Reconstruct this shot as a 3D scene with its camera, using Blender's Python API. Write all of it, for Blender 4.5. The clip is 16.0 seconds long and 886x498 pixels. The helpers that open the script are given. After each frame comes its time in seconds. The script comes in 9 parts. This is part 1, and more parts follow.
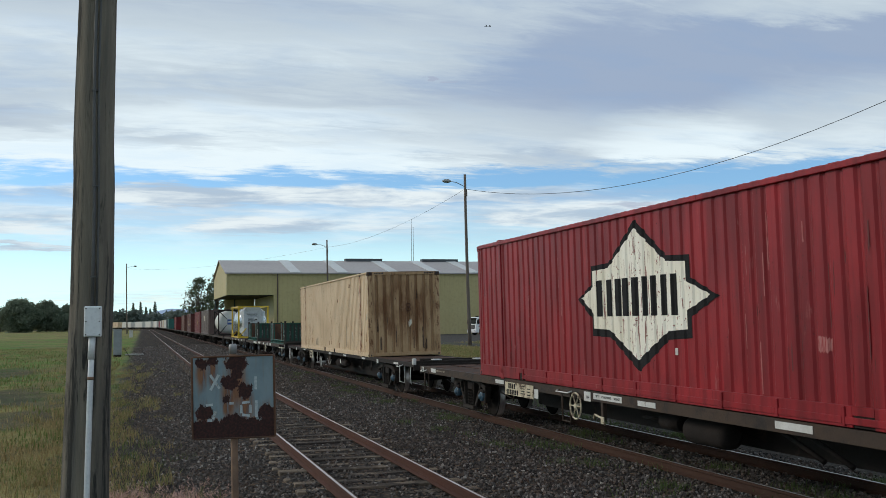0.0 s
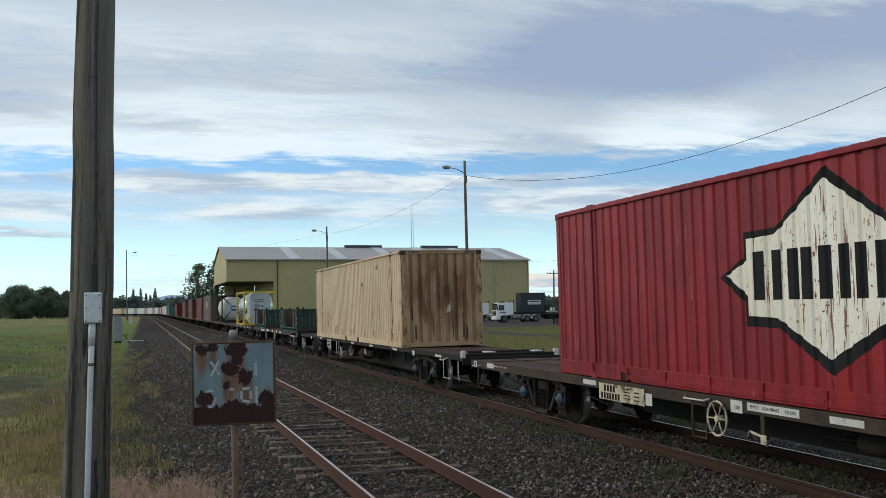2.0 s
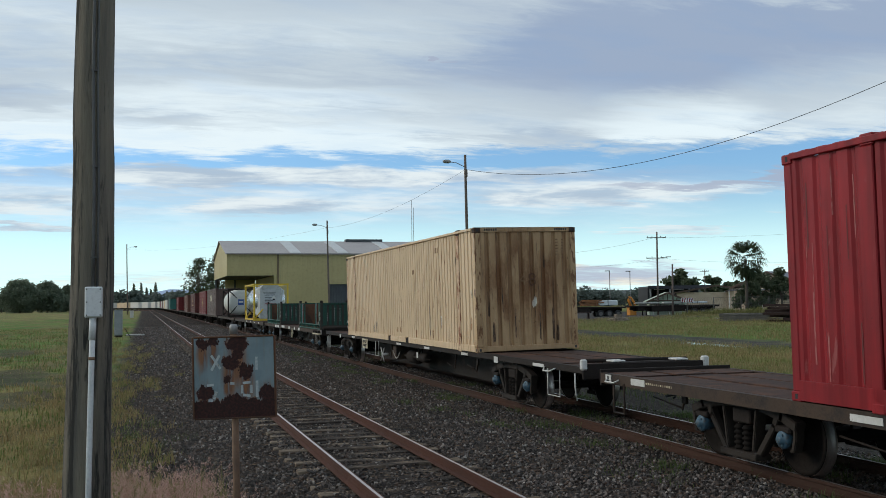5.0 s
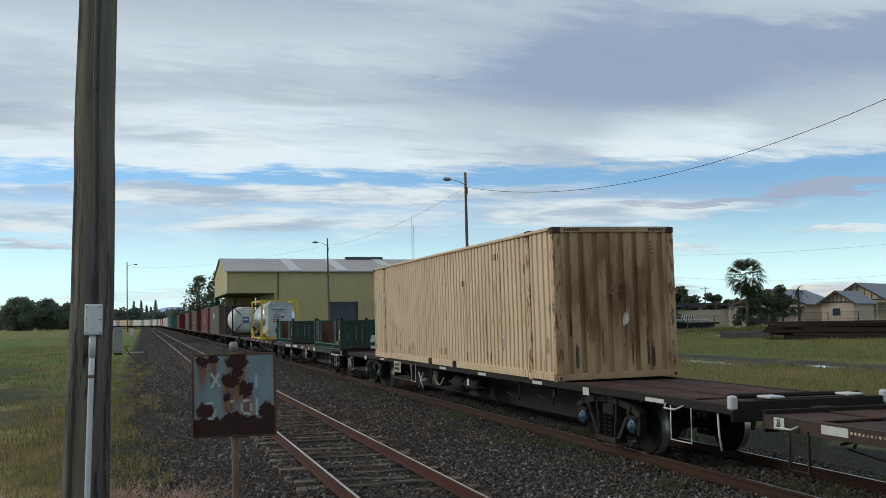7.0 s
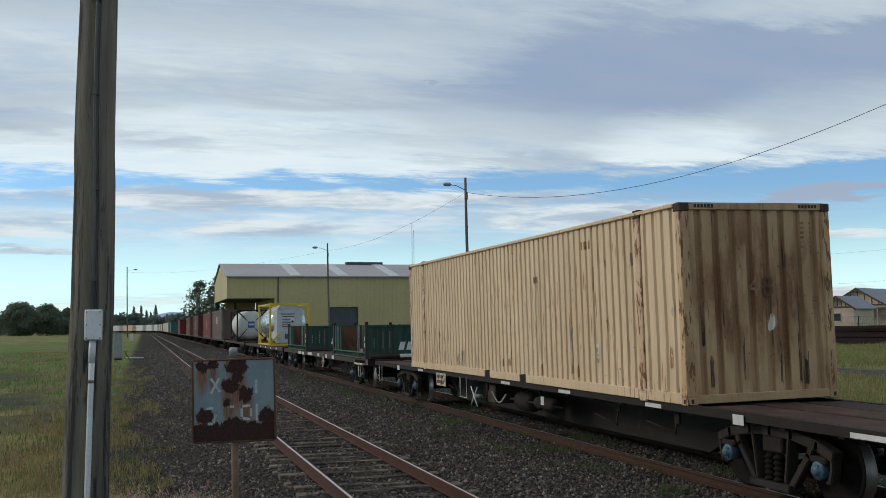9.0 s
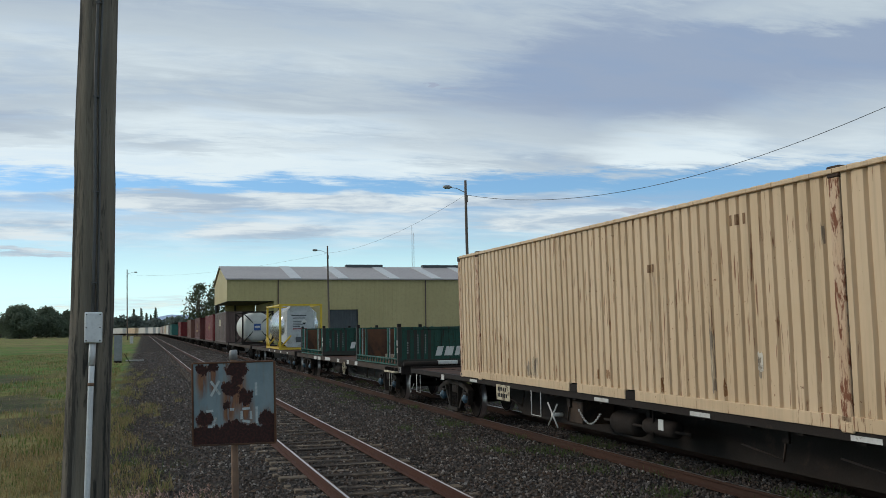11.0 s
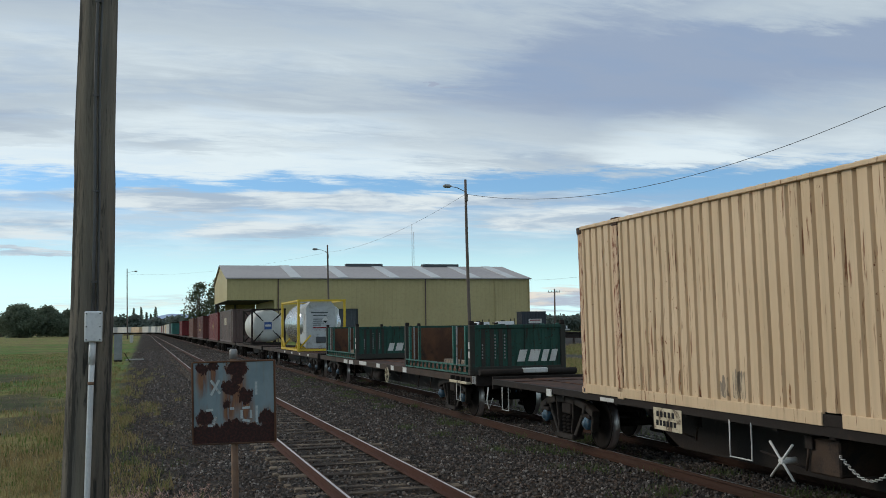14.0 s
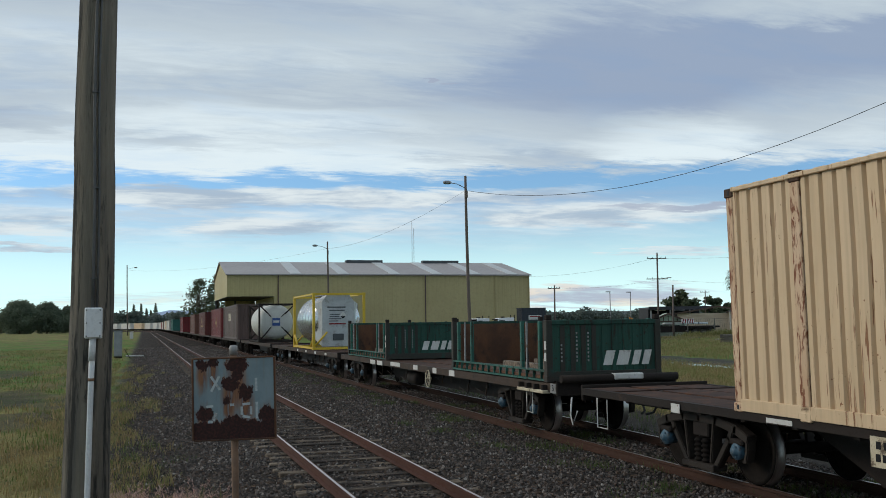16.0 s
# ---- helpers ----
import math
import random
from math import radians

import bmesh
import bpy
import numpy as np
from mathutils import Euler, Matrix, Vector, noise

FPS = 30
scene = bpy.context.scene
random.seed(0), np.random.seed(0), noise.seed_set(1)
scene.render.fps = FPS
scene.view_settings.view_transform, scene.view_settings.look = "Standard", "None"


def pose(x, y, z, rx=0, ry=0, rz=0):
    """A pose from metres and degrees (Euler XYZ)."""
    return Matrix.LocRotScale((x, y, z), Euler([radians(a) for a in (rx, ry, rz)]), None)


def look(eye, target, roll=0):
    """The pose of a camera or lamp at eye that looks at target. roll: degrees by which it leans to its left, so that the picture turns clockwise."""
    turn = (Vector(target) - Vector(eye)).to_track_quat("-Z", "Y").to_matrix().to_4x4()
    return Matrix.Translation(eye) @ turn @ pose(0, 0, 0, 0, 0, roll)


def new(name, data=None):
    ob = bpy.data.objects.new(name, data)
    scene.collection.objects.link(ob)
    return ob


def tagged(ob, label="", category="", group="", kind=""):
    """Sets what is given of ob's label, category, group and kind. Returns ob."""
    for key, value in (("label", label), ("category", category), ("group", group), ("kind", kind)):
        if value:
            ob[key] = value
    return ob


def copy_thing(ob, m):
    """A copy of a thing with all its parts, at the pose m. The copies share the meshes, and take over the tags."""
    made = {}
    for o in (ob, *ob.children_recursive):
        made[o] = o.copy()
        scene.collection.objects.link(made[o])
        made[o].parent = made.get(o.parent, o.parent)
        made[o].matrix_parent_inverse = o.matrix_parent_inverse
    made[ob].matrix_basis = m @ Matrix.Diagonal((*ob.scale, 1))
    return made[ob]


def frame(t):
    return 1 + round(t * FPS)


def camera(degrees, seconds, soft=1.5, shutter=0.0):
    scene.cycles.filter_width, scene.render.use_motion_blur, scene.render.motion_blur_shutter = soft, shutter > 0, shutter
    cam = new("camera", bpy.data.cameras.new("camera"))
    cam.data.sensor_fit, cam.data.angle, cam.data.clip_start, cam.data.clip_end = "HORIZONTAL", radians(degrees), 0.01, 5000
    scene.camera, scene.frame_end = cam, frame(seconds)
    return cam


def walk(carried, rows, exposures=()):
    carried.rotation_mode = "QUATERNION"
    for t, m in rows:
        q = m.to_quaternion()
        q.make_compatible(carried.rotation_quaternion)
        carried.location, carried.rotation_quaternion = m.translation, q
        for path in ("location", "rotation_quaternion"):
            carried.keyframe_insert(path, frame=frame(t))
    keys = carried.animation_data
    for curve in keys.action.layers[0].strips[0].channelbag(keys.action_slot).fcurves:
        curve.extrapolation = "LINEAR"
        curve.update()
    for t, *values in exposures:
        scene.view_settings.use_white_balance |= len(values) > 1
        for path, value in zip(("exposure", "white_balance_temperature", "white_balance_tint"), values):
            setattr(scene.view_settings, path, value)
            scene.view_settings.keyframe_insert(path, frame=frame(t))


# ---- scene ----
TIMES = (0, 0.5, 1, 1.5, 2, 2.5, 3, 3.5, 4, 6.5, 7, 7.5, 8, 8.5, 9, 11.5, 12, 12.5, 13, 13.5, 14, 14.5, 15, 15.5, 16)
TILT = (4.194, 4.088, 3.785, 3.482, 3.403, 3.436, 3.232, 2.883, 2.85, 3.838, 4.088, 4.194, 4.194, 4.24, 4.391,
        4.543, 4.444, 4.345, 4.543, 4.641, 4.49, 4.444, 4.595, 4.641, 4.279)
EYE = (0.0, 0.0, 2.2014)


def heading(t, tilt):
    """The camera stands still and nods: its pose for a tilt in degrees."""
    yaw, tilt = radians(16.97 + (0.03 if t < 3.2 else 0.0)), radians(tilt)
    way = Vector((math.sin(yaw) * math.cos(tilt), math.cos(yaw) * math.cos(tilt), math.sin(tilt)))
    return look(EYE, Vector(EYE) + way, -0.76)


cam = camera(48.52, 16.0, soft=0.75)
walk(cam, [(t, heading(t, a)) for t, a in zip(TIMES, TILT)], [(0, 0.10), (4.1, 0.10), (6.5, 0.0), (16, -0.02)])


# ---------------------------------------------------------------- node helpers
class Nodes:
    """A small wrapper to write node trees in lines of arithmetic."""

    def __init__(self, tree):
        self.t = tree
        tree.nodes.clear()

    def node(self, kind, operation="", use_clamp=False, interpolation_type="", data_type="", sky_type="", sun_disc=None):
        n = self.t.nodes.new(kind)
        if operation:
            n.operation, n.use_clamp = operation, use_clamp
        if interpolation_type:
            n.interpolation_type = interpolation_type
        if data_type:
            n.data_type = data_type
        if sky_type:
            n.sky_type, n.sun_disc = sky_type, sun_disc
        return n

    def put(self, socket, value):
        if value is None:
            return
        if isinstance(value, bpy.types.NodeSocket):
            self.t.links.new(value, socket)
        else:
            socket.default_value = value

    def math(self, op, a, b=None, clamp=False):
        n = self.node("ShaderNodeMath", operation=op, use_clamp=clamp)
        self.put(n.inputs[0], a)
        self.put(n.inputs[1], b)
        return n.outputs[0]

    def noise(self, vec, scale, detail=4.0, rough=0.55, dist=0.0):
        n = self.node("ShaderNodeTexNoise")
        self.put(n.inputs["Vector"], vec)
        n.inputs["Scale"].default_value = scale
        n.inputs["Detail"].default_value = detail
        n.inputs["Roughness"].default_value = rough
        n.inputs["Distortion"].default_value = dist
        return n.outputs["Fac"]

    def stretch(self, vec, scale):
        n = self.node("ShaderNodeMapping")
        self.put(n.inputs["Vector"], vec)
        n.inputs["Scale"].default_value = scale
        return n.outputs[0]

    def step(self, v, a, b):
        n = self.node("ShaderNodeMapRange", interpolation_type="SMOOTHSTEP")
        self.put(n.inputs["Value"], v)
        n.inputs["From Min"].default_value = a
        n.inputs["From Max"].default_value = b
        return n.outputs[0]

    def mix(self, f, a, b):
        n = self.node("ShaderNodeMix", data_type="RGBA")
        self.put(n.inputs[0], f)
        self.put(n.inputs[6], a if isinstance(a, bpy.types.NodeSocket) else (*a, 1))
        self.put(n.inputs[7], b if isinstance(b, bpy.types.NodeSocket) else (*b, 1))
        return n.outputs[2]

    def xyz(self, vec):
        n = self.node("ShaderNodeSeparateXYZ")
        self.put(n.inputs[0], vec)
        return n.outputs

    def vec(self, x, y, z):
        n = self.node("ShaderNodeCombineXYZ")
        for s, v in zip(n.inputs, (x, y, z)):
            self.put(s, v)
        return n.outputs[0]


# ---------------------------------------------------------------- sky, sun
SUN_ELEVATION, SUN_AZIMUTH = 25.0, 300.0      # degrees; azimuth clockwise from +y


# clouds of the deck, lighter (+) or darker (-), and loose low clouds: azimuth, sine of elevation, half sizes, weight
DECK = [(0.023, 0.262, 0.239, 0.031, 0.30), (0.089, 0.201, 0.148, 0.016, 0.55), (-0.111, 0.176, 0.081, 0.014, 0.45), (0.078, 0.159, 0.188, 0.014, 0.55),
        (-0.101, 0.163, 0.071, 0.007, 0.5), (0.529, 0.178, 0.081, 0.020, 0.55), (0.411, 0.186, 0.146, 0.025, 0.25), (0.656, 0.290, 0.127, 0.014, 0.5),
        (0.682, 0.183, 0.105, 0.036, 0.25), (0.191, 0.175, 0.104, 0.009, 0.35), (0.575, 0.247, 0.191, 0.053, -0.56), (0.424, 0.245, 0.146, 0.048, -0.22),
        (0.134, 0.232, 0.174, 0.016, -0.15), (-0.101, 0.197, 0.056, 0.007, -0.25), (0.022, 0.305, 0.228, 0.022, -0.2), (0.353, 0.158, 0.092, 0.007, -0.25)]
LOOSE = [(0.095, 0.126, 0.240, 0.0122, 0.95), (0.283, 0.127, 0.183, 0.009, 0.8), (-0.100, 0.098, 0.076, 0.0127, 0.7), (0.123, 0.097, 0.091, 0.011, 0.8),
         (-0.109, 0.076, 0.060, 0.0035, 0.8), (0.455, 0.106, 0.163, 0.0135, 0.8), (0.554, 0.107, 0.115, 0.008, 0.6), 
         (0.526, 0.067, 0.075, 0.0035, 0.6), (0.453, 0.024, 0.110, 0.0125, 0.9), (0.688, 0.079, 0.072, 0.004, 0.7), (0.676, 0.022, 0.067, 0.0096, 0.8),
         (0.024, 0.026, 0.166, 0.0088, 0.4), (0.214, 0.099, 0.069, 0.006, 0.5)]


# loose dark grey rags of cloud
RAGS = [(0.682, 0.121, 0.050, 0.0085, 0.95), (0.625, 0.119, 0.040, 0.0045, 0.8), (0.276, 0.240, 0.011, 0.0030, 0.95), (0.305, 0.236, 0.010, 0.0022, 0.6), (0.575, 0.1115, 0.065, 0.0040, 0.75), (0.50, 0.113, 0.045, 0.0030, 0.6)]


def make_world():
    world = bpy.data.worlds.new("evening_sky")
    scene.world = world
    world.use_nodes = True
    n = Nodes(world.node_tree)
    way = n.node("ShaderNodeTexCoord").outputs["Generated"]
    x, y, z = n.xyz(way)
    sky = n.node("ShaderNodeTexSky", sky_type="NISHITA", sun_disc=False)
    sky.sun_elevation, sky.sun_rotation = radians(SUN_ELEVATION), radians(SUN_AZIMUTH)
    sky.air_density, sky.dust_density, sky.ozone_density = 1.0, 0.3, 3.0
    side = n.math("ARCTAN2", x, y)
    # a flat cloud sheet seen in perspective gives the grain; the forms are warped by it
    flat = n.math("DIVIDE", 1.0, n.math("ADD", n.math("MAXIMUM", z, 0.0), 0.10))
    sheet = n.vec(n.math("MULTIPLY", x, flat), n.math("MULTIPLY", y, flat), 0.0)
    big = n.noise(n.stretch(sheet, (0.55, 0.9, 1.0)), 0.9, 5.0, 0.5, 0.3)
    fine = n.noise(n.stretch(sheet, (0.7, 1.5, 1.0)), 2.6, 7.0, 0.58, 0.3)
    band = n.noise(n.vec(n.math("MULTIPLY", side, 9.0), n.math("MULTIPLY", z, 62.0), 2.0), 1.0, 6.0, 0.6, 0.25)
    wisp = n.noise(n.stretch(sheet, (0.9, 2.6, 1.0)), 5.5, 8.0, 0.66, 0.6)
    wa_ = n.math("ADD", side, n.math("MULTIPLY", n.math("SUBTRACT", band, 0.5), 0.16))
    we_ = n.math("ADD", z, n.math("MULTIPLY", n.math("SUBTRACT", fine, 0.5), 0.034))

    da_ = n.math("ADD", side, n.math("MULTIPLY", n.math("SUBTRACT", big, 0.5), 0.30))
    de_ = n.math("ADD", z, n.math("ADD", n.math("MULTIPLY", n.math("SUBTRACT", fine, 0.5), 0.050), n.math("MULTIPLY", n.math("SUBTRACT", wisp, 0.5), 0.022)))

    def form(a_, e_, ra, re, x_=None, y_=None, soft=1.5):
        u = n.math("DIVIDE", n.math("SUBTRACT", x_ or wa_, a_), ra)
        v = n.math("DIVIDE", n.math("SUBTRACT", y_ or we_, e_), re)
        q = n.math("ADD", n.math("MULTIPLY", u, u), n.math("MULTIPLY", v, v))
        return n.step(q, soft, 0.0)

    light = n.math("ADD", 0.10, n.math("ADD", n.math("MULTIPLY", big, 0.55), n.math("MULTIPLY", fine, 0.30)))
    for a_, e_, ra, re, w in DECK:
        light = n.math("ADD", light, n.math("MULTIPLY", form(a_, e_, ra, re, da_, de_, 2.6), w * 0.72))
    light = n.math("ADD", light, n.math("MULTIPLY", n.math("SUBTRACT", wisp, 0.5), 0.42))
    edge = n.math("ADD", n.math("SUBTRACT", z, 0.150), n.math("ADD", n.math("MULTIPLY", n.math("SUBTRACT", band, 0.5), 0.045), n.math("MULTIPLY", n.math("SUBTRACT", wisp, 0.5), 0.03)))
    deck = n.step(edge, -0.007, 0.008)
    rim = n.math("MULTIPLY", n.step(edge, 0.026, 0.006), n.math("ADD", 0.15, n.math("MULTIPLY", n.step(side, 0.42, 0.12), 0.40)))
    light = n.math("ADD", light, rim)
    deck = n.math("MULTIPLY", deck, n.math("ADD", 0.88, n.math("MULTIPLY", n.step(fine, 0.35, 0.55), 0.12)))
    loose = None
    for a_, e_, ra, re, w in LOOSE:
        f = n.math("MULTIPLY", form(a_, e_, ra, re), w)
        loose = f if loose is None else n.math("MAXIMUM", loose, f)
    loose = n.step(n.math("ADD", loose, n.math("ADD", n.math("MULTIPLY", n.math("SUBTRACT", band, 0.55), 0.8), n.math("MULTIPLY", n.math("SUBTRACT", wisp, 0.5), 0.7))), 0.0, 0.85)
    loose = n.math("MULTIPLY", loose, n.step(z, 0.0, 0.02))
    rags = None
    for a_, e_, ra, re, w in RAGS:
        f = n.math("MULTIPLY", form(a_, e_, ra, re), w)
        rags = f if rags is None else n.math("MAXIMUM", rags, f)
    rags = n.step(n.math("ADD", rags, n.math("MULTIPLY", n.math("SUBTRACT", wisp, 0.5), 0.5)), 0.15, 0.8)
    # a long thin veil under the clear gap, grey along its upper edge
    vz = n.math("ADD", z, n.math("ADD", n.math("MULTIPLY", n.math("SUBTRACT", band, 0.5), 0.016), n.math("MULTIPLY", n.math("SUBTRACT", wisp, 0.5), 0.012)))
    veil = n.math("MULTIPLY", n.step(vz, 0.134, 0.124), n.step(vz, 0.060, 0.108))
    veil = n.math("MULTIPLY", veil, n.math("ADD", 0.42, n.math("MULTIPLY", n.step(fine, 0.38, 0.62), 0.42)))
    veil = n.math("MULTIPLY", veil, n.math("ADD", 0.15, n.math("MULTIPLY", n.step(side, 0.62, 0.42), 0.85)))
    veil_tint = n.mix(n.step(vz, 0.112, 0.124), n.mix(n.step(band, 0.4, 0.62), (0.565, 0.685, 0.785), (0.785, 0.867, 0.905)), (0.415, 0.515, 0.665))
    top = n.mix(n.step(light, 0.05, 0.60), (0.315, 0.398, 0.538), (0.502, 0.590, 0.664))
    top = n.mix(n.step(light, 0.50, 1.15), top, (0.768, 0.876, 0.925))
    low = n.mix(n.step(band, 0.35, 0.60), (0.435, 0.545, 0.665), (0.785, 0.868, 0.90))
    low = n.mix(n.step(z, 0.065, 0.02), low, n.mix(n.step(band, 0.42, 0.62), (0.48, 0.55, 0.66), (0.86, 0.80, 0.70)))
    clear = n.node("ShaderNodeMix", data_type="RGBA")
    clear.blend_type = "MULTIPLY"
    clear.inputs[0].default_value = 1.0
    n.put(clear.inputs[6], sky.outputs[0])
    clear.inputs[7].default_value = (0.68, 0.89, 1.09, 1)
    backs = []
    for colour, strength in ((clear.outputs[2], 0.13), ((0.625, 0.886, 0.888, 1), 1.27), (veil_tint, 0.97), (low, 0.95), (top, 1.0), ((0.37, 0.43, 0.55, 1), 1.0)):
        b = n.node("ShaderNodeBackground")
        n.put(b.inputs["Color"], colour)
        b.inputs["Strength"].default_value = strength
        backs.append(b.outputs[0])
    out = backs[0]
    for amount, shade in ((n.math("ADD", 0.04, n.math("MULTIPLY", n.step(z, 0.125, 0.005), 0.90)), backs[1]), (veil, backs[2]), (loose, backs[3]), (deck, backs[4]), (n.math("MULTIPLY", rags, 0.85), backs[5])):
        m = n.node("ShaderNodeMixShader")
        n.put(m.inputs[0], amount)
        n.put(m.inputs[1], out)
        n.put(m.inputs[2], shade)
        out = m.outputs[0]
    n.put(n.node("ShaderNodeOutputWorld").inputs[0], out)


make_world()
sun_data = bpy.data.lights.new("sun", "SUN")
sun_data.energy, sun_data.angle, sun_data.color = 1.35, radians(16), (1.0, 0.90, 0.76)
a, e = radians(SUN_AZIMUTH), radians(SUN_ELEVATION)
sun = new("sun", sun_data)
sun.matrix_basis = look(Vector((math.sin(a) * math.cos(e), math.cos(a) * math.cos(e), math.sin(e))) * 100, (0, 0, 0))
scene.view_settings.exposure = 0.0


# ---------------------------------------------------------------- materials
def surface(name, base, other, scale=3.0, rough=0.7, metal=0.0, bump=0.15, fine=40.0, wear=None, wear_at=(0.55, 0.68),
            wear_scale=2.0, stretch=(1, 1, 1), vary=0.0, spec=0.4):
    """Two colours mixed at a coarse scale, grain at a fine one, and patches of a third colour where it is worn."""
    m = bpy.data.materials.new(name)
    m.use_nodes = True
    n = Nodes(m.node_tree)
    at = n.stretch(n.node("ShaderNodeTexCoord").outputs["Object"], stretch)
    coarse = n.noise(at, scale, 5.0, 0.6)
    grain = n.noise(at, fine, 3.0, 0.6)
    col = n.mix(n.step(coarse, 0.3, 0.7), base, other)
    dark = tuple(c * 0.72 for c in base)
    col = n.mix(n.math("MULTIPLY", n.step(grain, 0.45, 0.75), 0.5), col, dark)
    if vary:
        info = n.node("ShaderNodeObjectInfo").outputs["Random"]
        col = n.mix(n.math("MULTIPLY", info, vary), col, tuple(c * 0.45 for c in base))
    r = n.math("ADD", n.math("MULTIPLY", n.math("SUBTRACT", grain, 0.5), 0.25), rough, clamp=True)
    if wear:
        worn = n.step(n.math("ADD", n.math("MULTIPLY", n.noise(at, wear_scale, 7.0, 0.68, 0.4), 0.85), n.math("MULTIPLY", grain, 0.15)), *wear_at)
        col = n.mix(worn, col, wear)
        r = n.math("MAXIMUM", r, n.math("MULTIPLY", worn, 0.8))
    p = n.node("ShaderNodeBsdfPrincipled")
    n.put(p.inputs["Base Color"], col)
    n.put(p.inputs["Roughness"], r)
    p.inputs["Metallic"].default_value = metal
    p.inputs["Specular IOR Level"].default_value = spec
    if bump:
        b = n.node("ShaderNodeBump")
        b.inputs["Strength"].default_value = bump
        b.inputs["Distance"].default_value = 0.01
        n.put(b.inputs["Height"], grain)
        n.put(p.inputs["Normal"], b.outputs[0])
    n.put(n.node("ShaderNodeOutputMaterial").inputs[0], p.outputs[0])
    return m


def weathered(name, base, other, rust, run_at=(0.60, 0.70), spot_at=(0.66, 0.72), grime=0.45, rough=0.55, broad=0.0, scuff=None, spec=0.22, lines_scale=11):
    """Old sheet-steel paint: fading in broad clouds, fine vertical dirt lines, rust runs and pin spots."""
    m = bpy.data.materials.new(name)
    m.use_nodes = True
    n = Nodes(m.node_tree)
    at = n.node("ShaderNodeTexCoord").outputs["Object"]
    cloud = n.noise(n.stretch(at, (1, 1, 0.6)), 0.75, 5.0, 0.6)
    lines = n.noise(n.stretch(at, (lines_scale, lines_scale, 0.28)), 1.0, 5.0, 0.6)
    runs = n.noise(n.stretch(at, (21, 21, 1.5)), 1.0, 6.0, 0.62)
    where = n.noise(at, 0.55, 3.0, 0.5)
    spots = n.noise(at, 15.0, 5.0, 0.65)
    grain = n.noise(at, 45.0, 3.0, 0.6)
    col = n.mix(n.step(cloud, 0.36, 0.64), base, other)
    col = n.mix(n.math("MULTIPLY", n.step(lines, 0.42, 0.72), grime), col, tuple(c * 0.52 for c in other))
    if broad:
        wide = n.noise(n.stretch(at, (2.2, 2.2, 0.30)), 1.6, 4.0, 0.55)
        col = n.mix(n.math("MULTIPLY", n.step(wide, 0.40, 0.66), broad), col, tuple(c * 0.26 for c in base))
    if scuff:
        worn = n.step(n.noise(n.stretch(at, (5, 5, 1.2)), 1.0, 7.0, 0.7, 0.3), 0.62, 0.70)
        col = n.mix(n.math("MULTIPLY", worn, 0.32), col, scuff)
    rusty = n.math("MULTIPLY", n.step(n.math("ADD", runs, n.math("MULTIPLY", n.math("SUBTRACT", where, 0.5), 0.30)), *run_at), 0.85)
    rusty = n.math("MAXIMUM", rusty, n.step(n.math("ADD", spots, n.math("MULTIPLY", n.math("SUBTRACT", where, 0.5), 0.22)), *spot_at))
    col = n.mix(rusty, col, n.mix(n.step(grain, 0.35, 0.65), rust, tuple(c * 0.5 for c in rust)))
    p = n.node("ShaderNodeBsdfPrincipled")
    n.put(p.inputs["Base Color"], col)
    n.put(p.inputs["Roughness"], n.math("ADD", rough, n.math("MULTIPLY", rusty, 0.3), clamp=True))
    p.inputs["Specular IOR Level"].default_value = spec
    b = n.node("ShaderNodeBump")
    b.inputs["Strength"].default_value = 0.25
    b.inputs["Distance"].default_value = 0.012
    n.put(b.inputs["Height"], n.math("ADD", n.math("MULTIPLY", grain, 0.3), n.math("ADD", cloud, n.math("MULTIPLY", rusty, -0.3))))
    n.put(p.inputs["Normal"], b.outputs[0])
    n.put(n.node("ShaderNodeOutputMaterial").inputs[0], p.outputs[0])
    return m


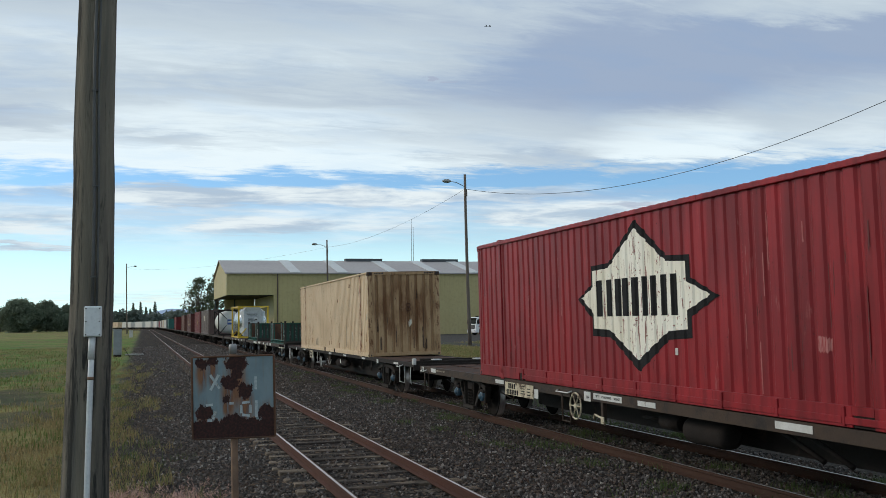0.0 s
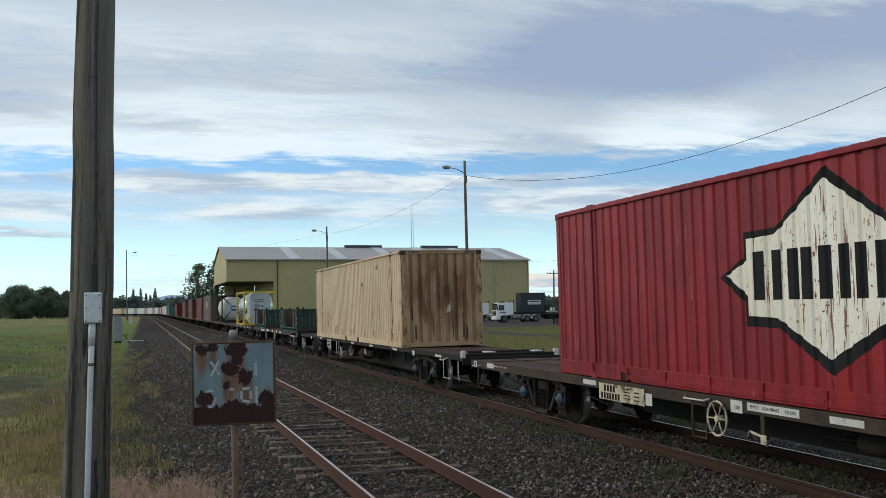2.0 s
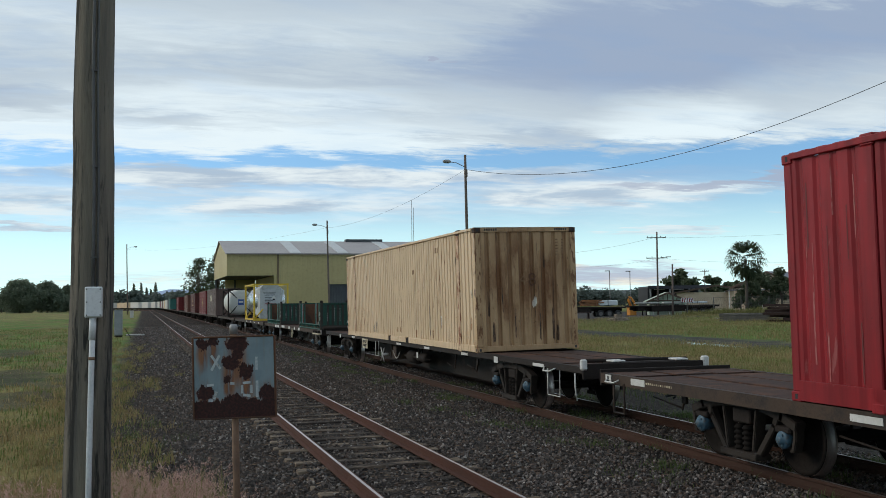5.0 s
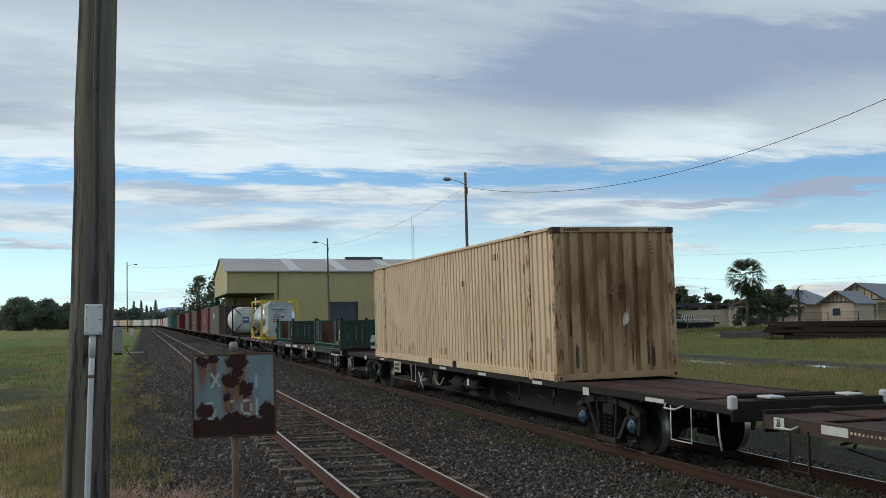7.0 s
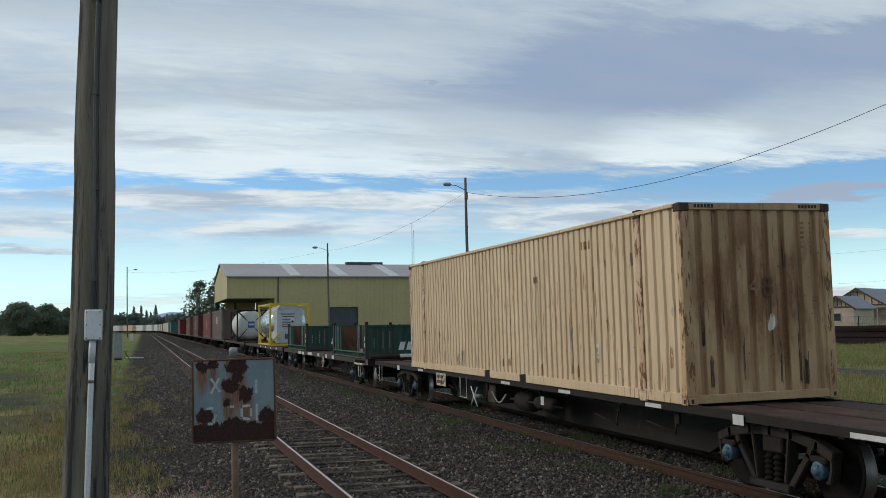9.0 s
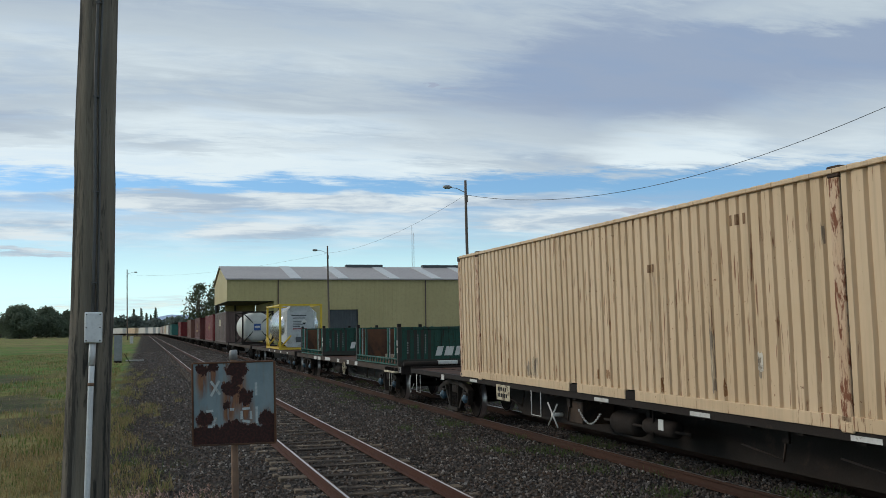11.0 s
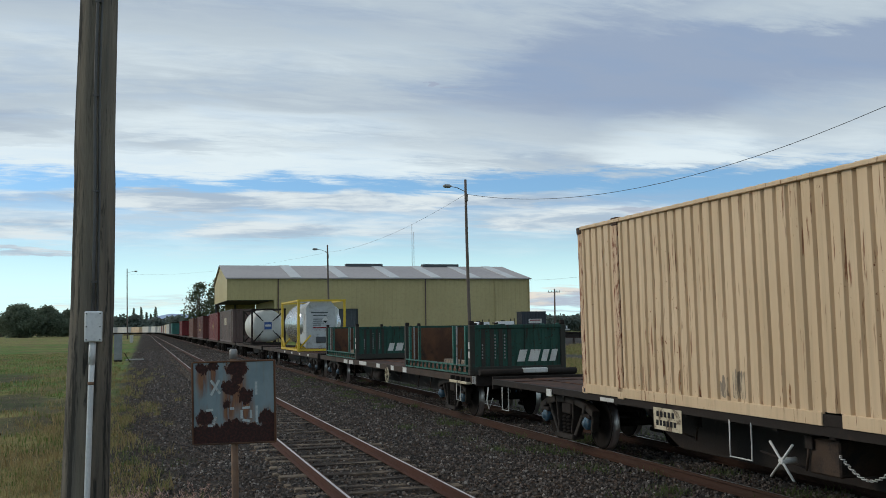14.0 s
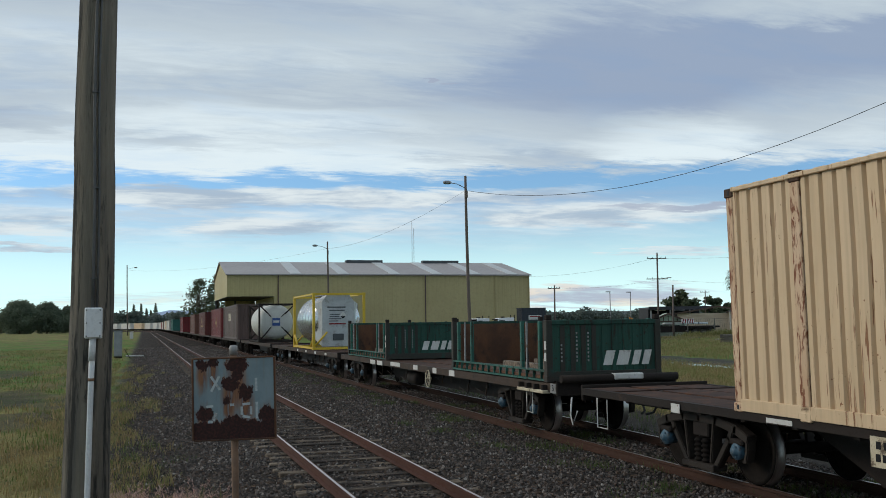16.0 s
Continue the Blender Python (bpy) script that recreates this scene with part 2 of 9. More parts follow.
def grimy_end(name):
    """Pale paint under brown road film: wide vertical washes, a dark cloud in the middle, ribs rubbed lighter, black drips, a cleaner foot."""
    m = bpy.data.materials.new(name)
    m.use_nodes = True
    n = Nodes(m.node_tree)
    at = n.node("ShaderNodeTexCoord").outputs["Object"]
    x, y, z = n.xyz(at)
    wide = n.noise(n.stretch(at, (2.6, 2.6, 0.35)), 1.5, 5.0, 0.6)
    cloud = n.noise(n.stretch(at, (1, 1, 0.7)), 1.1, 5.0, 0.6)
    drip = n.noise(n.stretch(at, (17, 17, 0.9)), 1.0, 6.0, 0.65)
    spots = n.noise(at, 13.0, 5.0, 0.65)
    grain = n.noise(at, 45.0, 3.0, 0.6)
    u = n.math("DIVIDE", n.math("ADD", x, n.math("MULTIPLY", n.math("SUBTRACT", cloud, 0.5), 1.2)), 0.95)
    v = n.math("DIVIDE", n.math("SUBTRACT", n.math("ADD", z, n.math("MULTIPLY", n.math("SUBTRACT", wide, 0.5), 1.4)), 1.65), 1.15)
    core = n.step(n.math("ADD", n.math("MULTIPLY", u, u), n.math("MULTIPLY", v, v)), 1.5, 0.1)
    film = n.math("ADD", n.math("MULTIPLY", core, 0.42), n.math("ADD", n.math("MULTIPLY", n.math("SUBTRACT", wide, 0.5), 1.5), 0.52), clamp=True)
    rubbed = n.math("MULTIPLY", n.step(y, 0.052, 0.034), n.step(n.noise(n.stretch(at, (3, 3, 0.8)), 1.3, 5.0, 0.6), 0.40, 0.58))
    film = n.math("MULTIPLY", film, n.math("SUBTRACT", 1.0, n.math("MULTIPLY", rubbed, 0.50)))
    ny = n.xyz(n.node("ShaderNodeNewGeometry").outputs["Normal"])[1]
    film = n.math("MULTIPLY", film, n.step(ny, -0.15, -0.4))
    paint = n.mix(n.step(cloud, 0.35, 0.65), (0.555, 0.370, 0.205), (0.46, 0.292, 0.155))
    brown = n.mix(n.step(grain, 0.3, 0.7), (0.200, 0.090, 0.036), (0.130, 0.058, 0.025))
    corner = n.step(n.math("ABSOLUTE", x), 1.08, 1.14)
    flake = n.step(n.noise(n.stretch(at, (14, 14, 3.2)), 1.0, 6.0, 0.68), 0.53, 0.57)
    paint = n.mix(n.math("MULTIPLY", corner, flake), paint, (0.15, 0.064, 0.028))
    col = n.mix(film, paint, brown)
    black = n.math("MULTIPLY", n.step(n.math("ADD", drip, n.math("MULTIPLY", n.math("SUBTRACT", cloud, 0.5), 0.35)), 0.60, 0.70), 0.75)
    black = n.math("MAXIMUM", black, n.step(spots, 0.67, 0.72))
    col = n.mix(black, col, (0.030, 0.020, 0.014))
    p = n.node("ShaderNodeBsdfPrincipled")
    n.put(p.inputs["Base Color"], col)
    n.put(p.inputs["Roughness"], n.math("ADD", 0.36, n.math("MULTIPLY", film, 0.22)))
    p.inputs["Specular IOR Level"].default_value = 0.3
    b = n.node("ShaderNodeBump")
    b.inputs["Strength"].default_value = 0.25
    b.inputs["Distance"].default_value = 0.012
    n.put(b.inputs["Height"], n.math("ADD", n.math("MULTIPLY", grain, 0.3), cloud))
    n.put(p.inputs["Normal"], b.outputs[0])
    n.put(n.node("ShaderNodeOutputMaterial").inputs[0], p.outputs[0])
    return m


M = {
    "red": weathered("red_paint", (0.315, 0.020, 0.026), (0.22, 0.0175, 0.023), (0.070, 0.024, 0.022), (0.64, 0.74), (0.68, 0.74), 0.50, 0.42, scuff=(0.42, 0.19, 0.18), spec=0.20, lines_scale=7, broad=0.42),
    "cream_post": surface("rust_streaked_cream_paint", (0.62, 0.44, 0.295), (0.52, 0.345, 0.21), 2.0, 0.6, wear=(0.19, 0.066, 0.030), wear_at=(0.49, 0.57), wear_scale=9.0, fine=30, stretch=(1.6, 1.6, 0.42)),
    "cream": weathered("cream_paint", (0.655, 0.488, 0.318), (0.60, 0.438, 0.275), (0.25, 0.092, 0.040), (0.60, 0.68), (0.67, 0.73), 0.30, 0.5, lines_scale=8),
    "cream_dirty": grimy_end("stained_cream_paint"),
    "white_paint": weathered("chalky_white_paint", (0.83, 0.80, 0.70), (0.74, 0.69, 0.56), (0.24, 0.026, 0.024), (0.605, 0.625), (0.635, 0.66), 0.16, 0.6),
    "casting_rust": surface("rusted_casting", (0.075, 0.042, 0.027), (0.040, 0.025, 0.019), 5.0, 0.85, wear=(0.16, 0.085, 0.045), wear_at=(0.56, 0.66), wear_scale=6),
    "smudge": surface("dark_scuff", (0.20, 0.155, 0.115), (0.34, 0.26, 0.175), 6.0, 0.7, wear=(0.58, 0.45, 0.30), wear_at=(0.48, 0.56), wear_scale=6, stretch=(5, 5, 0.5), bump=0),
    "scrape": surface("pale_scrape", (0.70, 0.66, 0.58), (0.60, 0.53, 0.43), 9.0, 0.6, wear=(0.30, 0.25, 0.20), wear_at=(0.56, 0.62), wear_scale=9, bump=0),
    "rust_stain": surface("rust_stain", (0.22, 0.095, 0.035), (0.33, 0.18, 0.08), 7.0, 0.8, wear=(0.62, 0.49, 0.335), wear_at=(0.52, 0.58), wear_scale=8, stretch=(3, 3, 0.6), bump=0),
    "rust_wash": surface("thin_rust_wash", (0.55, 0.385, 0.235), (0.58, 0.44, 0.29), 4.0, 0.7, wear=(0.60, 0.462, 0.312), wear_at=(0.44, 0.56), wear_scale=5, stretch=(5, 5, 0.35), bump=0),
    "black_paint": surface("black_paint", (0.010, 0.010, 0.011), (0.018, 0.018, 0.019), 2.0, 0.8, spec=0.15),
    "deck": surface("rusty_deck_steel", (0.070, 0.042, 0.033), (0.042, 0.028, 0.025), 1.5, 0.85, wear=(0.10, 0.05, 0.032), wear_at=(0.48, 0.62), spec=0.12),
    "frame": surface("grimy_brown_steel", (0.060, 0.038, 0.026), (0.042, 0.029, 0.022), 1.0, 0.75, wear=(0.022, 0.018, 0.016), wear_at=(0.48, 0.65), spec=0.25),
    "frame_dark": surface("grimy_dark_steel", (0.024, 0.0172, 0.0142), (0.017, 0.0132, 0.0118), 1.0, 0.75, wear=(0.048, 0.030, 0.022), wear_at=(0.55, 0.7), spec=0.2),
    "under": surface("black_grimy_steel", (0.020, 0.0162, 0.0148), (0.030, 0.0235, 0.0205), 2.0, 0.85, spec=0.15),
    "wheel": surface("worn_wheel_steel", (0.010, 0.0085, 0.0078), (0.017, 0.0135, 0.0115), 3.0, 0.8, spec=0.06),
    "bogie": surface("brown_grimy_casting", (0.034, 0.026, 0.021), (0.018, 0.0145, 0.0128), 2.5, 0.75, spec=0.2),
    "tread": surface("polished_steel", (0.56, 0.52, 0.50), (0.44, 0.39, 0.37), 5.0, 0.40, metal=1.0, bump=0.02, wear=(0.24, 0.16, 0.12), wear_at=(0.60, 0.72), wear_scale=3, stretch=(6, 0.4, 1)),
    "blue": surface("blue_bearing_cap", (0.050, 0.108, 0.155), (0.036, 0.074, 0.108), 8.0, 0.5, wear=(0.05, 0.045, 0.04), wear_at=(0.5, 0.62), wear_scale=9),
    "white": surface("white_enamel", (0.60, 0.59, 0.57), (0.48, 0.47, 0.44), 4.0, 0.5, wear=(0.2, 0.16, 0.12), wear_at=(0.57, 0.68), wear_scale=5),
    "plate": surface("cream_stencil_plate", (0.56, 0.49, 0.35), (0.42, 0.35, 0.24), 5.0, 0.6, wear=(0.12, 0.085, 0.055), wear_at=(0.50, 0.60), wear_scale=5),
    "rail": surface("rusty_rail_web", (0.078, 0.030, 0.019), (0.052, 0.022, 0.015), 2.0, 0.8, stretch=(1, 0.2, 1), spec=0.2),
    "rail_dull": surface("dull_rusty_rail_web", (0.058, 0.027, 0.017), (0.040, 0.021, 0.015), 2.0, 0.85, stretch=(1, 0.2, 1), spec=0.2),
    "timber": surface("grey_timber_sleeper", (0.30, 0.235, 0.175), (0.12, 0.094, 0.072), 3.0, 0.9, stretch=(0.6, 4, 4), fine=30, bump=0.5, wear=(0.040, 0.034, 0.030), wear_at=(0.47, 0.60), wear_scale=2.6, vary=0.5),
    "yellow": surface("yellow_paint", (0.62, 0.42, 0.03), (0.55, 0.36, 0.03), 3.0, 0.5, wear=(0.12, 0.06, 0.03), wear_at=(0.62, 0.7), wear_scale=4),
    "tank": surface("dull_tank_steel", (0.62, 0.63, 0.64), (0.50, 0.51, 0.53), 1.5, 0.27, metal=0.85, bump=0.03, wear=(0.40, 0.39, 0.37), wear_at=(0.5, 0.7), wear_scale=1.2),
    "casing": surface("dull_silver_casing", (0.46, 0.47, 0.48), (0.38, 0.39, 0.40), 2.5, 0.4, metal=0.3, bump=0.03, wear=(0.28, 0.27, 0.25), wear_at=(0.5, 0.66), wear_scale=3),
    "tank_white": surface("cream_white_tank", (0.56, 0.55, 0.51), (0.46, 0.45, 0.41), 1.5, 0.5, bump=0.03),
    "green": weathered("dark_green_paint", (0.021, 0.072, 0.054), (0.015, 0.046, 0.035), (0.040, 0.026, 0.019), (0.54, 0.66), (0.58, 0.66), 0.55, 0.55),
    "green_bright": weathered("worn_green_paint", (0.035, 0.135, 0.105), (0.024, 0.088, 0.07), (0.055, 0.033, 0.022), (0.58, 0.66), (0.58, 0.65), 0.5, 0.5),
    "rust": surface("rusted_steel", (0.125, 0.055, 0.026), (0.060, 0.030, 0.019), 2.0, 0.85, wear=(0.035, 0.022, 0.016), wear_at=(0.50, 0.66), wear_scale=2.2, stretch=(1, 1, 0.6)),
    "shed_wall": surface("olive_cream_cladding", (0.43, 0.355, 0.175), (0.385, 0.315, 0.15), 0.12, 0.6, fine=2.0, bump=0.0),
    "shed_roof": surface("grey_zinc_roof", (0.36, 0.33, 0.32), (0.32, 0.29, 0.29), 0.1, 0.55, metal=0.1, fine=2.0, bump=0.0),
    "skylight": surface("pale_roof_sheet", (0.52, 0.53, 0.53), (0.47, 0.48, 0.48), 0.3, 0.5, fine=3.0, bump=0.0),
    "dark": surface("dark_opening", (0.03, 0.03, 0.035), (0.025, 0.025, 0.03), 1.0, 0.8, bump=0.0),
    "pole_wood": surface("weathered_pole_timber", (0.200, 0.172, 0.133), (0.092, 0.084, 0.073), 2.1, 0.92, stretch=(5, 5, 0.36), fine=30, bump=1.0, wear=(0.027, 0.026, 0.023), wear_at=(0.50, 0.60), wear_scale=2.3),
    "pole_far": surface("grey_pole_timber", (0.16, 0.12, 0.10), (0.11, 0.09, 0.08), 2.0, 0.9, stretch=(4, 4, 0.3)),
    "grey_plastic": surface("grey_plastic", (0.64, 0.655, 0.665), (0.57, 0.59, 0.60), 5.0, 0.45, bump=0.02),
    "dark_plastic": surface("dark_conduit", (0.10, 0.10, 0.10), (0.07, 0.07, 0.07), 5.0, 0.6),
    "galv": surface("galvanised_steel", (0.30, 0.30, 0.30), (0.22, 0.22, 0.22), 6.0, 0.5, metal=0.4, wear=(0.12, 0.06, 0.035), wear_at=(0.55, 0.66), wear_scale=8),
    "post_rust": surface("rusty_pipe", (0.20, 0.12, 0.075), (0.13, 0.08, 0.055), 9.0, 0.8),
    "wire": surface("black_wire", (0.03, 0.03, 0.033), (0.04, 0.04, 0.04), 5.0, 0.7, bump=0.0),
    "brown_grey": weathered("brown_grey_paint", (0.125, 0.082, 0.072), (0.092, 0.062, 0.055), (0.04, 0.03, 0.024)),
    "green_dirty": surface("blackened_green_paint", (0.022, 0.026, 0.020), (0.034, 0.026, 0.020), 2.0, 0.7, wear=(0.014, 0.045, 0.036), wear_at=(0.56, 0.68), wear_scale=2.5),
    "red_dull": weathered("dull_red_paint", (0.17, 0.022, 0.024), (0.12, 0.020, 0.022), (0.05, 0.03, 0.02)),
    "maroon": weathered("maroon_paint", (0.105, 0.026, 0.022), (0.08, 0.022, 0.020), (0.05, 0.03, 0.02)),
    "rust_brown": weathered("faded_brown_paint", (0.15, 0.062, 0.045), (0.115, 0.05, 0.038), (0.05, 0.03, 0.02)),
    "teal": surface("teal_paint", (0.03, 0.13, 0.11), (0.025, 0.10, 0.09), 0.8, 0.6),
    "grey_box": surface("dark_grey_paint", (0.07, 0.08, 0.085), (0.055, 0.06, 0.07), 0.8, 0.6),
    "navy": surface("dark_navy_paint", (0.026, 0.031, 0.042), (0.020, 0.024, 0.032), 0.8, 0.5),
    "off_white": surface("off_white_paint", (0.62, 0.60, 0.55), (0.55, 0.52, 0.46), 0.8, 0.6),
    "old_mark": surface("faded_brown_number", (0.16, 0.075, 0.03), (0.28, 0.17, 0.09), 9.0, 0.7, bump=0),
    "tyre": surface("black_rubber", (0.02, 0.02, 0.02), (0.028, 0.028, 0.028), 6.0, 0.85),
    "bark": surface("grey_bark", (0.12, 0.10, 0.08), (0.08, 0.066, 0.055), 3.0, 0.9, stretch=(3, 3, 0.5)),
}


# ---------------------------------------------------------------- mesh helpers
def block(bm, x0, x1, y0, y1, z0, z1, bevel=0.0):
    """A box with optionally bevelled edges, added to bm."""
    vs = [bm.verts.new((x, y, z)) for z in (z0, z1) for y in (y0, y1) for x in (x0, x1)]
    fs = [bm.faces.new([vs[i] for i in q]) for q in ((0, 2, 3, 1), (4, 5, 7, 6), (0, 1, 5, 4), (2, 6, 7, 3), (0, 4, 6, 2), (1, 3, 7, 5))]
    if bevel:
        bmesh.ops.bevel(bm, geom=list({e for f in fs for e in f.edges}), offset=bevel, segments=1, affect="EDGES")


def boxes(*rows, bevel=0.0):
    bm = bmesh.new()
    for r in rows:
        block(bm, *r, bevel=bevel)
    return bm


def tube(bm, points, radius, sides=8, radius_end=None, caps=True):
    """A round bar along points; it tapers towards radius_end."""
    pts = [Vector(p) for p in points]
    rings = []
    for i, p in enumerate(pts):
        d = (pts[min(i + 1, len(pts) - 1)] - pts[max(i - 1, 0)]).normalized()
        u = d.cross(Vector((0, 0, 1)) if abs(d.z) < 0.9 else Vector((1, 0, 0))).normalized()
        v = d.cross(u)
        r = radius if radius_end is None else radius + (radius_end - radius) * i / (len(pts) - 1)
        rings.append([bm.verts.new(p + (u * math.cos(k * math.tau / sides) + v * math.sin(k * math.tau / sides)) * r) for k in range(sides)])
    for ra, rb in zip(rings, rings[1:]):
        for k in range(sides):
            f = bm.faces.new((ra[k], ra[(k + 1) % sides], rb[(k + 1) % sides], rb[k]))
            f.smooth = True
    if caps:
        bm.faces.new(rings[0])
        bm.faces.new(rings[-1][::-1])


def tubes(*rows, sides=8):
    bm = bmesh.new()
    for pts, r in rows:
        tube(bm, pts, r, sides)
    return bm


def lathe(bm, axis_at, profile, sides=24, axis="x", caps=True):
    """Turn a profile of (along, radius) about an axis through axis_at."""
    c = Vector(axis_at)
    rings = []
    for a_, r in profile:
        ring = []
        for k in range(sides):
            u, v = r * math.cos(k * math.tau / sides), r * math.sin(k * math.tau / sides)
            off = {"x": (a_, u, v), "y": (u, a_, v), "z": (u, v, a_)}[axis]
            ring.append(bm.verts.new(c + Vector(off)))
        rings.append(ring)
    for ra, rb in zip(rings, rings[1:]):
        for k in range(sides):
            bm.faces.new((ra[k], ra[(k + 1) % sides], rb[(k + 1) % sides], rb[k])).smooth = True
    if caps:
        bm.faces.new(rings[0])
        bm.faces.new(rings[-1])


def mesh_of(bm, name, material):
    bmesh.ops.recalc_face_normals(bm, faces=bm.faces)
    me = bpy.data.meshes.new(name)
    bm.to_mesh(me)
    bm.free()
    me.materials.append(M[material] if isinstance(material, str) else material)
    return me


def part(name, bm, material, parent=None, label="", m=None):
    ob = new(name, bm if isinstance(bm, bpy.types.Mesh) else mesh_of(bm, name, material))
    if parent is not None:
        ob.parent = parent
    if m is not None:
        ob.matrix_basis = m
    if label:
        tagged(ob, label)
    return ob


def thing(name, label, category, m=None, group="", kind=""):
    ob = new(name)
    ob.empty_display_size = 0.2
    if m is not None:
        ob.matrix_basis = m
    return tagged(ob, label, category, group, kind)


MOVING = []            # (thing, place along the line at 0 s, offset across, height, lean)


def ride(t):
    """How far the train has rolled by t seconds, in metres."""
    return 2.225 * t + 0.0024 * t * t


TRACK_X, NEAR_X = 8.555, 3.339           # centre lines of the loop with the train, and of the near track
BEND_AT, BEND_R = 455.0, 240.0           # both tracks bend away here


def on_line(s, across, centre=TRACK_X):
    """Place and turn at s metres along a centre line."""
    if s <= BEND_AT:
        return Vector((centre + across, s, 0)), 0.0
    r = BEND_R + centre
    a_ = min((s - BEND_AT) / r, 1.1)
    rest = (s - BEND_AT) - a_ * r
    d = Vector((-math.sin(a_), math.cos(a_), 0))
    p = Vector((centre - r + r * math.cos(a_), BEND_AT + r * math.sin(a_), 0)) + d * rest
    return p + Vector((math.cos(a_), math.sin(a_), 0)) * across, a_


# ---------------------------------------------------------------- ground and tracks
def ground_height(x, y):
    """Bank under the camera, shallow cess, slow rise to the right far off."""
    z = -0.34
    bank = max(0.0, 1 - max(0.0, y - 3.0) / 13.0) * max(0.0, min(1.0, (2.0 - x) / 2.2))
    z += 0.80 * bank * bank * (3 - 2 * bank) if bank < 1 else 0.80
    if x > 45:
        z += min(2.0, 0.022 * (x - 45)) * max(0.0, min(1.0, (136 - y) / 32.0))
    z += 0.05 * noise.noise(Vector((x * 0.25, y * 0.25, 0))) * (1 if (x < 0 or x > 13) else 0)
    return z


SOIL = [(-5.2, 38.5, 2.4, 5.0), (-3.5, 29.0, 1.2, 3.0), (-2.4, 36.0, 1.1, 4.0), (-1.3, 29.0, 0.7, 4.0), (-1.0, 21.0, 0.5, 2.6), (-9.5, 58.0, 4.0, 7.0)]


def bare(x, y):
    return any(((x - cx) / rx) ** 2 + ((y - cy) / ry) ** 2 < 0.9 for cx, cy, rx, ry in SOIL)


def ground_material():
    m = bpy.data.materials.new("grass_and_dirt")
    m.use_nodes = True
    n = Nodes(m.node_tree)
    at = n.node("ShaderNodeTexCoord").outputs["Object"]
    x, y, z = n.xyz(at)
    big = n.noise(at, 0.06, 4.0, 0.6)
    mid = n.noise(at, 0.55, 5.0, 0.65)
    fine = n.noise(at, 9.0, 4.0, 0.7)
    dry = n.mix(n.step(mid, 0.35, 0.65), (0.30, 0.245, 0.095), (0.205, 0.180, 0.070))
    lush = n.mix(n.step(mid, 0.35, 0.65), (0.118, 0.205, 0.043), (0.085, 0.140, 0.035))
    tone = n.math("ADD", n.math("MULTIPLY", big, 0.6), n.math("MULTIPLY", mid, 0.4))
    tone = n.math("SUBTRACT", tone, n.math("MULTIPLY", n.math("MULTIPLY", n.step(y, 38.0, 70.0), n.step(y, 260.0, 170.0)), 0.09))
    tone = n.math("ADD", tone, n.math("MULTIPLY", n.math("MULTIPLY", n.step(y, 34.0, 14.0), n.step(x, 6.0, 1.0)), 0.08))
    col = n.mix(n.step(tone, 0.40, 0.56), lush, dry)
    dirt = (0.050, 0.043, 0.038)
    hollow = n.noise(n.stretch(at, (1.0, 0.42, 1)), 0.42, 6.0, 0.66, 0.5)
    near_ = n.math("MULTIPLY", n.step(y, 75.0, 45.0), n.step(x, 4.0, 0.0))
    col = n.mix(n.math("MULTIPLY", n.math("MULTIPLY", n.step(hollow, 0.47, 0.60), near_), 0.72), col, n.mix(n.step(fine, 0.35, 0.65), (0.040, 0.042, 0.020), (0.095, 0.085, 0.045)))
    straw = n.noise(n.stretch(at, (1.0, 0.35, 1)), 0.23, 5.0, 0.6, 0.3)
    col = n.mix(n.math("MULTIPLY", n.step(straw, 0.50, 0.62), 0.55), col, (0.235, 0.190, 0.085))
    wob = n.math("MULTIPLY", n.math("SUBTRACT", n.noise(at, 0.35, 4.0, 0.65), 0.5), 4.0)
    xr = n.math("ADD", x, wob)
    road = n.math("MULTIPLY", n.step(xr, 29.2, 30.4), n.step(xr, 36.0, 34.2))
    road = n.math("MULTIPLY", road, n.math("ADD", 0.55, n.math("MULTIPLY", n.step(n.noise(at, 0.8, 4.0, 0.7), 0.38, 0.5), 0.45)))
    yard = n.math("MULTIPLY", n.step(n.math("ADD", y, wob), 98.0, 103.0), n.step(xr, 33.0, 36.0))
    yard = n.math("MULTIPLY", yard, n.step(xr, 100.0, 90.0))
    cess = n.math("MULTIPLY", n.step(n.math("ADD", x, n.math("MULTIPLY", wob, 0.35)), -1.5, -0.5), n.step(xr, 14.5, 13.0))
    col = n.mix(n.math("MULTIPLY", n.step(n.noise(n.stretch(at, (1, 0.45, 1)), 0.30, 6, 0.65), 0.56, 0.68), 0.60), col, dirt)
    col = n.mix(n.math("MULTIPLY", n.step(n.noise(n.stretch(at, (1, 0.4, 1)), 0.16, 5, 0.6, 0.4), 0.50, 0.60), 0.7), col, (0.17, 0.13, 0.06))
    # bare soil patches beside the line
    soil = None
    for cx, cy, rx, ry in SOIL:
        u = n.math("DIVIDE", n.math("SUBTRACT", n.math("ADD", x, n.math("MULTIPLY", wob, 0.5)), cx), rx)
        v = n.math("DIVIDE", n.math("SUBTRACT", n.math("ADD", y, n.math("MULTIPLY", wob, 1.6)), cy), ry)
        f = n.step(n.math("ADD", n.math("MULTIPLY", u, u), n.math("MULTIPLY", v, v)), 1.5, 0.6)
        soil = f if soil is None else n.math("MAXIMUM", soil, f)
    col = n.mix(n.math("MULTIPLY", soil, n.math("ADD", 0.35, n.math("MULTIPLY", n.step(fine, 0.3, 0.6), 0.45))), col, n.mix(n.step(mid, 0.4, 0.6), (0.030, 0.027, 0.025), (0.062, 0.053, 0.044)))
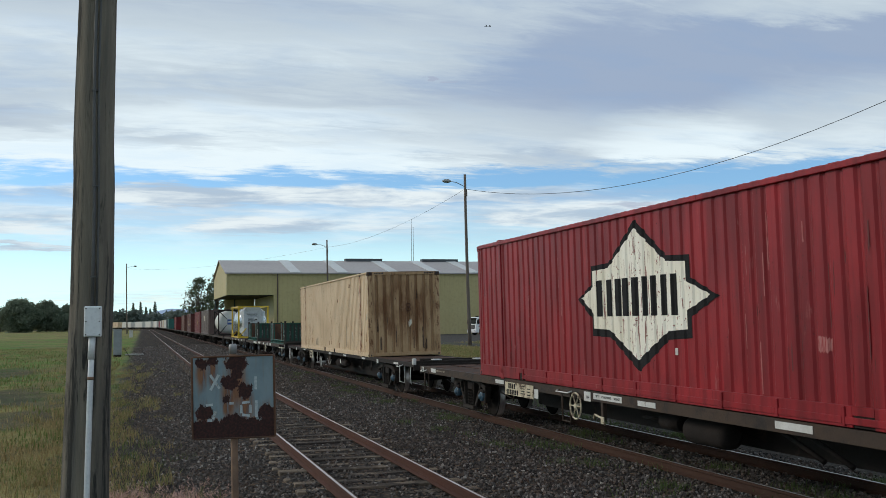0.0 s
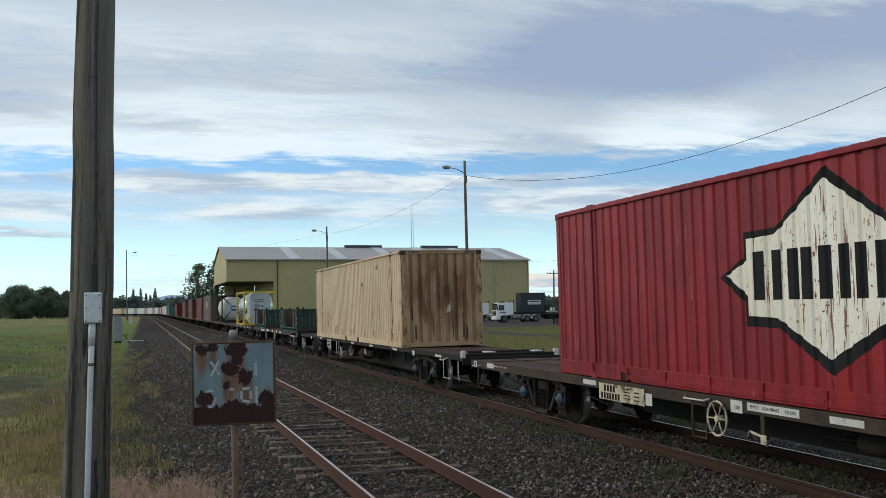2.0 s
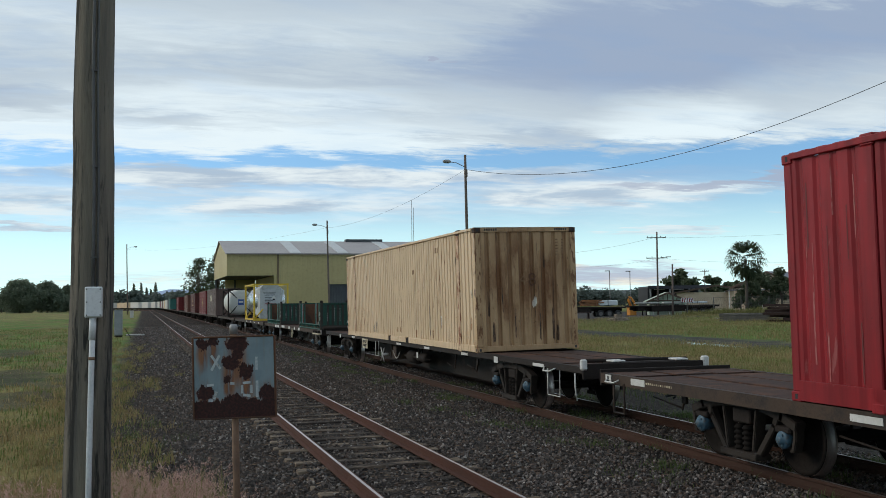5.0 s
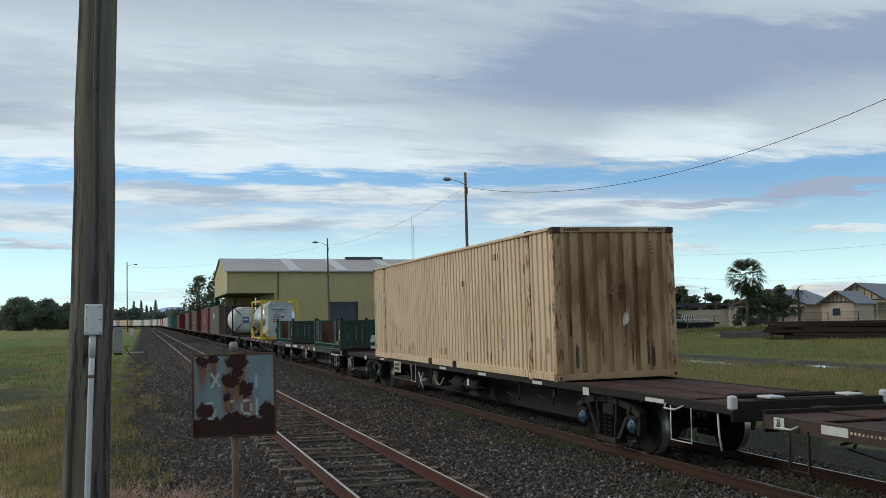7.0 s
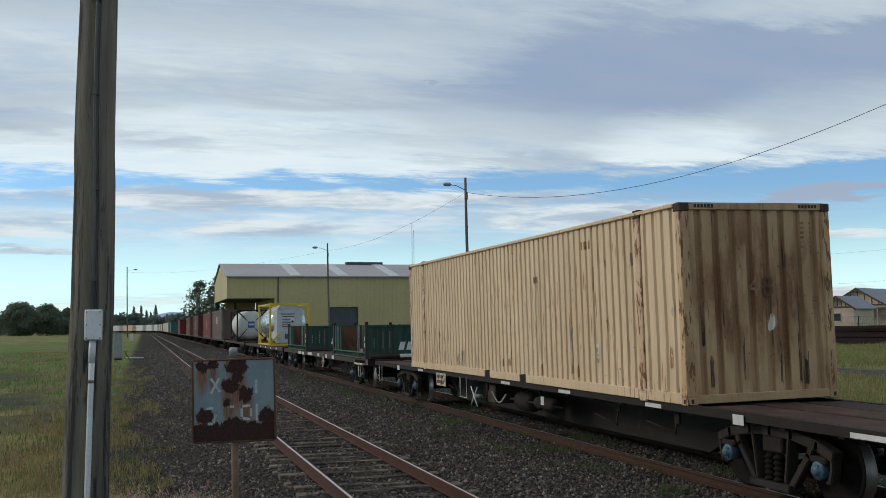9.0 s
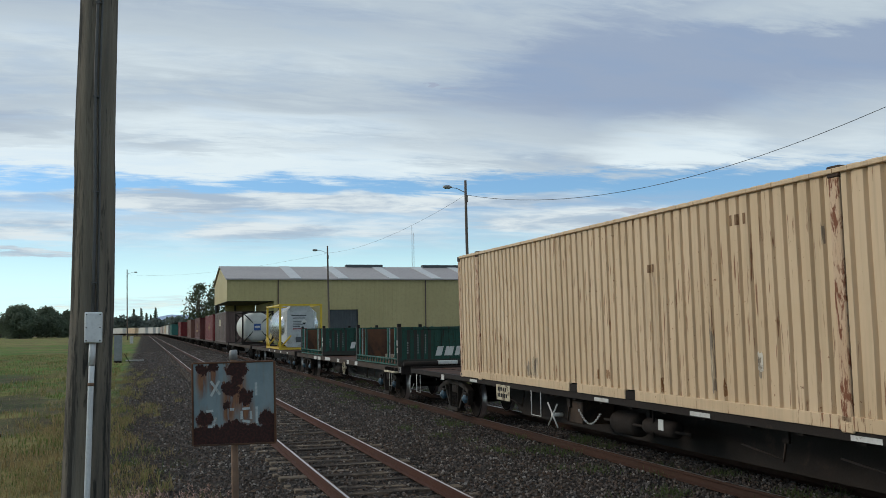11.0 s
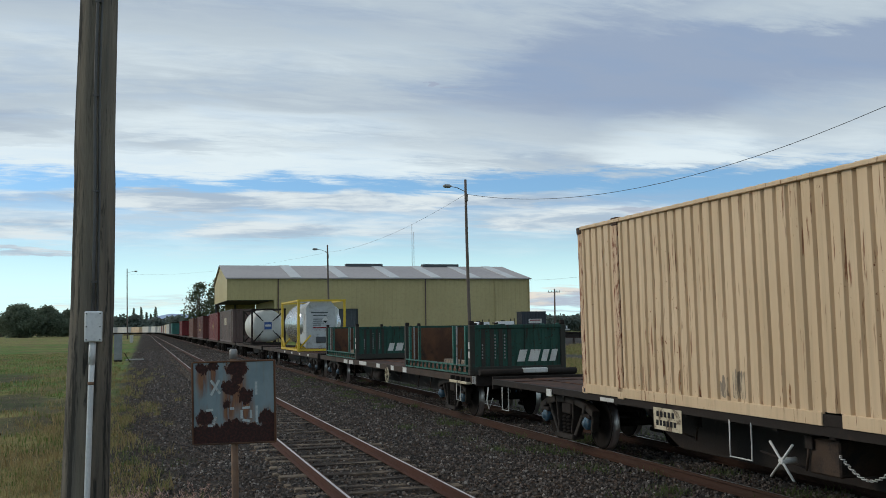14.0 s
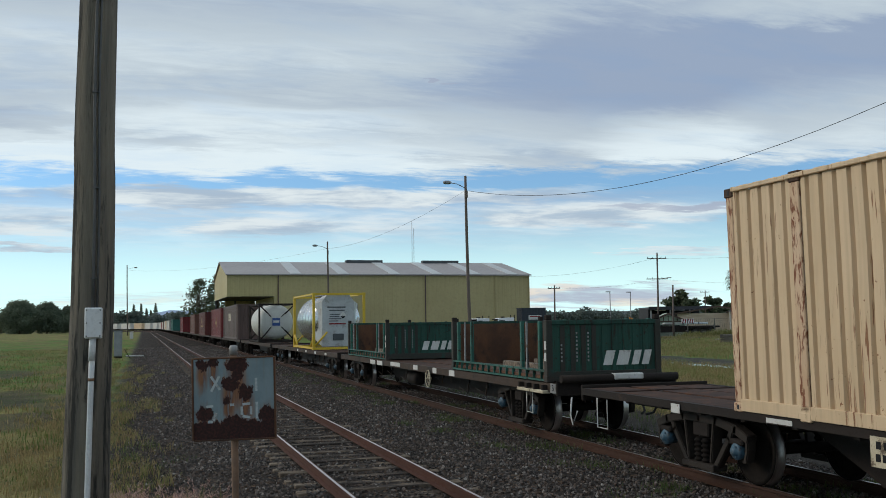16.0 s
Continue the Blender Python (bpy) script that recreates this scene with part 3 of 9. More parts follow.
    col = n.mix(n.math("MULTIPLY", n.step(fine, 0.4, 0.75), 0.6), col, (0.03, 0.035, 0.014))
    # cess soil tones are darkened to include the shade beneath the wagons
    col = n.mix(n.math("MAXIMUM", n.math("MAXIMUM", road, yard), cess), col, n.mix(cess, n.mix(fine, (0.035, 0.033, 0.032), (0.085, 0.078, 0.072)), n.mix(n.step(fine, 0.35, 0.65), (0.020, 0.017, 0.0145), (0.062, 0.053, 0.044))))
    p = n.node("ShaderNodeBsdfPrincipled")
    n.put(p.inputs["Base Color"], col)
    p.inputs["Roughness"].default_value = 0.95
    p.inputs["Specular IOR Level"].default_value = 0.1
    b = n.node("ShaderNodeBump")
    b.inputs["Strength"].default_value = 0.8
    b.inputs["Distance"].default_value = 0.08
    n.put(b.inputs["Height"], n.math("ADD", fine, mid))
    n.put(p.inputs["Normal"], b.outputs[0])
    n.put(n.node("ShaderNodeOutputMaterial").inputs[0], p.outputs[0])
    return m


def ballast_material():
    m = bpy.data.materials.new("basalt_ballast")
    m.use_nodes = True
    n = Nodes(m.node_tree)
    at = n.node("ShaderNodeTexCoord").outputs["Object"]
    vor = n.node("ShaderNodeTexVoronoi")
    n.put(vor.inputs["Vector"], at)
    vor.inputs["Scale"].default_value = 17.0
    cell = n.xyz(vor.outputs["Color"])[0]
    # bed colours are lowered to stand for shade in the gaps between stones
    col = n.mix(cell, (0.008, 0.0068, 0.0065), (0.050, 0.043, 0.039))
    mott = n.noise(n.stretch(at, (1, 0.3, 1)), 5.0, 7.0, 0.8)
    col = n.mix(n.step(mott, 0.35, 0.7), col, (0.046, 0.040, 0.036))
    col = n.mix(n.step(mott, 0.5, 0.3), col, (0.012, 0.011, 0.011))
    col = n.mix(n.step(n.xyz(vor.outputs["Color"])[1], 0.82, 0.95), col, (0.12, 0.085, 0.06))
    big = n.noise(n.stretch(at, (1, 0.4, 1)), 0.5, 5.0, 0.6)
    col = n.mix(n.math("MULTIPLY", n.step(big, 0.5, 0.7), 0.55), col, (0.035, 0.028, 0.024))
    p = n.node("ShaderNodeBsdfPrincipled")
    n.put(p.inputs["Base Color"], col)
    p.inputs["Roughness"].default_value = 0.85
    p.inputs["Specular IOR Level"].default_value = 0.04
    b = n.node("ShaderNodeBump")
    b.inputs["Strength"].default_value = 1.0
    b.inputs["Distance"].default_value = 0.04
    n.put(b.inputs["Height"], n.math("SUBTRACT", 1.0, vor.outputs["Distance"]))
    n.put(p.inputs["Normal"], b.outputs[0])
    n.put(n.node("ShaderNodeOutputMaterial").inputs[0], p.outputs[0])
    return m


M["ground"] = ground_material()
M["ballast"] = ballast_material()


def grid_mesh(name, xs, ys, height, material):
    verts = [(x, y, height(x, y)) for y in ys for x in xs]
    w = len(xs)
    faces = [(j * w + i, j * w + i + 1, (j + 1) * w + i + 1, (j + 1) * w + i) for j in range(len(ys) - 1) for i in range(w - 1)]
    me = bpy.data.meshes.new(name)
    me.from_pydata(verts, [], faces)
    me.materials.append(M[material])
    for f in me.polygons:
        f.use_smooth = True
    return me


def spaced(rows):
    out = []
    for a_, b_, step_ in rows:
        k = a_
        while k < b_ - 1e-6:
            out.append(k)
            k += step_
    return out + [rows[-1][1]]


gx = spaced([(-3000, -400, 650), (-400, -60, 34), (-60, -8, 2.6), (-8, 14, 0.5), (14, 120, 2.5), (120, 500, 38), (500, 3000, 500)])
gy = spaced([(-600, -40, 80), (-40, 0, 4), (0, 40, 0.6), (40, 120, 2), (120, 500, 10), (500, 4000, 250)])
tagged(part("ground", grid_mesh("ground", gx, gy, ground_height, "ground"), None), "flat grassland with dry and green patches", "ground", kind="structure")


def line_sheet(name, profile, s0, s1, step_, centre, material, wobble=0.0):
    """A strip with a cross profile of (across, height), laid along a track's centre line."""
    verts, faces, w = [], [], len(profile)
    ss = spaced([(s0, min(s1, 60), step_), (60, s1, 6)]) if s1 > 60 else spaced([(s0, s1, step_)])
    for s in ss:
        for a_, z in profile:
            p, _ = on_line(s, a_, centre)
            k = wobble if s < 60 else 0
            verts.append((p.x + k * 3 * noise.noise(Vector((a_ * 2, s * 0.7, 5))), p.y, z + k * noise.noise(Vector((a_ * 3, s * 3, 0)))))
    for j in range(len(ss) - 1):
        for i in range(w - 1):
            faces.append((j * w + i, j * w + i + 1, (j + 1) * w + i + 1, (j + 1) * w + i))
    me = bpy.data.meshes.new(name)
    me.from_pydata(verts, [], faces)
    me.materials.append(M[material])
    return me


def ballast_profile():
    out = []
    for k in range(60):
        a_ = -4.4 + k * (11.4 / 59)
        x = a_ + NEAR_X
        if x < 1.75:
            z = -0.215 - (1.75 - x) * 0.060
        elif x < 4.95:
            z = -0.228 if x < 2.20 else (-0.172 if x < 2.5 else (-0.180 if 2.7 < x < 4.0 else -0.180))
        elif x < 6.9:
            z = -0.185 + 0.025 * (x - 4.95) / 1.95 + 0.035 * math.sin((x - 4.95) / 1.95 * math.pi)
        elif x < 10.1:
            z = -0.16
        else:
            z = -0.16 - (x - 10.1) * 0.22
        out.append((a_, z))
    return out


tagged(part("ballast_bed", line_sheet("ballast_bed", ballast_profile(), -60, 690, 0.2, NEAR_X, "ballast", 0.022), None),
       "grey crushed basalt ballast under two tracks", "ballast", kind="structure")


def rail_part(parent, centre, across, material):
    web = [(-0.07, -0.150), (-0.07, -0.140), (-0.012, -0.118), (-0.010, -0.045), (-0.036, -0.034), (-0.036, -0.004), (-0.028, 0.0),
           (0.028, 0.0), (0.036, -0.004), (0.036, -0.034), (0.010, -0.045), (0.012, -0.118), (0.07, -0.140), (0.07, -0.150)]
    rail = part("rail", line_sheet("rail", [(across + a_, z) for a_, z in web], -60, 690, 3.0, centre, material), None, parent)
    part("running_surface", line_sheet("running_surface", [(across - 0.024, 0.0), (across - 0.020, 0.002), (across + 0.010, 0.002), (across + 0.014, 0.0)],
                                       -60, 690, 3.0, centre, "tread"), None, rail, "bright worn top of the rail")


def track(name, centre, label, material):
    t = thing(name, label, "track", kind="structure")
    for side in (-0.7525, 0.7525):
        rail_part(t, centre, side, material)
    return t


near_track = track("track_near", NEAR_X, "rusty steel rails on weathered timber sleepers", "rail")
loop_track = track("track_loop", TRACK_X, "rusty steel rails of the loop line in weedy ballast", "rail_dull")

def sleeper_material():
    """Split grey timber: bleached ends, middle soiled with oil and ballast dust."""
    m = bpy.data.materials.new("split_grey_timber")
    m.use_nodes = True
    n = Nodes(m.node_tree)
    at = n.node("ShaderNodeTexCoord").outputs["Object"]
    x, y, z = n.xyz(at)
    rnd = n.node("ShaderNodeObjectInfo").outputs["Random"]
    own = n.vec(n.math("ADD", x, n.math("MULTIPLY", rnd, 40.0)), y, z)
    fibre = n.noise(n.stretch(own, (1.3, 22, 22)), 1.0, 6.0, 0.65)
    patch_ = n.noise(n.stretch(own, (2.2, 4, 4)), 1.0, 5.0, 0.6)
    grain = n.noise(own, 60.0, 3.0, 0.6)
    wood = n.mix(n.step(fibre, 0.36, 0.62), (0.085, 0.066, 0.051), (0.225, 0.178, 0.132))
    wood = n.mix(n.math("MULTIPLY", rnd, 0.45), wood, (0.10, 0.078, 0.060))
    soil = n.math("ADD", n.math("MULTIPLY", n.step(n.math("ABSOLUTE", x), 1.0, 0.70), 0.19), n.math("SUBTRACT", patch_, 0.28))
    col = n.mix(n.step(soil, 0.30, 0.46), wood, n.mix(n.step(grain, 0.35, 0.65), (0.028, 0.024, 0.022), (0.060, 0.048, 0.040)))
    p = n.node("ShaderNodeBsdfPrincipled")
    n.put(p.inputs["Base Color"], col)
    p.inputs["Roughness"].default_value = 0.9
    p.inputs["Specular IOR Level"].default_value = 0.1
    b = n.node("ShaderNodeBump")
    b.inputs["Strength"].default_value = 0.8
    b.inputs["Distance"].default_value = 0.02
    n.put(b.inputs["Height"], n.math("ADD", fibre, n.math("MULTIPLY", grain, 0.3)))
    n.put(p.inputs["Normal"], b.outputs[0])
    n.put(n.node("ShaderNodeOutputMaterial").inputs[0], p.outputs[0])
    return m


M["sleeper"] = sleeper_material()
sleeper_bm = boxes((-1.22, 1.22, -0.115, 0.115, -0.30, -0.155), bevel=0.012)
sleeper_mesh = mesh_of(sleeper_bm, "sleeper", "sleeper")
rng = random.Random(4)
for centre, owner, drop in ((NEAR_X, near_track, 0.0), (TRACK_X, loop_track, -0.05)):
    s = -3.0
    while s < 84:
        p, turn_ = on_line(s, rng.uniform(-0.06, 0.06), centre)
        sl = part("sleeper", sleeper_mesh, None, owner, m=pose(p.x, p.y, drop + rng.uniform(-0.024, 0.008), 0, rng.uniform(-0.9, 0.9), rng.uniform(-2.4, 2.4)))
        s += 0.61


# ---------------------------------------------------------------- containers
def waves(a0, a1, pitch, depth, groove=(0.33, 0.44, 0.65, 0.76)):
    """Breakpoints (place, depth) of a pressed steel wall between a0 and a1; groove: where in each pitch it goes in and out."""
    g0, g1, g2, g3 = groove
    count = max(1, round((a1 - a0) / pitch))
    p = (a1 - a0) / count
    out = [(a0, 0.0)]
    for k in range(count):
        b = a0 + k * p
        out += [(b + g0 * p, 0.0), (b + g1 * p, depth), (b + g2 * p, depth), (b + g3 * p, 0.0)]
    return out + [(a1, 0.0)]


def wave_depth(rows, a_):
    for (p0, d0), (p1, d1) in zip(rows, rows[1:]):
        if p0 <= a_ <= p1:
            return d0 + (d1 - d0) * (a_ - p0) / max(p1 - p0, 1e-6)
    return 0.0


def wave_panel(rows, z0, z1, fixed, inward, across=False, dent=0.0, seed=0):
    """A corrugated sheet: fixed is its outer plane, inward +1 or -1; across: it runs along x instead of y."""
    bm = bmesh.new()
    zs = [z0, z0 + (z1 - z0) * 0.3, z0 + (z1 - z0) * 0.65, z1] if dent else [z0, z1]
    cols = []
    for a_, d in rows:
        col = []
        for z in zs:
            k = fixed + inward * (d + (dent * max(0, noise.noise(Vector((a_ * 0.9, z * 1.3, seed)))) if z0 < z < z1 else 0))
            col.append(bm.verts.new((a_, k, z) if across else (k, a_, z)))
        cols.append(col)
    for c0, c1 in zip(cols, cols[1:]):
        for i in range(len(zs) - 1):
            bm.faces.new((c0[i], c1[i], c1[i + 1], c0[i + 1]))
    return bm


def decal(rows, a0, a1, low, high, fixed, inward, lift=0.005, across=False, extra=()):
    """Paint on a corrugated sheet, a film that follows it between low(a) and high(a)."""
    bm = bmesh.new()
    cuts = sorted({a0 + 1e-4, a1 - 1e-4, *[r[0] for r in rows if a0 < r[0] < a1], *[e_ for e_ in extra if a0 < e_ < a1]})
    last = None
    for a_ in cuts:
        k = fixed + inward * (wave_depth(rows, a_) - lift)
        lo, hi = low(a_), max(high(a_), low(a_) + 0.002)
        pair = [bm.verts.new((a_, k, z) if across else (k, a_, z)) for z in (lo, hi)]
        if last:
            bm.faces.new((last[0], pair[0], pair[1], last[1]))
        last = pair
    return bm


def piecewise(points):
    def f(a_):
        for (p0, v0), (p1, v1) in zip(points, points[1:]):
            if p0 <= a_ <= p1:
                return v0 + (v1 - v0) * (a_ - p0) / max(p1 - p0, 1e-6)
        return points[0][1] if a_ < points[0][0] else points[-1][1]
    return f


def container(length, height, width, paint, label, end_paint=None, post=0.0, pitch=0.275, deep=0.030, sole=0.17, pockets=(), detail=True, lap=(), rail=0.10, groove=(0.33, 0.44, 0.65, 0.76), group="containers on the train"):
    """A corrugated steel freight container. Its origin is the middle of the lower edge of the end that faces the camera."""
    t = thing("shipping_container", label, "container", group=group)
    end_paint = end_paint or paint
    h = width / 2
    soiled = end_paint == "cream_dirty"
    posts_paint = ("cream_dirty" if soiled else paint, "cream_post" if soiled else paint)
    rail_top, rail_low = height - rail, sole
    near_post, far_post = post if isinstance(post, tuple) else (post, length - post)
    spans = [(0.16, length - 0.16)] if not post else [(0.14, near_post - 0.10), (near_post + 0.10, far_post - 0.10), (far_post + 0.10, length - 0.14)]
    sides = []
    for s_ in (-1, 1):
        for a0, a1 in spans:
            rows = waves(a0, a1, pitch, deep, groove)
            sides.append((rows, s_))
            part("side_panel", wave_panel(rows, rail_low, rail_top, s_ * (h - 0.012), -s_, dent=0.02 if detail else 0, seed=a0 + s_), paint, t)
        part("top_rail", boxes((s_ * h - 0.03 * (s_ > 0) - 0.03, s_ * h + 0.03 - 0.03 * (s_ > 0), 0.16, length - 0.16, rail_top, height), bevel=0.008 if detail else 0), paint, t)
        # bottom rail broken by fork pockets
        x0, x1 = sorted((s_ * (h + (0.012 if detail else -0.002)), s_ * (h - 0.05)))
        cuts = [0.14] + [v for c in pockets for v in (c - 0.17, c + 0.17)] + [length - 0.14]
        for a0, a1 in zip(cuts[::2], cuts[1::2]):
            part("bottom_rail", boxes((x0, x1, a0, a1, 0.015, rail_low), bevel=0.006 if detail else 0), paint, t)
        for c in pockets:
            part("fork_pocket", boxes((x0 + 0.02, x1 - 0.02, c - 0.17, c + 0.17, 0.02, min(rail_low, 0.15))), "under", t)
            if rail_low > 0.2:
                part("pocket_header", boxes((x0, x1, c - 0.169, c + 0.169, 0.152, rail_low)), paint, t)
        for c in lap:
            part("lap_joint", boxes((s_ * (h + 0.016) - 0.016, s_ * (h + 0.016) + 0.016, c[1] - 0.03, c[1] + 0.02, 0.03, sole - 0.01), bevel=0.006), paint, t)
            part("rail_flange", boxes((s_ * (h + 0.012) - 0.012, s_ * (h + 0.012) + 0.012, c[0], c[1], 0.05, 0.13), bevel=0.006), paint, t)
    for x in (-1, 1):
        for y in (0, 1):
            y0, y1 = (0.0, 0.15) if y == 0 else (length - 0.15, length)
            x0, x1 = sorted((x * h, x * (h - 0.15)))
            part("corner_post", boxes((x0, x1, y0 + 0.003, y1 - 0.003, 0.118, height - 0.118), bevel=0.012 if detail else 0), posts_paint[y], t)
            for z0 in (0.0, height - 0.118):
                g = 0.006
                cast_paint = "casting_rust" if soiled and z0 > 0 else posts_paint[y]
                casting = part("corner_casting", boxes((x0 - g, x1 + g, y0 - g, y1 + g + 0.02, z0, z0 + 0.118), bevel=0.012 if detail else 0), cast_paint, t)
                if detail:
                    yc = (y0 + y1) / 2
                    # thin dark plates on the solid casting paint the shade of its holes
                    part("casting_hole_shade", boxes((x * (h + g) - 0.003, x * (h + g) + 0.003, yc - 0.022, yc + 0.022, z0 + 0.03, z0 + 0.09)), "dark", casting)
                    ye = y0 - g if y == 0 else y1 + g + 0.02
                    part("casting_hole_shade", boxes((x * (h - 0.075) - 0.022, x * (h - 0.075) + 0.022, ye - 0.003, ye + 0.003, z0 + 0.03, z0 + 0.09)), "dark", casting)
        if post:
            for y in (near_post, far_post):
                x0, x1 = sorted((x * (h + 0.012), x * (h - 0.09)))
                part("intermediate_post", boxes((x0, x1, y - 0.085, y + 0.085, 0.10, height - 0.1), bevel=0.012 if detail else 0), posts_paint[1], t)
                part("lifting_casting", boxes((x0 - 0.004, x1 + 0.004, y - 0.10, y + 0.10, height - 0.1, height + 0.03), bevel=0.012 if detail else 0), "casting_rust" if paint == "cream" else paint, t)
                part("foot_casting", boxes((x0 - 0.004, x1 + 0.004, y - 0.10, y + 0.10, -0.012, 0.1), bevel=0.012 if detail else 0), paint, t)
    ends = waves(-h + 0.15, h - 0.15, 0.27, 0.045)
    part("end_panel", wave_panel(ends, 0.14, height - 0.1, 0.03, 1, across=True, dent=0.025 if detail else 0, seed=7), end_paint, t)
    part("end_panel", wave_panel(ends, 0.14, height - 0.1, length - 0.03, -1, across=True), paint, t)
    for y0 in (0.004, length - 0.064):
        part("end_sill", boxes((-h + 0.15, h - 0.15, y0, y0 + 0.06, 0.02, 0.14), bevel=0.006 if detail else 0), end_paint, t)
        part("end_header", boxes((-h + 0.15, h - 0.15, y0, y0 + 0.06, height - 0.1, height - 0.004), bevel=0.006 if detail else 0), end_paint, t)
    if detail:
        # pressed roof sheet, whose ribs end just above the top rails
        bm = bmesh.new()
        last = None
        for y, d in waves(0.1, length - 0.1, 0.29, 0.022):
            pair = [bm.verts.new((x, y, z)) for x, z in ((-h + 0.015, height - 0.03), (-h + 0.02, height + 0.014 - d * 0.7), (h - 0.02, height + 0.014 - d * 0.7), (h - 0.015, height - 0.03))]
            if last:
                for i in range(3):
                    bm.faces.new((last[i], last[i + 1], pair[i + 1], pair[i]))
            last = pair
        part("roof", bm, paint, t)
    else:
        part("roof", boxes((-h + 0.06, h - 0.06, 0.1, length - 0.1, height - 0.05, height - 0.012)), paint, t)
    part("floor_plate", boxes((-h + 0.05, h - 0.05, 0.06, length - 0.06, 0.03, 0.10)), "under", t)
    return t, sides


def star_outline(grow):
    """Upper and lower edges of the eight-pointed badge; grow widens it."""
    g = grow
    c = 13.69
    L_, R_ = 15.66 + g * 1.6, 11.60 - g * 1.6
    top = [(R_, 2.53), (12.22 - g, 2.74 + g * 0.6), (12.221 - g, 3.02 + g), (12.76, 3.05 + g), (c, 3.62 + g * 1.5), (14.62, 3.05 + g), (15.20 + g, 3.03 + g), (15.201 + g, 2.76 + g * 0.6), (L_, 2.58)]
    low = [(R_, 2.53), (12.22 - g, 2.32 - g * 0.6), (12.221 - g, 2.06 - g), (12.76, 2.03 - g), (c, 1.58 - g * 1.5), (14.62, 2.04 - g), (15.20 + g, 2.06 - g), (15.201 + g, 2.31 - g * 0.6), (L_, 2.58)]
    return top, low


def painted_badge(t, side_rows, base_y, base_z, width):
    """White eight-pointed badge with a black border and nine dark upright bars, painted on the side."""
    fixed = -(width / 2 - 0.012)
    for grow, slip, mat_, lift, name in ((0.105, 0.02, "black_paint", 0.004, "badge_border"), (0.0, 0.0, "white_paint", 0.008, "badge_field")):
        top, low = star_outline(grow)
        top = [(y - base_y - slip, z - base_z - slip) for y, z in top]
        low = [(y - base_y - slip, z - base_z - slip) for y, z in low]
        part(name, decal(side_rows, top[0][0], top[-1][0], piecewise(low), piecewise(top), fixed, 1, lift, extra=[p[0] for p in top]), mat_, t)
    for y1, y0 in ((15.08, 14.84), (14.68, 14.52), (14.38, 14.21), (14.13, 13.96), (13.82, 13.62), (13.48, 13.31), (13.22, 13.05), (12.91, 12.74), (12.63, 12.45)):
        part("badge_block", decal(side_rows, y0 - base_y, y1 - base_y, lambda a_: 2.26 - base_z, lambda a_: 2.86 - base_z, fixed, 1, 0.012), "black_paint", t)


# ---------------------------------------------------------------- wagons
def prism(bm, pts, x0, x1):
    """A flat outline in (y, z), thickened from x0 to x1."""
    a_ = [bm.verts.new((x0, y, z)) for y, z in pts]
    b_ = [bm.verts.new((x1, y, z)) for y, z in pts]
    bm.faces.new(a_)
    bm.faces.new(b_[::-1])
    for i in range(len(pts)):
        j = (i + 1) % len(pts)
        bm.faces.new((a_[i], a_[j], b_[j], b_[i]))


def slab(bm, pts, y0, y1):
    """An outline in (x, z) thickened along y."""
    a_ = [bm.verts.new((x, y0, z)) for x, z in pts]
    b_ = [bm.verts.new((x, y1, z)) for x, z in pts]
    bm.faces.new(a_[::-1])
    bm.faces.new(b_)
    for i in range(len(pts)):
        j = (i + 1) % len(pts)
        bm.faces.new((a_[i], a_[j], b_[j], b_[i]))


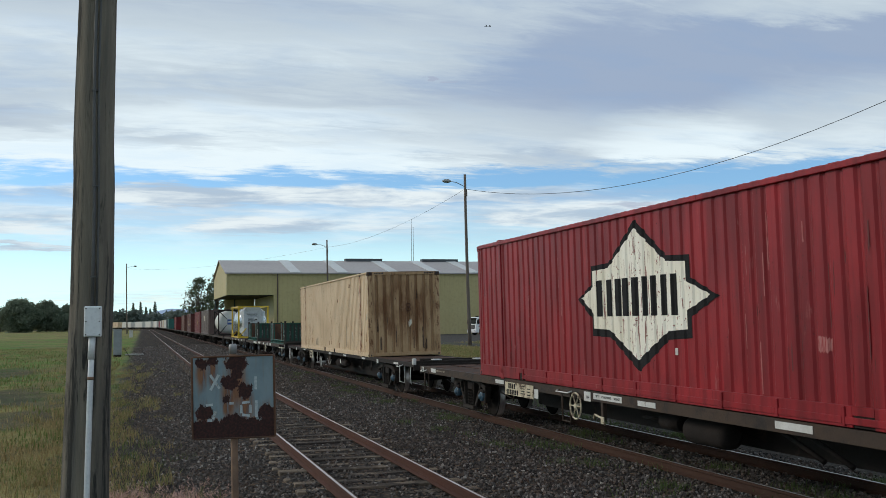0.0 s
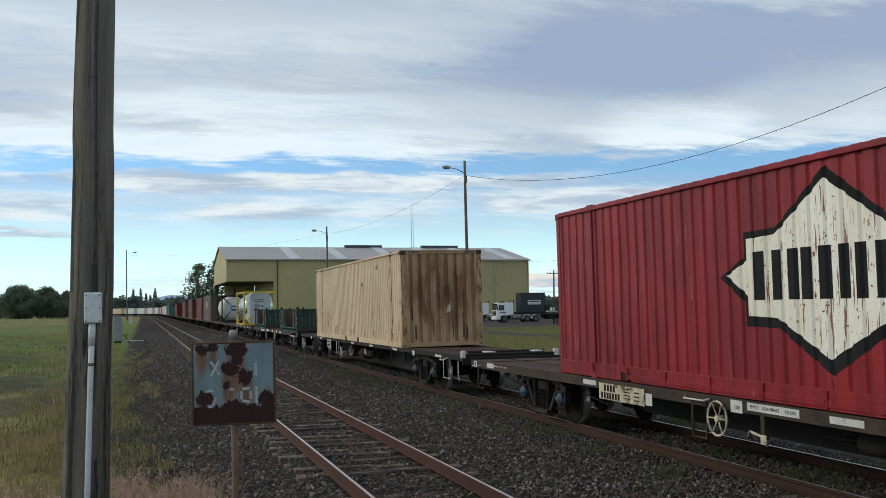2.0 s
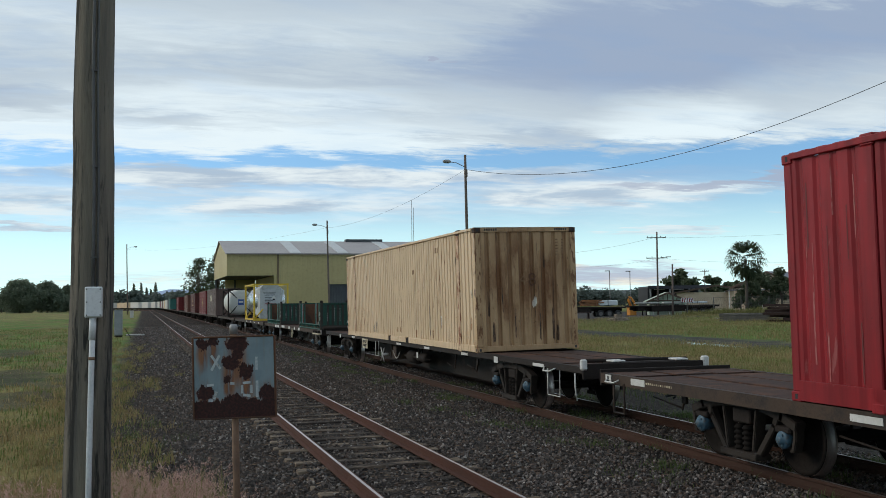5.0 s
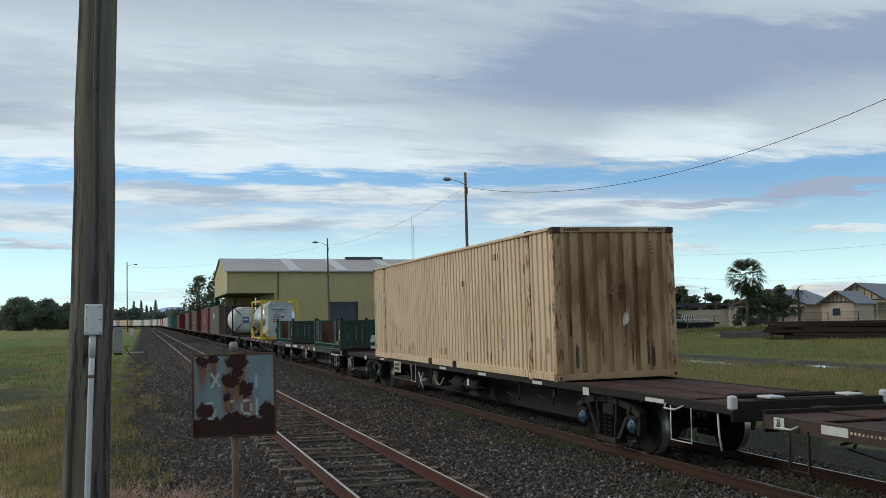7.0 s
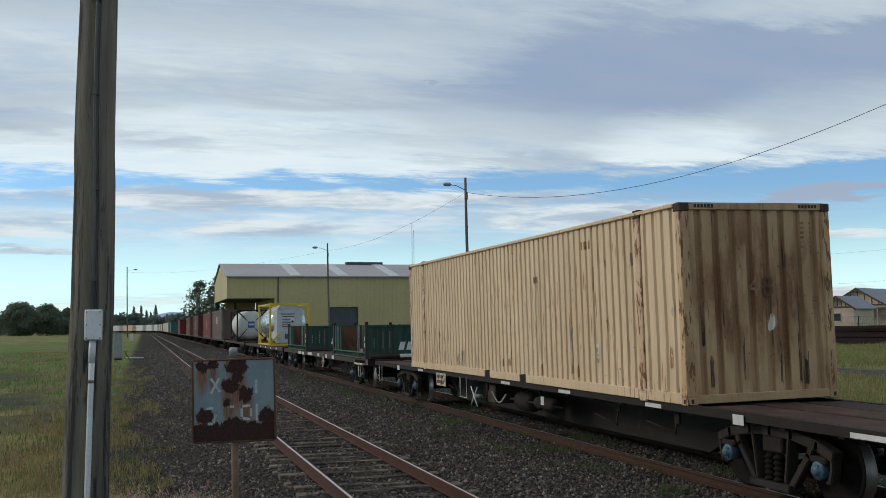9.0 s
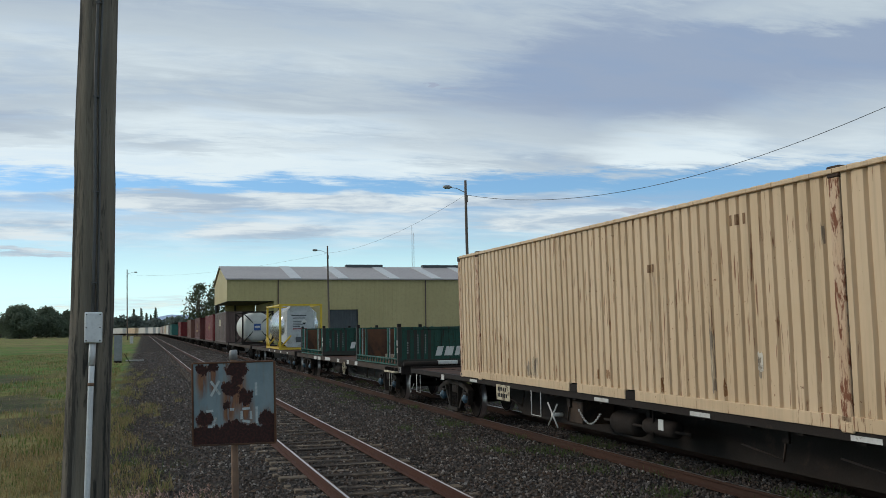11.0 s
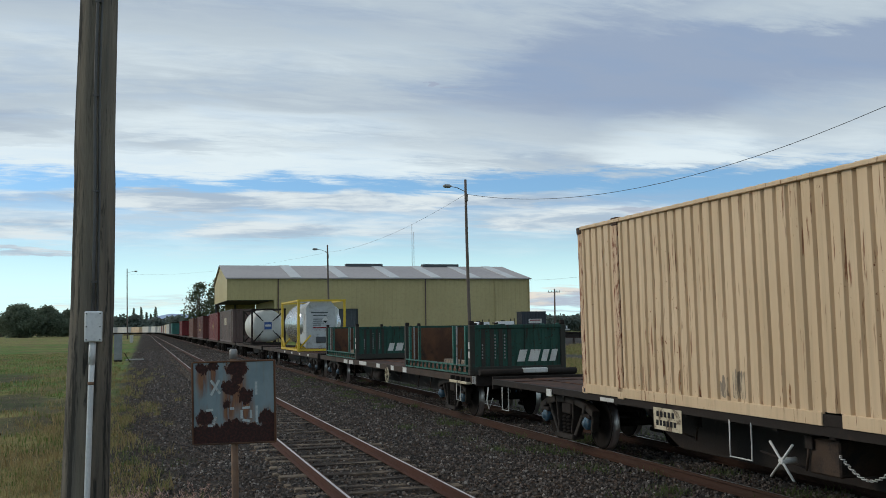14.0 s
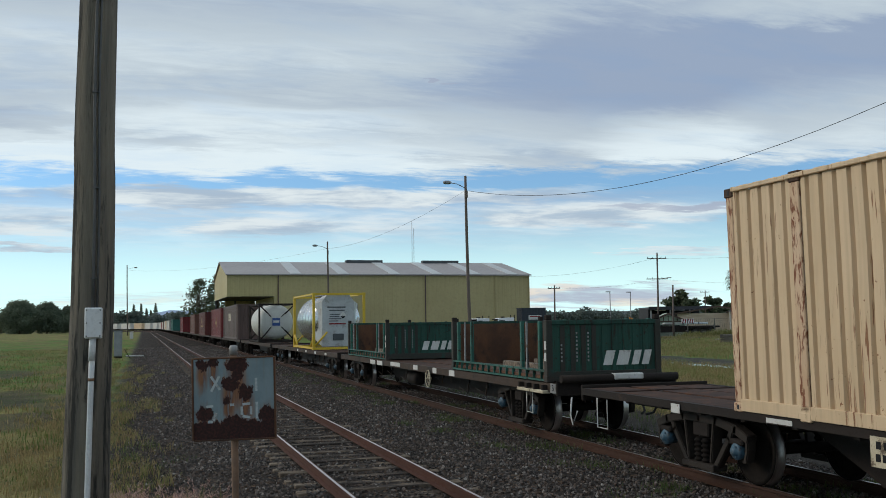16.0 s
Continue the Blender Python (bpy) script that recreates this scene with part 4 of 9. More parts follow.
def bogie_meshes():
    out = {}
    bm = bmesh.new()
    # cast side frame: arched top chord, two slanting struts to a spring seat, upright guides, and a jaw over each axle
    def bar(pts, w, x0, x1):
        """A chain of straight members of width w in the yz plane."""
        for (ya, za), (yb, zb) in zip(pts, pts[1:]):
            d = Vector((yb - ya, zb - za)).normalized()
            q = Vector((-d.y, d.x)) * (w / 2)
            e_ = d * (w * 0.32)
            prism(bm, [(ya - e_.x + q.x, za - e_.y + q.y), (yb + e_.x + q.x, zb + e_.y + q.y), (yb + e_.x - q.x, zb + e_.y - q.y), (ya - e_.x - q.x, za - e_.y - q.y)], x0, x1)
    bar([(-1.13, 0.645), (-0.88, 0.735), (-0.42, 0.815), (0.0, 0.83), (0.42, 0.815), (0.88, 0.735), (1.13, 0.645)], 0.120, -0.075, 0.075)
    for s_ in (-1, 1):
        bar([(s_ * 0.765, 0.72), (s_ * 0.70, 0.60), (s_ * 0.36, 0.19)], 0.098, -0.055, 0.055)
        bar([(s_ * 0.375, 0.79), (s_ * 0.325, 0.50), (s_ * 0.285, 0.24)], 0.055, -0.080, 0.080)
        bar([(s_ * 1.125, 0.66), (s_ * 1.125, 0.50), (s_ * 1.08, 0.35)], 0.065, -0.065, 0.065)
        bar([(s_ * 1.09, 0.345), (s_ * 1.00, 0.33)], 0.04, -0.045, 0.045)
    bar([(-0.38, 0.165), (0.38, 0.165)], 0.085, -0.115, 0.115)
    bmesh.ops.bevel(bm, geom=list(bm.edges), offset=0.012, segments=2, affect="EDGES")
    out["side_frame"] = mesh_of(bm, "side_frame", "bogie")
    bm = bmesh.new()
    lathe(bm, (0, 0, 0.21), [(k * 0.0165, 0.082 if k % 4 in (1, 2) else 0.060) for k in range(21)], 12, "z")
    out["spring"] = mesh_of(bm, "spring", "wheel")
    bm = boxes((-1.05, 1.05, -0.2, 0.2, 0.56, 0.76), (-0.3, 0.3, -0.26, 0.26, 0.76, 0.88), bevel=0.02)
    out["bogie"] = mesh_of(bm, "bogie", "under")
    bm = bmesh.new()
    tube(bm, [(-1.02, 0, 0), (1.02, 0, 0)], 0.075, 12)
    for s_ in (-1, 1):
        prof = [(s_ * 0.685, 0.20), (s_ * 0.680, 0.40), (s_ * 0.665, 0.478), (s_ * 0.695, 0.478), (s_ * 0.715, 0.455), (s_ * 0.80, 0.448), (s_ * 0.805, 0.40), (s_ * 0.765, 0.37), (s_ * 0.755, 0.22), (s_ * 0.82, 0.15), (s_ * 0.82, 0.08)]
        lathe(bm, (0, 0, 0), prof, 32, "x")
    out["wheelset"] = mesh_of(bm, "wheelset", "wheel")
    bm = bmesh.new()
    lathe(bm, (0, 0, 0), [(-0.667, 0.4885), (-0.694, 0.4885), (-0.716, 0.465), (-0.795, 0.4585)], 64, "x", False)
    out["worn_tread"] = mesh_of(bm, "worn_tread", "tread")
    bm = bmesh.new()
    lathe(bm, (0, 0, 0), [(0.10, 0.10), (-0.06, 0.115), (-0.08, 0.10), (-0.085, 0.06), (-0.12, 0.055), (-0.125, 0.02)], 16, "x")
    for k in range(3):
        a_ = k * math.tau / 3
        lathe(bm, (0, 0.07 * math.cos(a_), 0.07 * math.sin(a_)), [(-0.07, 0.016), (-0.10, 0.016)], 6, "x")
    out["bearing_cap"] = mesh_of(bm, "bearing_cap", "blue")
    bm = boxes((-0.09, 0.09, -0.15, 0.15, 0.54, 0.62), bevel=0.02)
    out["axle_adapter"] = mesh_of(bm, "axle_adapter", "under")
    bm = bmesh.new()
    for s_ in (-1, 1):
        tube(bm, [(-0.95, s_ * 0.36, 0.36), (0.95, s_ * 0.36, 0.36)], 0.035, 8)
        for x in (-0.75, 0.75):
            block(bm, x - 0.05, x + 0.05, s_ * 0.38 - 0.02, s_ * 0.38 + 0.05, 0.28, 0.56)
    out["brake_beam"] = mesh_of(bm, "brake_beam", "under")
    return out


BOGIE = bogie_meshes()
TURNING = []           # wheelsets that are seen close by


def bogie(wagon_, y, wheelbase=1.83, turning=False, plain=False):
    b = part("bogie", BOGIE["bogie"], None, wagon_, m=pose(0, y, 0))
    for s_ in (-1, 1):
        part("side_frame", BOGIE["side_frame"], None, b, m=pose(s_ * 1.0, 0, 0))
        if not plain:
            for dy in (-0.09, 0.09):
                part("spring", BOGIE["spring"], None, b, m=pose(s_ * 1.0, dy, 0))
    for dy in (-wheelbase / 2, wheelbase / 2):
        w = part("wheelset", BOGIE["wheelset"], None, b, m=pose(0, dy, 0.46))
        if turning:
            TURNING.append((w, dy))
        if not plain:
            for s_ in (-1, 1):
                part("worn_tread", BOGIE["worn_tread"], None, b, m=pose(0, dy, 0.46, 0, 0, 0 if s_ < 0 else 180))
                part("bearing_cap", BOGIE["bearing_cap"], None, b, "blue painted bearing end cap", m=pose(s_ * 1.02, dy, 0.46, 0, 0, 0 if s_ < 0 else 180))
                part("axle_adapter", BOGIE["axle_adapter"], None, b, m=pose(s_ * 1.0, dy, 0))
    if not plain:
        part("brake_beam", BOGIE["brake_beam"], None, b)
    return b


def bent_bar(points, r, mat_, owner, name, label=""):
    bm = bmesh.new()
    tube(bm, points, r, 8)
    return part(name, bm, mat_, owner, label)


def brake_rigging(owner, rows):
    """Levers, rods and brackets hung under a wagon's side: rows of (place along, top, drop)."""
    for k, (y, top, drop) in enumerate(rows):
        x = -1.02 + 0.16 * (k % 3)
        part("bracket", boxes((x - 0.02, x + 0.02, y - 0.07, y + 0.07, top - 0.16, top), bevel=0.008), "frame_dark", owner)
        part("brake_lever", tubes(([(x, y, top - 0.08), (x - 0.01, y + 0.06, top - drop)], 0.016), sides=6), "frame", owner)
        part("pull_rod", tubes(([(x - 0.01, y + 0.06, top - drop + 0.03), (x + 0.12, y + 1.15, top - drop + 0.10)], 0.013), sides=6), "frame_dark", owner)


def coupler(owner, y, way):
    bm = boxes((-0.10, 0.10, min(y, y + way * 0.42), max(y, y + way * 0.42), 0.78, 0.96), bevel=0.02)
    block(bm, -0.16, 0.14, min(y + way * 0.30, y + way * 0.55), max(y + way * 0.30, y + way * 0.55), 0.74, 1.0, bevel=0.04)
    part("coupler", bm, "under", owner)
    hose = bmesh.new()
    tube(hose, [(0.35, y, 0.82), (0.38, y + way * 0.2, 0.70), (0.36, y + way * 0.36, 0.52), (0.25, y + way * 0.45, 0.48)], 0.022, 8)
    part("brake_hose", hose, "tyre", owner)


def stirrup(owner, y0, y1, top, low, white=True, x=-1.24, r=0.012):
    bent_bar([(x, y0, top), (x, y0, low), (x, y1, low), (x, y1, top)], r, "white" if white else "frame", owner, "step_stirrup", "white painted step iron" if white else "")


def wagon(length, bogies, label, turning=False, plain=False, low=False, sill="frame", belly=0.36, sill_h=0.17):
    """A flat skeletal container wagon; its origin is on the rails in the middle of the end that faces the camera."""
    t = thing("container_wagon", label, "wagon", group="wagons of the train")
    top = 1.035 if not low else 0.985
    for s_ in (-1, 1):
        x = s_ * 1.23
        # channel sill: web and two flanges in one outline
        bm = bmesh.new()
        o_, i_, f_ = x + s_ * 0.012, x - s_ * 0.012, x - s_ * 0.09
        slab(bm, [(o_, top - sill_h), (o_, top - 0.003), (f_, top - 0.003), (f_, top - 0.019), (i_, top - 0.019), (i_, top - sill_h + 0.016), (f_, top - sill_h + 0.016), (f_, top - sill_h)], 0.05, length - 0.05)
        part("side_sill", bm, sill, t)
    for y0 in (0.0, length - 0.06):
        part("headstock", boxes((-1.24, 1.24, y0, y0 + 0.06, top - 0.22, top + 0.05), bevel=0.01), "under", t)
    # centre sill, deeper between the bogies
    b0, b1 = bogies[0] + 1.5, bogies[1] - 1.5
    bm = bmesh.new()
    prism(bm, [(0.1, top - 0.02), (length - 0.1, top - 0.02), (length - 0.1, 0.72), (b1, 0.72), (b1 - 1.2, belly), (b0 + 1.2, belly), (b0, 0.72), (0.1, 0.72)], -0.26, 0.26)
    part("centre_sill", bm, "frame_dark", t)
    y = 0.4
    beam = None
    while y < length - 0.3:
        bm_m = beam or mesh_of(boxes((-1.21, 1.21, -0.05, 0.05, top - 0.15, top - 0.03)), "cross_beam", "under")
        beam = bm_m
        part("cross_beam", bm_m, None, t, m=pose(0, y, 0))
        y += 1.05 if not plain else 2.4
    # deck plates with open bays
    spans = [(0.08, 1.0), (1.25, bogies[0] + 1.3), (bogies[0] + 1.9, bogies[0] + 3.0), (bogies[1] - 1.9, length - 1.2), (length - 0.95, length - 0.08)]
    if not plain:
        spans += [(b0 + 2.2, b1 - 2.2)]
    for y0, y1 in spans:
        if y1 - y0 < 0.2:
            continue
        if plain:
            part("deck_plate", boxes((-1.2, 1.2, y0, y1, top - 0.028, top - 0.006)), "deck", t)
        else:
            for x0, x1 in ((-1.10, -0.42), (-0.32, 0.32), (0.42, 1.10)):
                part("deck_plate", boxes((x0, x1, y0, y1, top - 0.03 + 0.004 * (x0 == -0.32), top - 0.006 + 0.006 * (x0 == -0.32)), bevel=0.003), "deck", t)
    for yb in bogies:
        bogie(t, yb, turning=turning, plain=plain)
    coupler(t, 0.0, -1)
    coupler(t, length, 1)
    if not plain:
        for s_ in (-1, 1):
            part("brake_pipe", tubes(([(s_ * 0.45, 0.2, 0.80), (s_ * 0.45, length - 0.2, 0.80)], 0.02), sides=6), "under", t)
    return t


def patch(owner, y0, y1, z0, z1, label="white reflective patch", mat_="white", x=-1.243, name="reflector_plate"):
    return part(name, boxes((x - 0.006, x, min(y0, y1), max(y0, y1), min(z0, z1), max(z0, z1))), mat_, owner, label)


def text_part(owner, words, size, x, y, z, mat_="black_paint", name="lettering", turn_=-90):
    """Lettering on the side that faces the near track; it reads from far to near."""
    cu = bpy.data.curves.new(name, "FONT")
    cu.body, cu.size, cu.extrude, cu.align_x, cu.align_y = words, size, 0.001, "CENTER", "CENTER"
    tmp = new(name, cu)
    me = bpy.data.meshes.new_from_object(tmp.evaluated_get(bpy.context.evaluated_depsgraph_get()))
    bpy.data.objects.remove(tmp)
    me.materials.clear()
    me.materials.append(M[mat_])
    ob = part(name, me, None, owner)
    ob.matrix_basis = Matrix.Translation((x, y, z)) @ Matrix.Rotation(radians(turn_), 4, "Z") @ Matrix.Rotation(radians(90), 4, "X")
    return ob


def bars(owner, rows, mat_, x=-1.252, name="stencil_bar"):
    """Plain bars where small writing cannot be read: rows of (y0, y1, z0, z1)."""
    for y0, y1, z0, z1 in rows:
        part(name, boxes((x - 0.002, x, y0, y1, z0, z1)), mat_, owner)


def reservoir(owner, y0, y1, z, r, x=-0.75):
    bm = bmesh.new()
    lathe(bm, (x, 0, z), [(y0, r * 0.5), (y0 + 0.05, r * 0.9), (y0 + 0.12, r), (y1 - 0.12, r), (y1 - 0.05, r * 0.9), (y1, r * 0.5)], 20, "y")
    part("air_reservoir", bm, "under", owner)


def hand_wheel(owner, y, z, r, mat_="plate", x=-1.30):
    bm = bmesh.new()
    ring = [(x, y + r * math.cos(k * math.tau / 28), z + r * math.sin(k * math.tau / 28)) for k in range(29)]
    tube(bm, ring, 0.016, 6, caps=False)
    rim = part("brake_wheel", bm, mat_, owner, "pale six-spoked hand brake wheel")
    for k in range(6):
        a_ = k * math.tau / 6
        part("spoke", tubes(([(x + 0.01, y, z), (x, y + r * math.cos(a_), z + r * math.sin(a_))], 0.011), sides=6), mat_, rim)
    bm = bmesh.new()
    lathe(bm, (x, y, z), [(-0.02, 0.045), (0.10, 0.045)], 12, "x")
    part("hub", bm, mat_, rim)


def hung(ob, s, z=0.0, lean=0.0):
    """Put a thing on the train at s metres along the line at the start."""
    MOVING.append((ob, s, z, lean))
    p, a_ = on_line(s, 0)
    ob.matrix_basis = pose(p.x, p.y, z, 0, 0, math.degrees(a_))
    return ob


# wagon under the red container
A0 = 2.3
wa = hung(wagon(26.27 - A0, (3.9, 22.49 - A0), "brown skeletal container wagon with red container and white patches", turning=True, low=True), A0)
for y0, y1, z0, z1 in ((24.71, 25.15, 0.86, 0.96), (19.65, 20.15, 0.855, 0.935), (13.2, 13.75, 0.86, 0.94), (9.6, 10.3, 0.86, 0.95)):
    patch(wa, y0 - A0, y1 - A0, z0, z1)
plate = patch(wa, 17.95 - A0, 19.5 - A0, 0.66, 0.92, "stained cream stencil plate", "plate", name="stencil_plate", x=-1.262)
bars(plate, [(18.92 - A0 + k * 0.105, 18.99 - A0 + k * 0.105, 0.795, 0.900) for k in range(4)] + [(18.76 - A0 + k * 0.098, 18.825 - A0 + k * 0.098, 0.675, 0.775) for k in range(7)] + [(18.40 - A0, 18.62 - A0, 0.87 - k * 0.05, 0.885 - k * 0.05) for k in range(4)] + [(18.10 - A0, 18.28 - A0, 0.83 - k * 0.06, 0.85 - k * 0.06) for k in range(3)], "black_paint", x=-1.270)
patch(wa, 17.75 - A0, 17.95 - A0, 0.68, 0.86, "white label in a frame", "white")
notice = patch(wa, 14.28 - A0, 15.31 - A0, 0.855, 0.955, "white lever notice", "white", name="notice_plate")
for word, y in (("EMPTY", 15.16), ("LOAD", 14.92), ("BRAKE", 14.74), ("RELEASE", 14.44)):
    text_part(notice, word, 0.058, -1.2505, y - A0, 0.905)
on_plate = patch(wa, 15.42 - A0, 15.68 - A0, 0.80, 0.96, "small white plate beside the hand brake", "white", name="notice_plate")
text_part(on_plate, "ON", 0.075, -1.2505, 15.53 - A0, 0.865)
hand_wheel(wa, 15.92 - A0, 0.69, 0.225)
stirrup(wa, 16.62 - A0, 16.26 - A0, 0.90, 0.38, white=False, r=0.020)
bent_bar([(-1.26, 16.75 - A0, 0.93), (-1.33, 16.7 - A0, 0.90), (-1.33, 16.2 - A0, 0.90), (-1.26, 16.15 - A0, 0.93)], 0.013, "white", wa, "hand_rail", "white bent hand rail")
stirrup(wa, 25.75 - A0, 25.39 - A0, 0.86, 0.38, white=False, r=0.022)
bent_bar([(-1.25, 25.95 - A0, 0.90), (-1.32, 25.9 - A0, 0.86), (-1.32, 25.6 - A0, 0.86), (-1.25, 25.55 - A0, 0.90)], 0.013, "white", wa, "hand_rail", "white bent hand rail")
reservoir(wa, 11.85 - A0, 12.95 - A0, 0.57, 0.20, x=-0.80)
for y0, z0, y1, z1 in ((10.85, 0.80, 10.05, 0.46), (10.3, 0.80, 9.55, 0.46)):
    part("brace", tubes(([(-0.85, y0 - A0, z0), (-0.75, y1 - A0, z1)], 0.035), sides=8), "under", wa)
part("brake_cylinder", tubes(([(-0.78, 13.2 - A0, 0.62), (-0.78, 13.75 - A0, 0.62)], 0.12), ([(-0.78, 13.75 - A0, 0.62), (-0.70, 14.6 - A0, 0.60)], 0.025), sides=14), "under", wa)
part("release_bracket", boxes((-1.24, -1.16, 14.98 - A0, 15.06 - A0, 0.52, 0.86), bevel=0.01), "frame", wa)
bent_bar([(-1.22, 15.34 - A0, 0.52), (-1.26, 15.25 - A0, 0.60), (-1.22, 15.05 - A0, 0.55), (-1.20, 14.98 - A0, 0.44)], 0.018, "plate", wa, "release_lever", "pale bent release lever")
part("release_tag", boxes((-1.25, -1.235, 14.93 - A0, 15.05 - A0, 0.46, 0.58), bevel=0.004), "plate", wa)
plate_b = patch(wa, 25.82 - A0, 26.02 - A0, 0.83, 0.97, "white square wagon end plate", "white", name="end_plate", x=-1.246)
text_part(plate_b, "B", 0.13, -1.256, 25.92 - A0, 0.90)
bars(wa, [(23.9 - A0 + k * 0.062, 23.93 - A0 + k * 0.062, 0.90, 0.93) for k in range(14)], "plate", x=-1.2445)
red, red_sides = container(14.82, 2.90, 2.49, "red", "red corrugated steel container with faded white star badge", post=(1.29, 13.40), deep=0.024, sole=0.25, rail=0.075, groove=(0.32, 0.45, 0.61, 0.74), lap=[(1.6 + k * 1.18, 2.75 + k * 1.18) for k in range(9)],
                           pockets=(2.45, 12.25))
painted_badge(red, [r for r, s_ in red_sides if s_ == -1][1], 6.30, 1.0, 2.49)
M["red_scuff"] = surface("scuffed_red_paint", (0.36, 0.14, 0.13), (0.30, 0.07, 0.07), 9.0, 0.6, wear=(0.255, 0.024, 0.028), wear_at=(0.50, 0.58), wear_scale=9, stretch=(6, 6, 0.8), bump=0)
M["red_grime"] = surface("grime_on_red_paint", (0.085, 0.024, 0.022), (0.13, 0.022, 0.024), 5.0, 0.7, wear=(0.22, 0.021, 0.025), wear_at=(0.50, 0.60), wear_scale=4, stretch=(6, 6, 0.5), bump=0)
rng = random.Random(21)
for k in range(46):
    rows = [r for r, s_ in red_sides if s_ == -1][2 if k % 5 == 0 else 1]
    a_mid = rng.uniform(rows[0][0] + 0.1, rows[-1][0] - 0.1)
    z_mid, tall, w_ = rng.uniform(0.4, 2.6), rng.uniform(0.08, 0.42), rng.uniform(0.010, 0.028)
    if 5.1 < a_mid < 9.7:
        continue
    part("paint_scratch", decal(rows, a_mid, a_mid + w_, lambda a_, z=z_mid, h=tall: max(0.27, z - h), lambda a_, z=z_mid, h=tall: min(2.8, z + h), -1.233, 1, 0.003), "red_scuff" if k % 3 else "red_grime", red)
part("small_label", boxes((-1.242, -1.236, 6.20, 6.27, 0.69, 0.79)), "white", red, "small white paper label")
rows = [r for r, s_ in red_sides if s_ == -1][1]
part("bare_patch", decal(rows, 2.92, 3.18, lambda a_: 0.80 + 0.2 * abs(noise.noise(Vector((a_ * 30, 0, 1)))), lambda a_: 1.0 - 0.2 * abs(noise.noise(Vector((a_ * 30, 0, 7)))), -1.233, 1, 0.003, extra=[2.92 + 0.02 * k for k in range(13)]), "red_scuff", red)
hung(red, 6.30, 1.0, 0.8)

# wagon under the cream container
B0 = 26.9
wb = hung(wagon(52.05 - B0, (30.90 - B0, 48.54 - B0), "black grimy skeletal container wagon with white patches", turning=True, sill="frame_dark", belly=0.20, sill_h=0.118), B0)
for y0, y1, z0, z1 in ((28.65, 29.21, 0.925, 0.985), (33.27, 33.75, 0.925, 0.985), (39.54, 40.07, 0.93, 0.99), (36.51, 37.02, 0.93, 0.99), (46.2, 46.7, 0.93, 0.99)):
    patch(wb, y0 - B0, y1 - B0, z0, z1)
for y0, y1 in ((31.16, 31.40), (48.71, 48.95)):
    patch(wb, y0 - B0, y1 - B0, 0.87, 1.0, "white tie-down bracket", "white", name="tie_bracket", x=-1.26)
for x0, x1 in ((-1.27, -1.16), (1.12, 1.25)):
    part("headstock_corner", boxes((x0, x1, -0.02, 0.10, 0.97, 1.16), bevel=0.025), "white", wb, "white painted headstock corner")
part("end_cradle", boxes((-0.7, 0.95, 0.12, 0.34, 1.03, 1.09), bevel=0.02), "under", wb)
for x in (-0.5, 0.75):
    part("cradle_pad", boxes((x - 0.12, x + 0.12, 0.08, 0.38, 1.09, 1.125), bevel=0.012), "white", wb, "white cradle pad")
part("buffer_rod", tubes(([(-0.9, 0.6, 1.10), (1.0, 0.35, 1.10)], 0.035)), "under", wb)
stirrup(wb, 28.48 - B0, 27.92 - B0, 0.92, 0.43)
bent_bar([(-1.25, 28.6 - B0, 0.94), (-1.33, 28.5 - B0, 0.88), (-1.33, 28.2 - B0, 0.88), (-1.25, 28.1 - B0, 0.94)], 0.014, "white", wb, "hand_rail", "white bent hand rail")
stirrup(wb, 42.92 - B0, 42.44 - B0, 0.94, 0.47)
stirrup(wb, 51.42 - B0, 51.05 - B0, 0.90, 0.42)
bent_bar([(-1.24, 27.25 - B0, 0.90), (-1.26, 27.2 - B0, 0.62), (-1.24, 27.18 - B0, 0.42)], 0.014, "white", wb, "hand_rail", "white bent hand rail")
cross = bmesh.new()
for s_ in (-1, 1):
    tube(cross, [(-1.27, 42.02 - B0, 0.55 + s_ * 0.21), (-1.27, 41.58 - B0, 0.55 - s_ * 0.21)], 0.016, 6)
lathe(cross, (-1.27, 41.8 - B0, 0.55), [(-0.02, 0.04), (0.2, 0.04)], 10, "x")
part("brake_lever_cross", cross, "white", wb, "white crossed hand brake lever")
part("equipment_box", boxes((-1.0, -0.35, 41.1 - B0, 41.65 - B0, 0.42, 0.84), bevel=0.02), "frame", wb)
reservoir(wb, 39.3 - B0, 40.2 - B0, 0.56, 0.20, x=-0.75)
reservoir(wb, 38.0 - B0, 39.0 - B0, 0.60, 0.13, x=-0.85)
part("brake_rod", tubes(([(-0.9, 37.6 - B0, 0.58), (-0.9, 40.4 - B0, 0.58)], 0.025), ([(-0.95, 38.6 - B0, 0.86), (-0.95, 38.6 - B0, 0.45)], 0.02), sides=6), "under", wb)
patch(wb, 37.88 - B0, 38.03 - B0, 0.63, 0.79, "white lever tag", "white", x=-1.18, name="lever_tag")
chain = bmesh.new()
for k in range(26):
    f = k / 25
    y, z = 40.9 - B0 - f * 0.85, 0.70 - 0.20 * math.sin(f * math.pi)
    dx, dz = (0.012, 0.0) if k % 2 else (0.0, 0.012)
    tube(chain, [(-1.15 - dx, y + 0.020, z - dz), (-1.15 + dx, y + 0.016, z + dz), (-1.15 + dx, y - 0.020, z + dz), (-1.15 - dx, y - 0.016, z - dz), (-1.15 - dx, y + 0.020, z - dz)], 0.006, 5, caps=False)
part("chain", chain, "white", wb)
plate = patch(wb, 44.1 - B0, 44.9 - B0, 0.64, 0.96, "grimy stencil plate", "plate", name="stencil_plate")
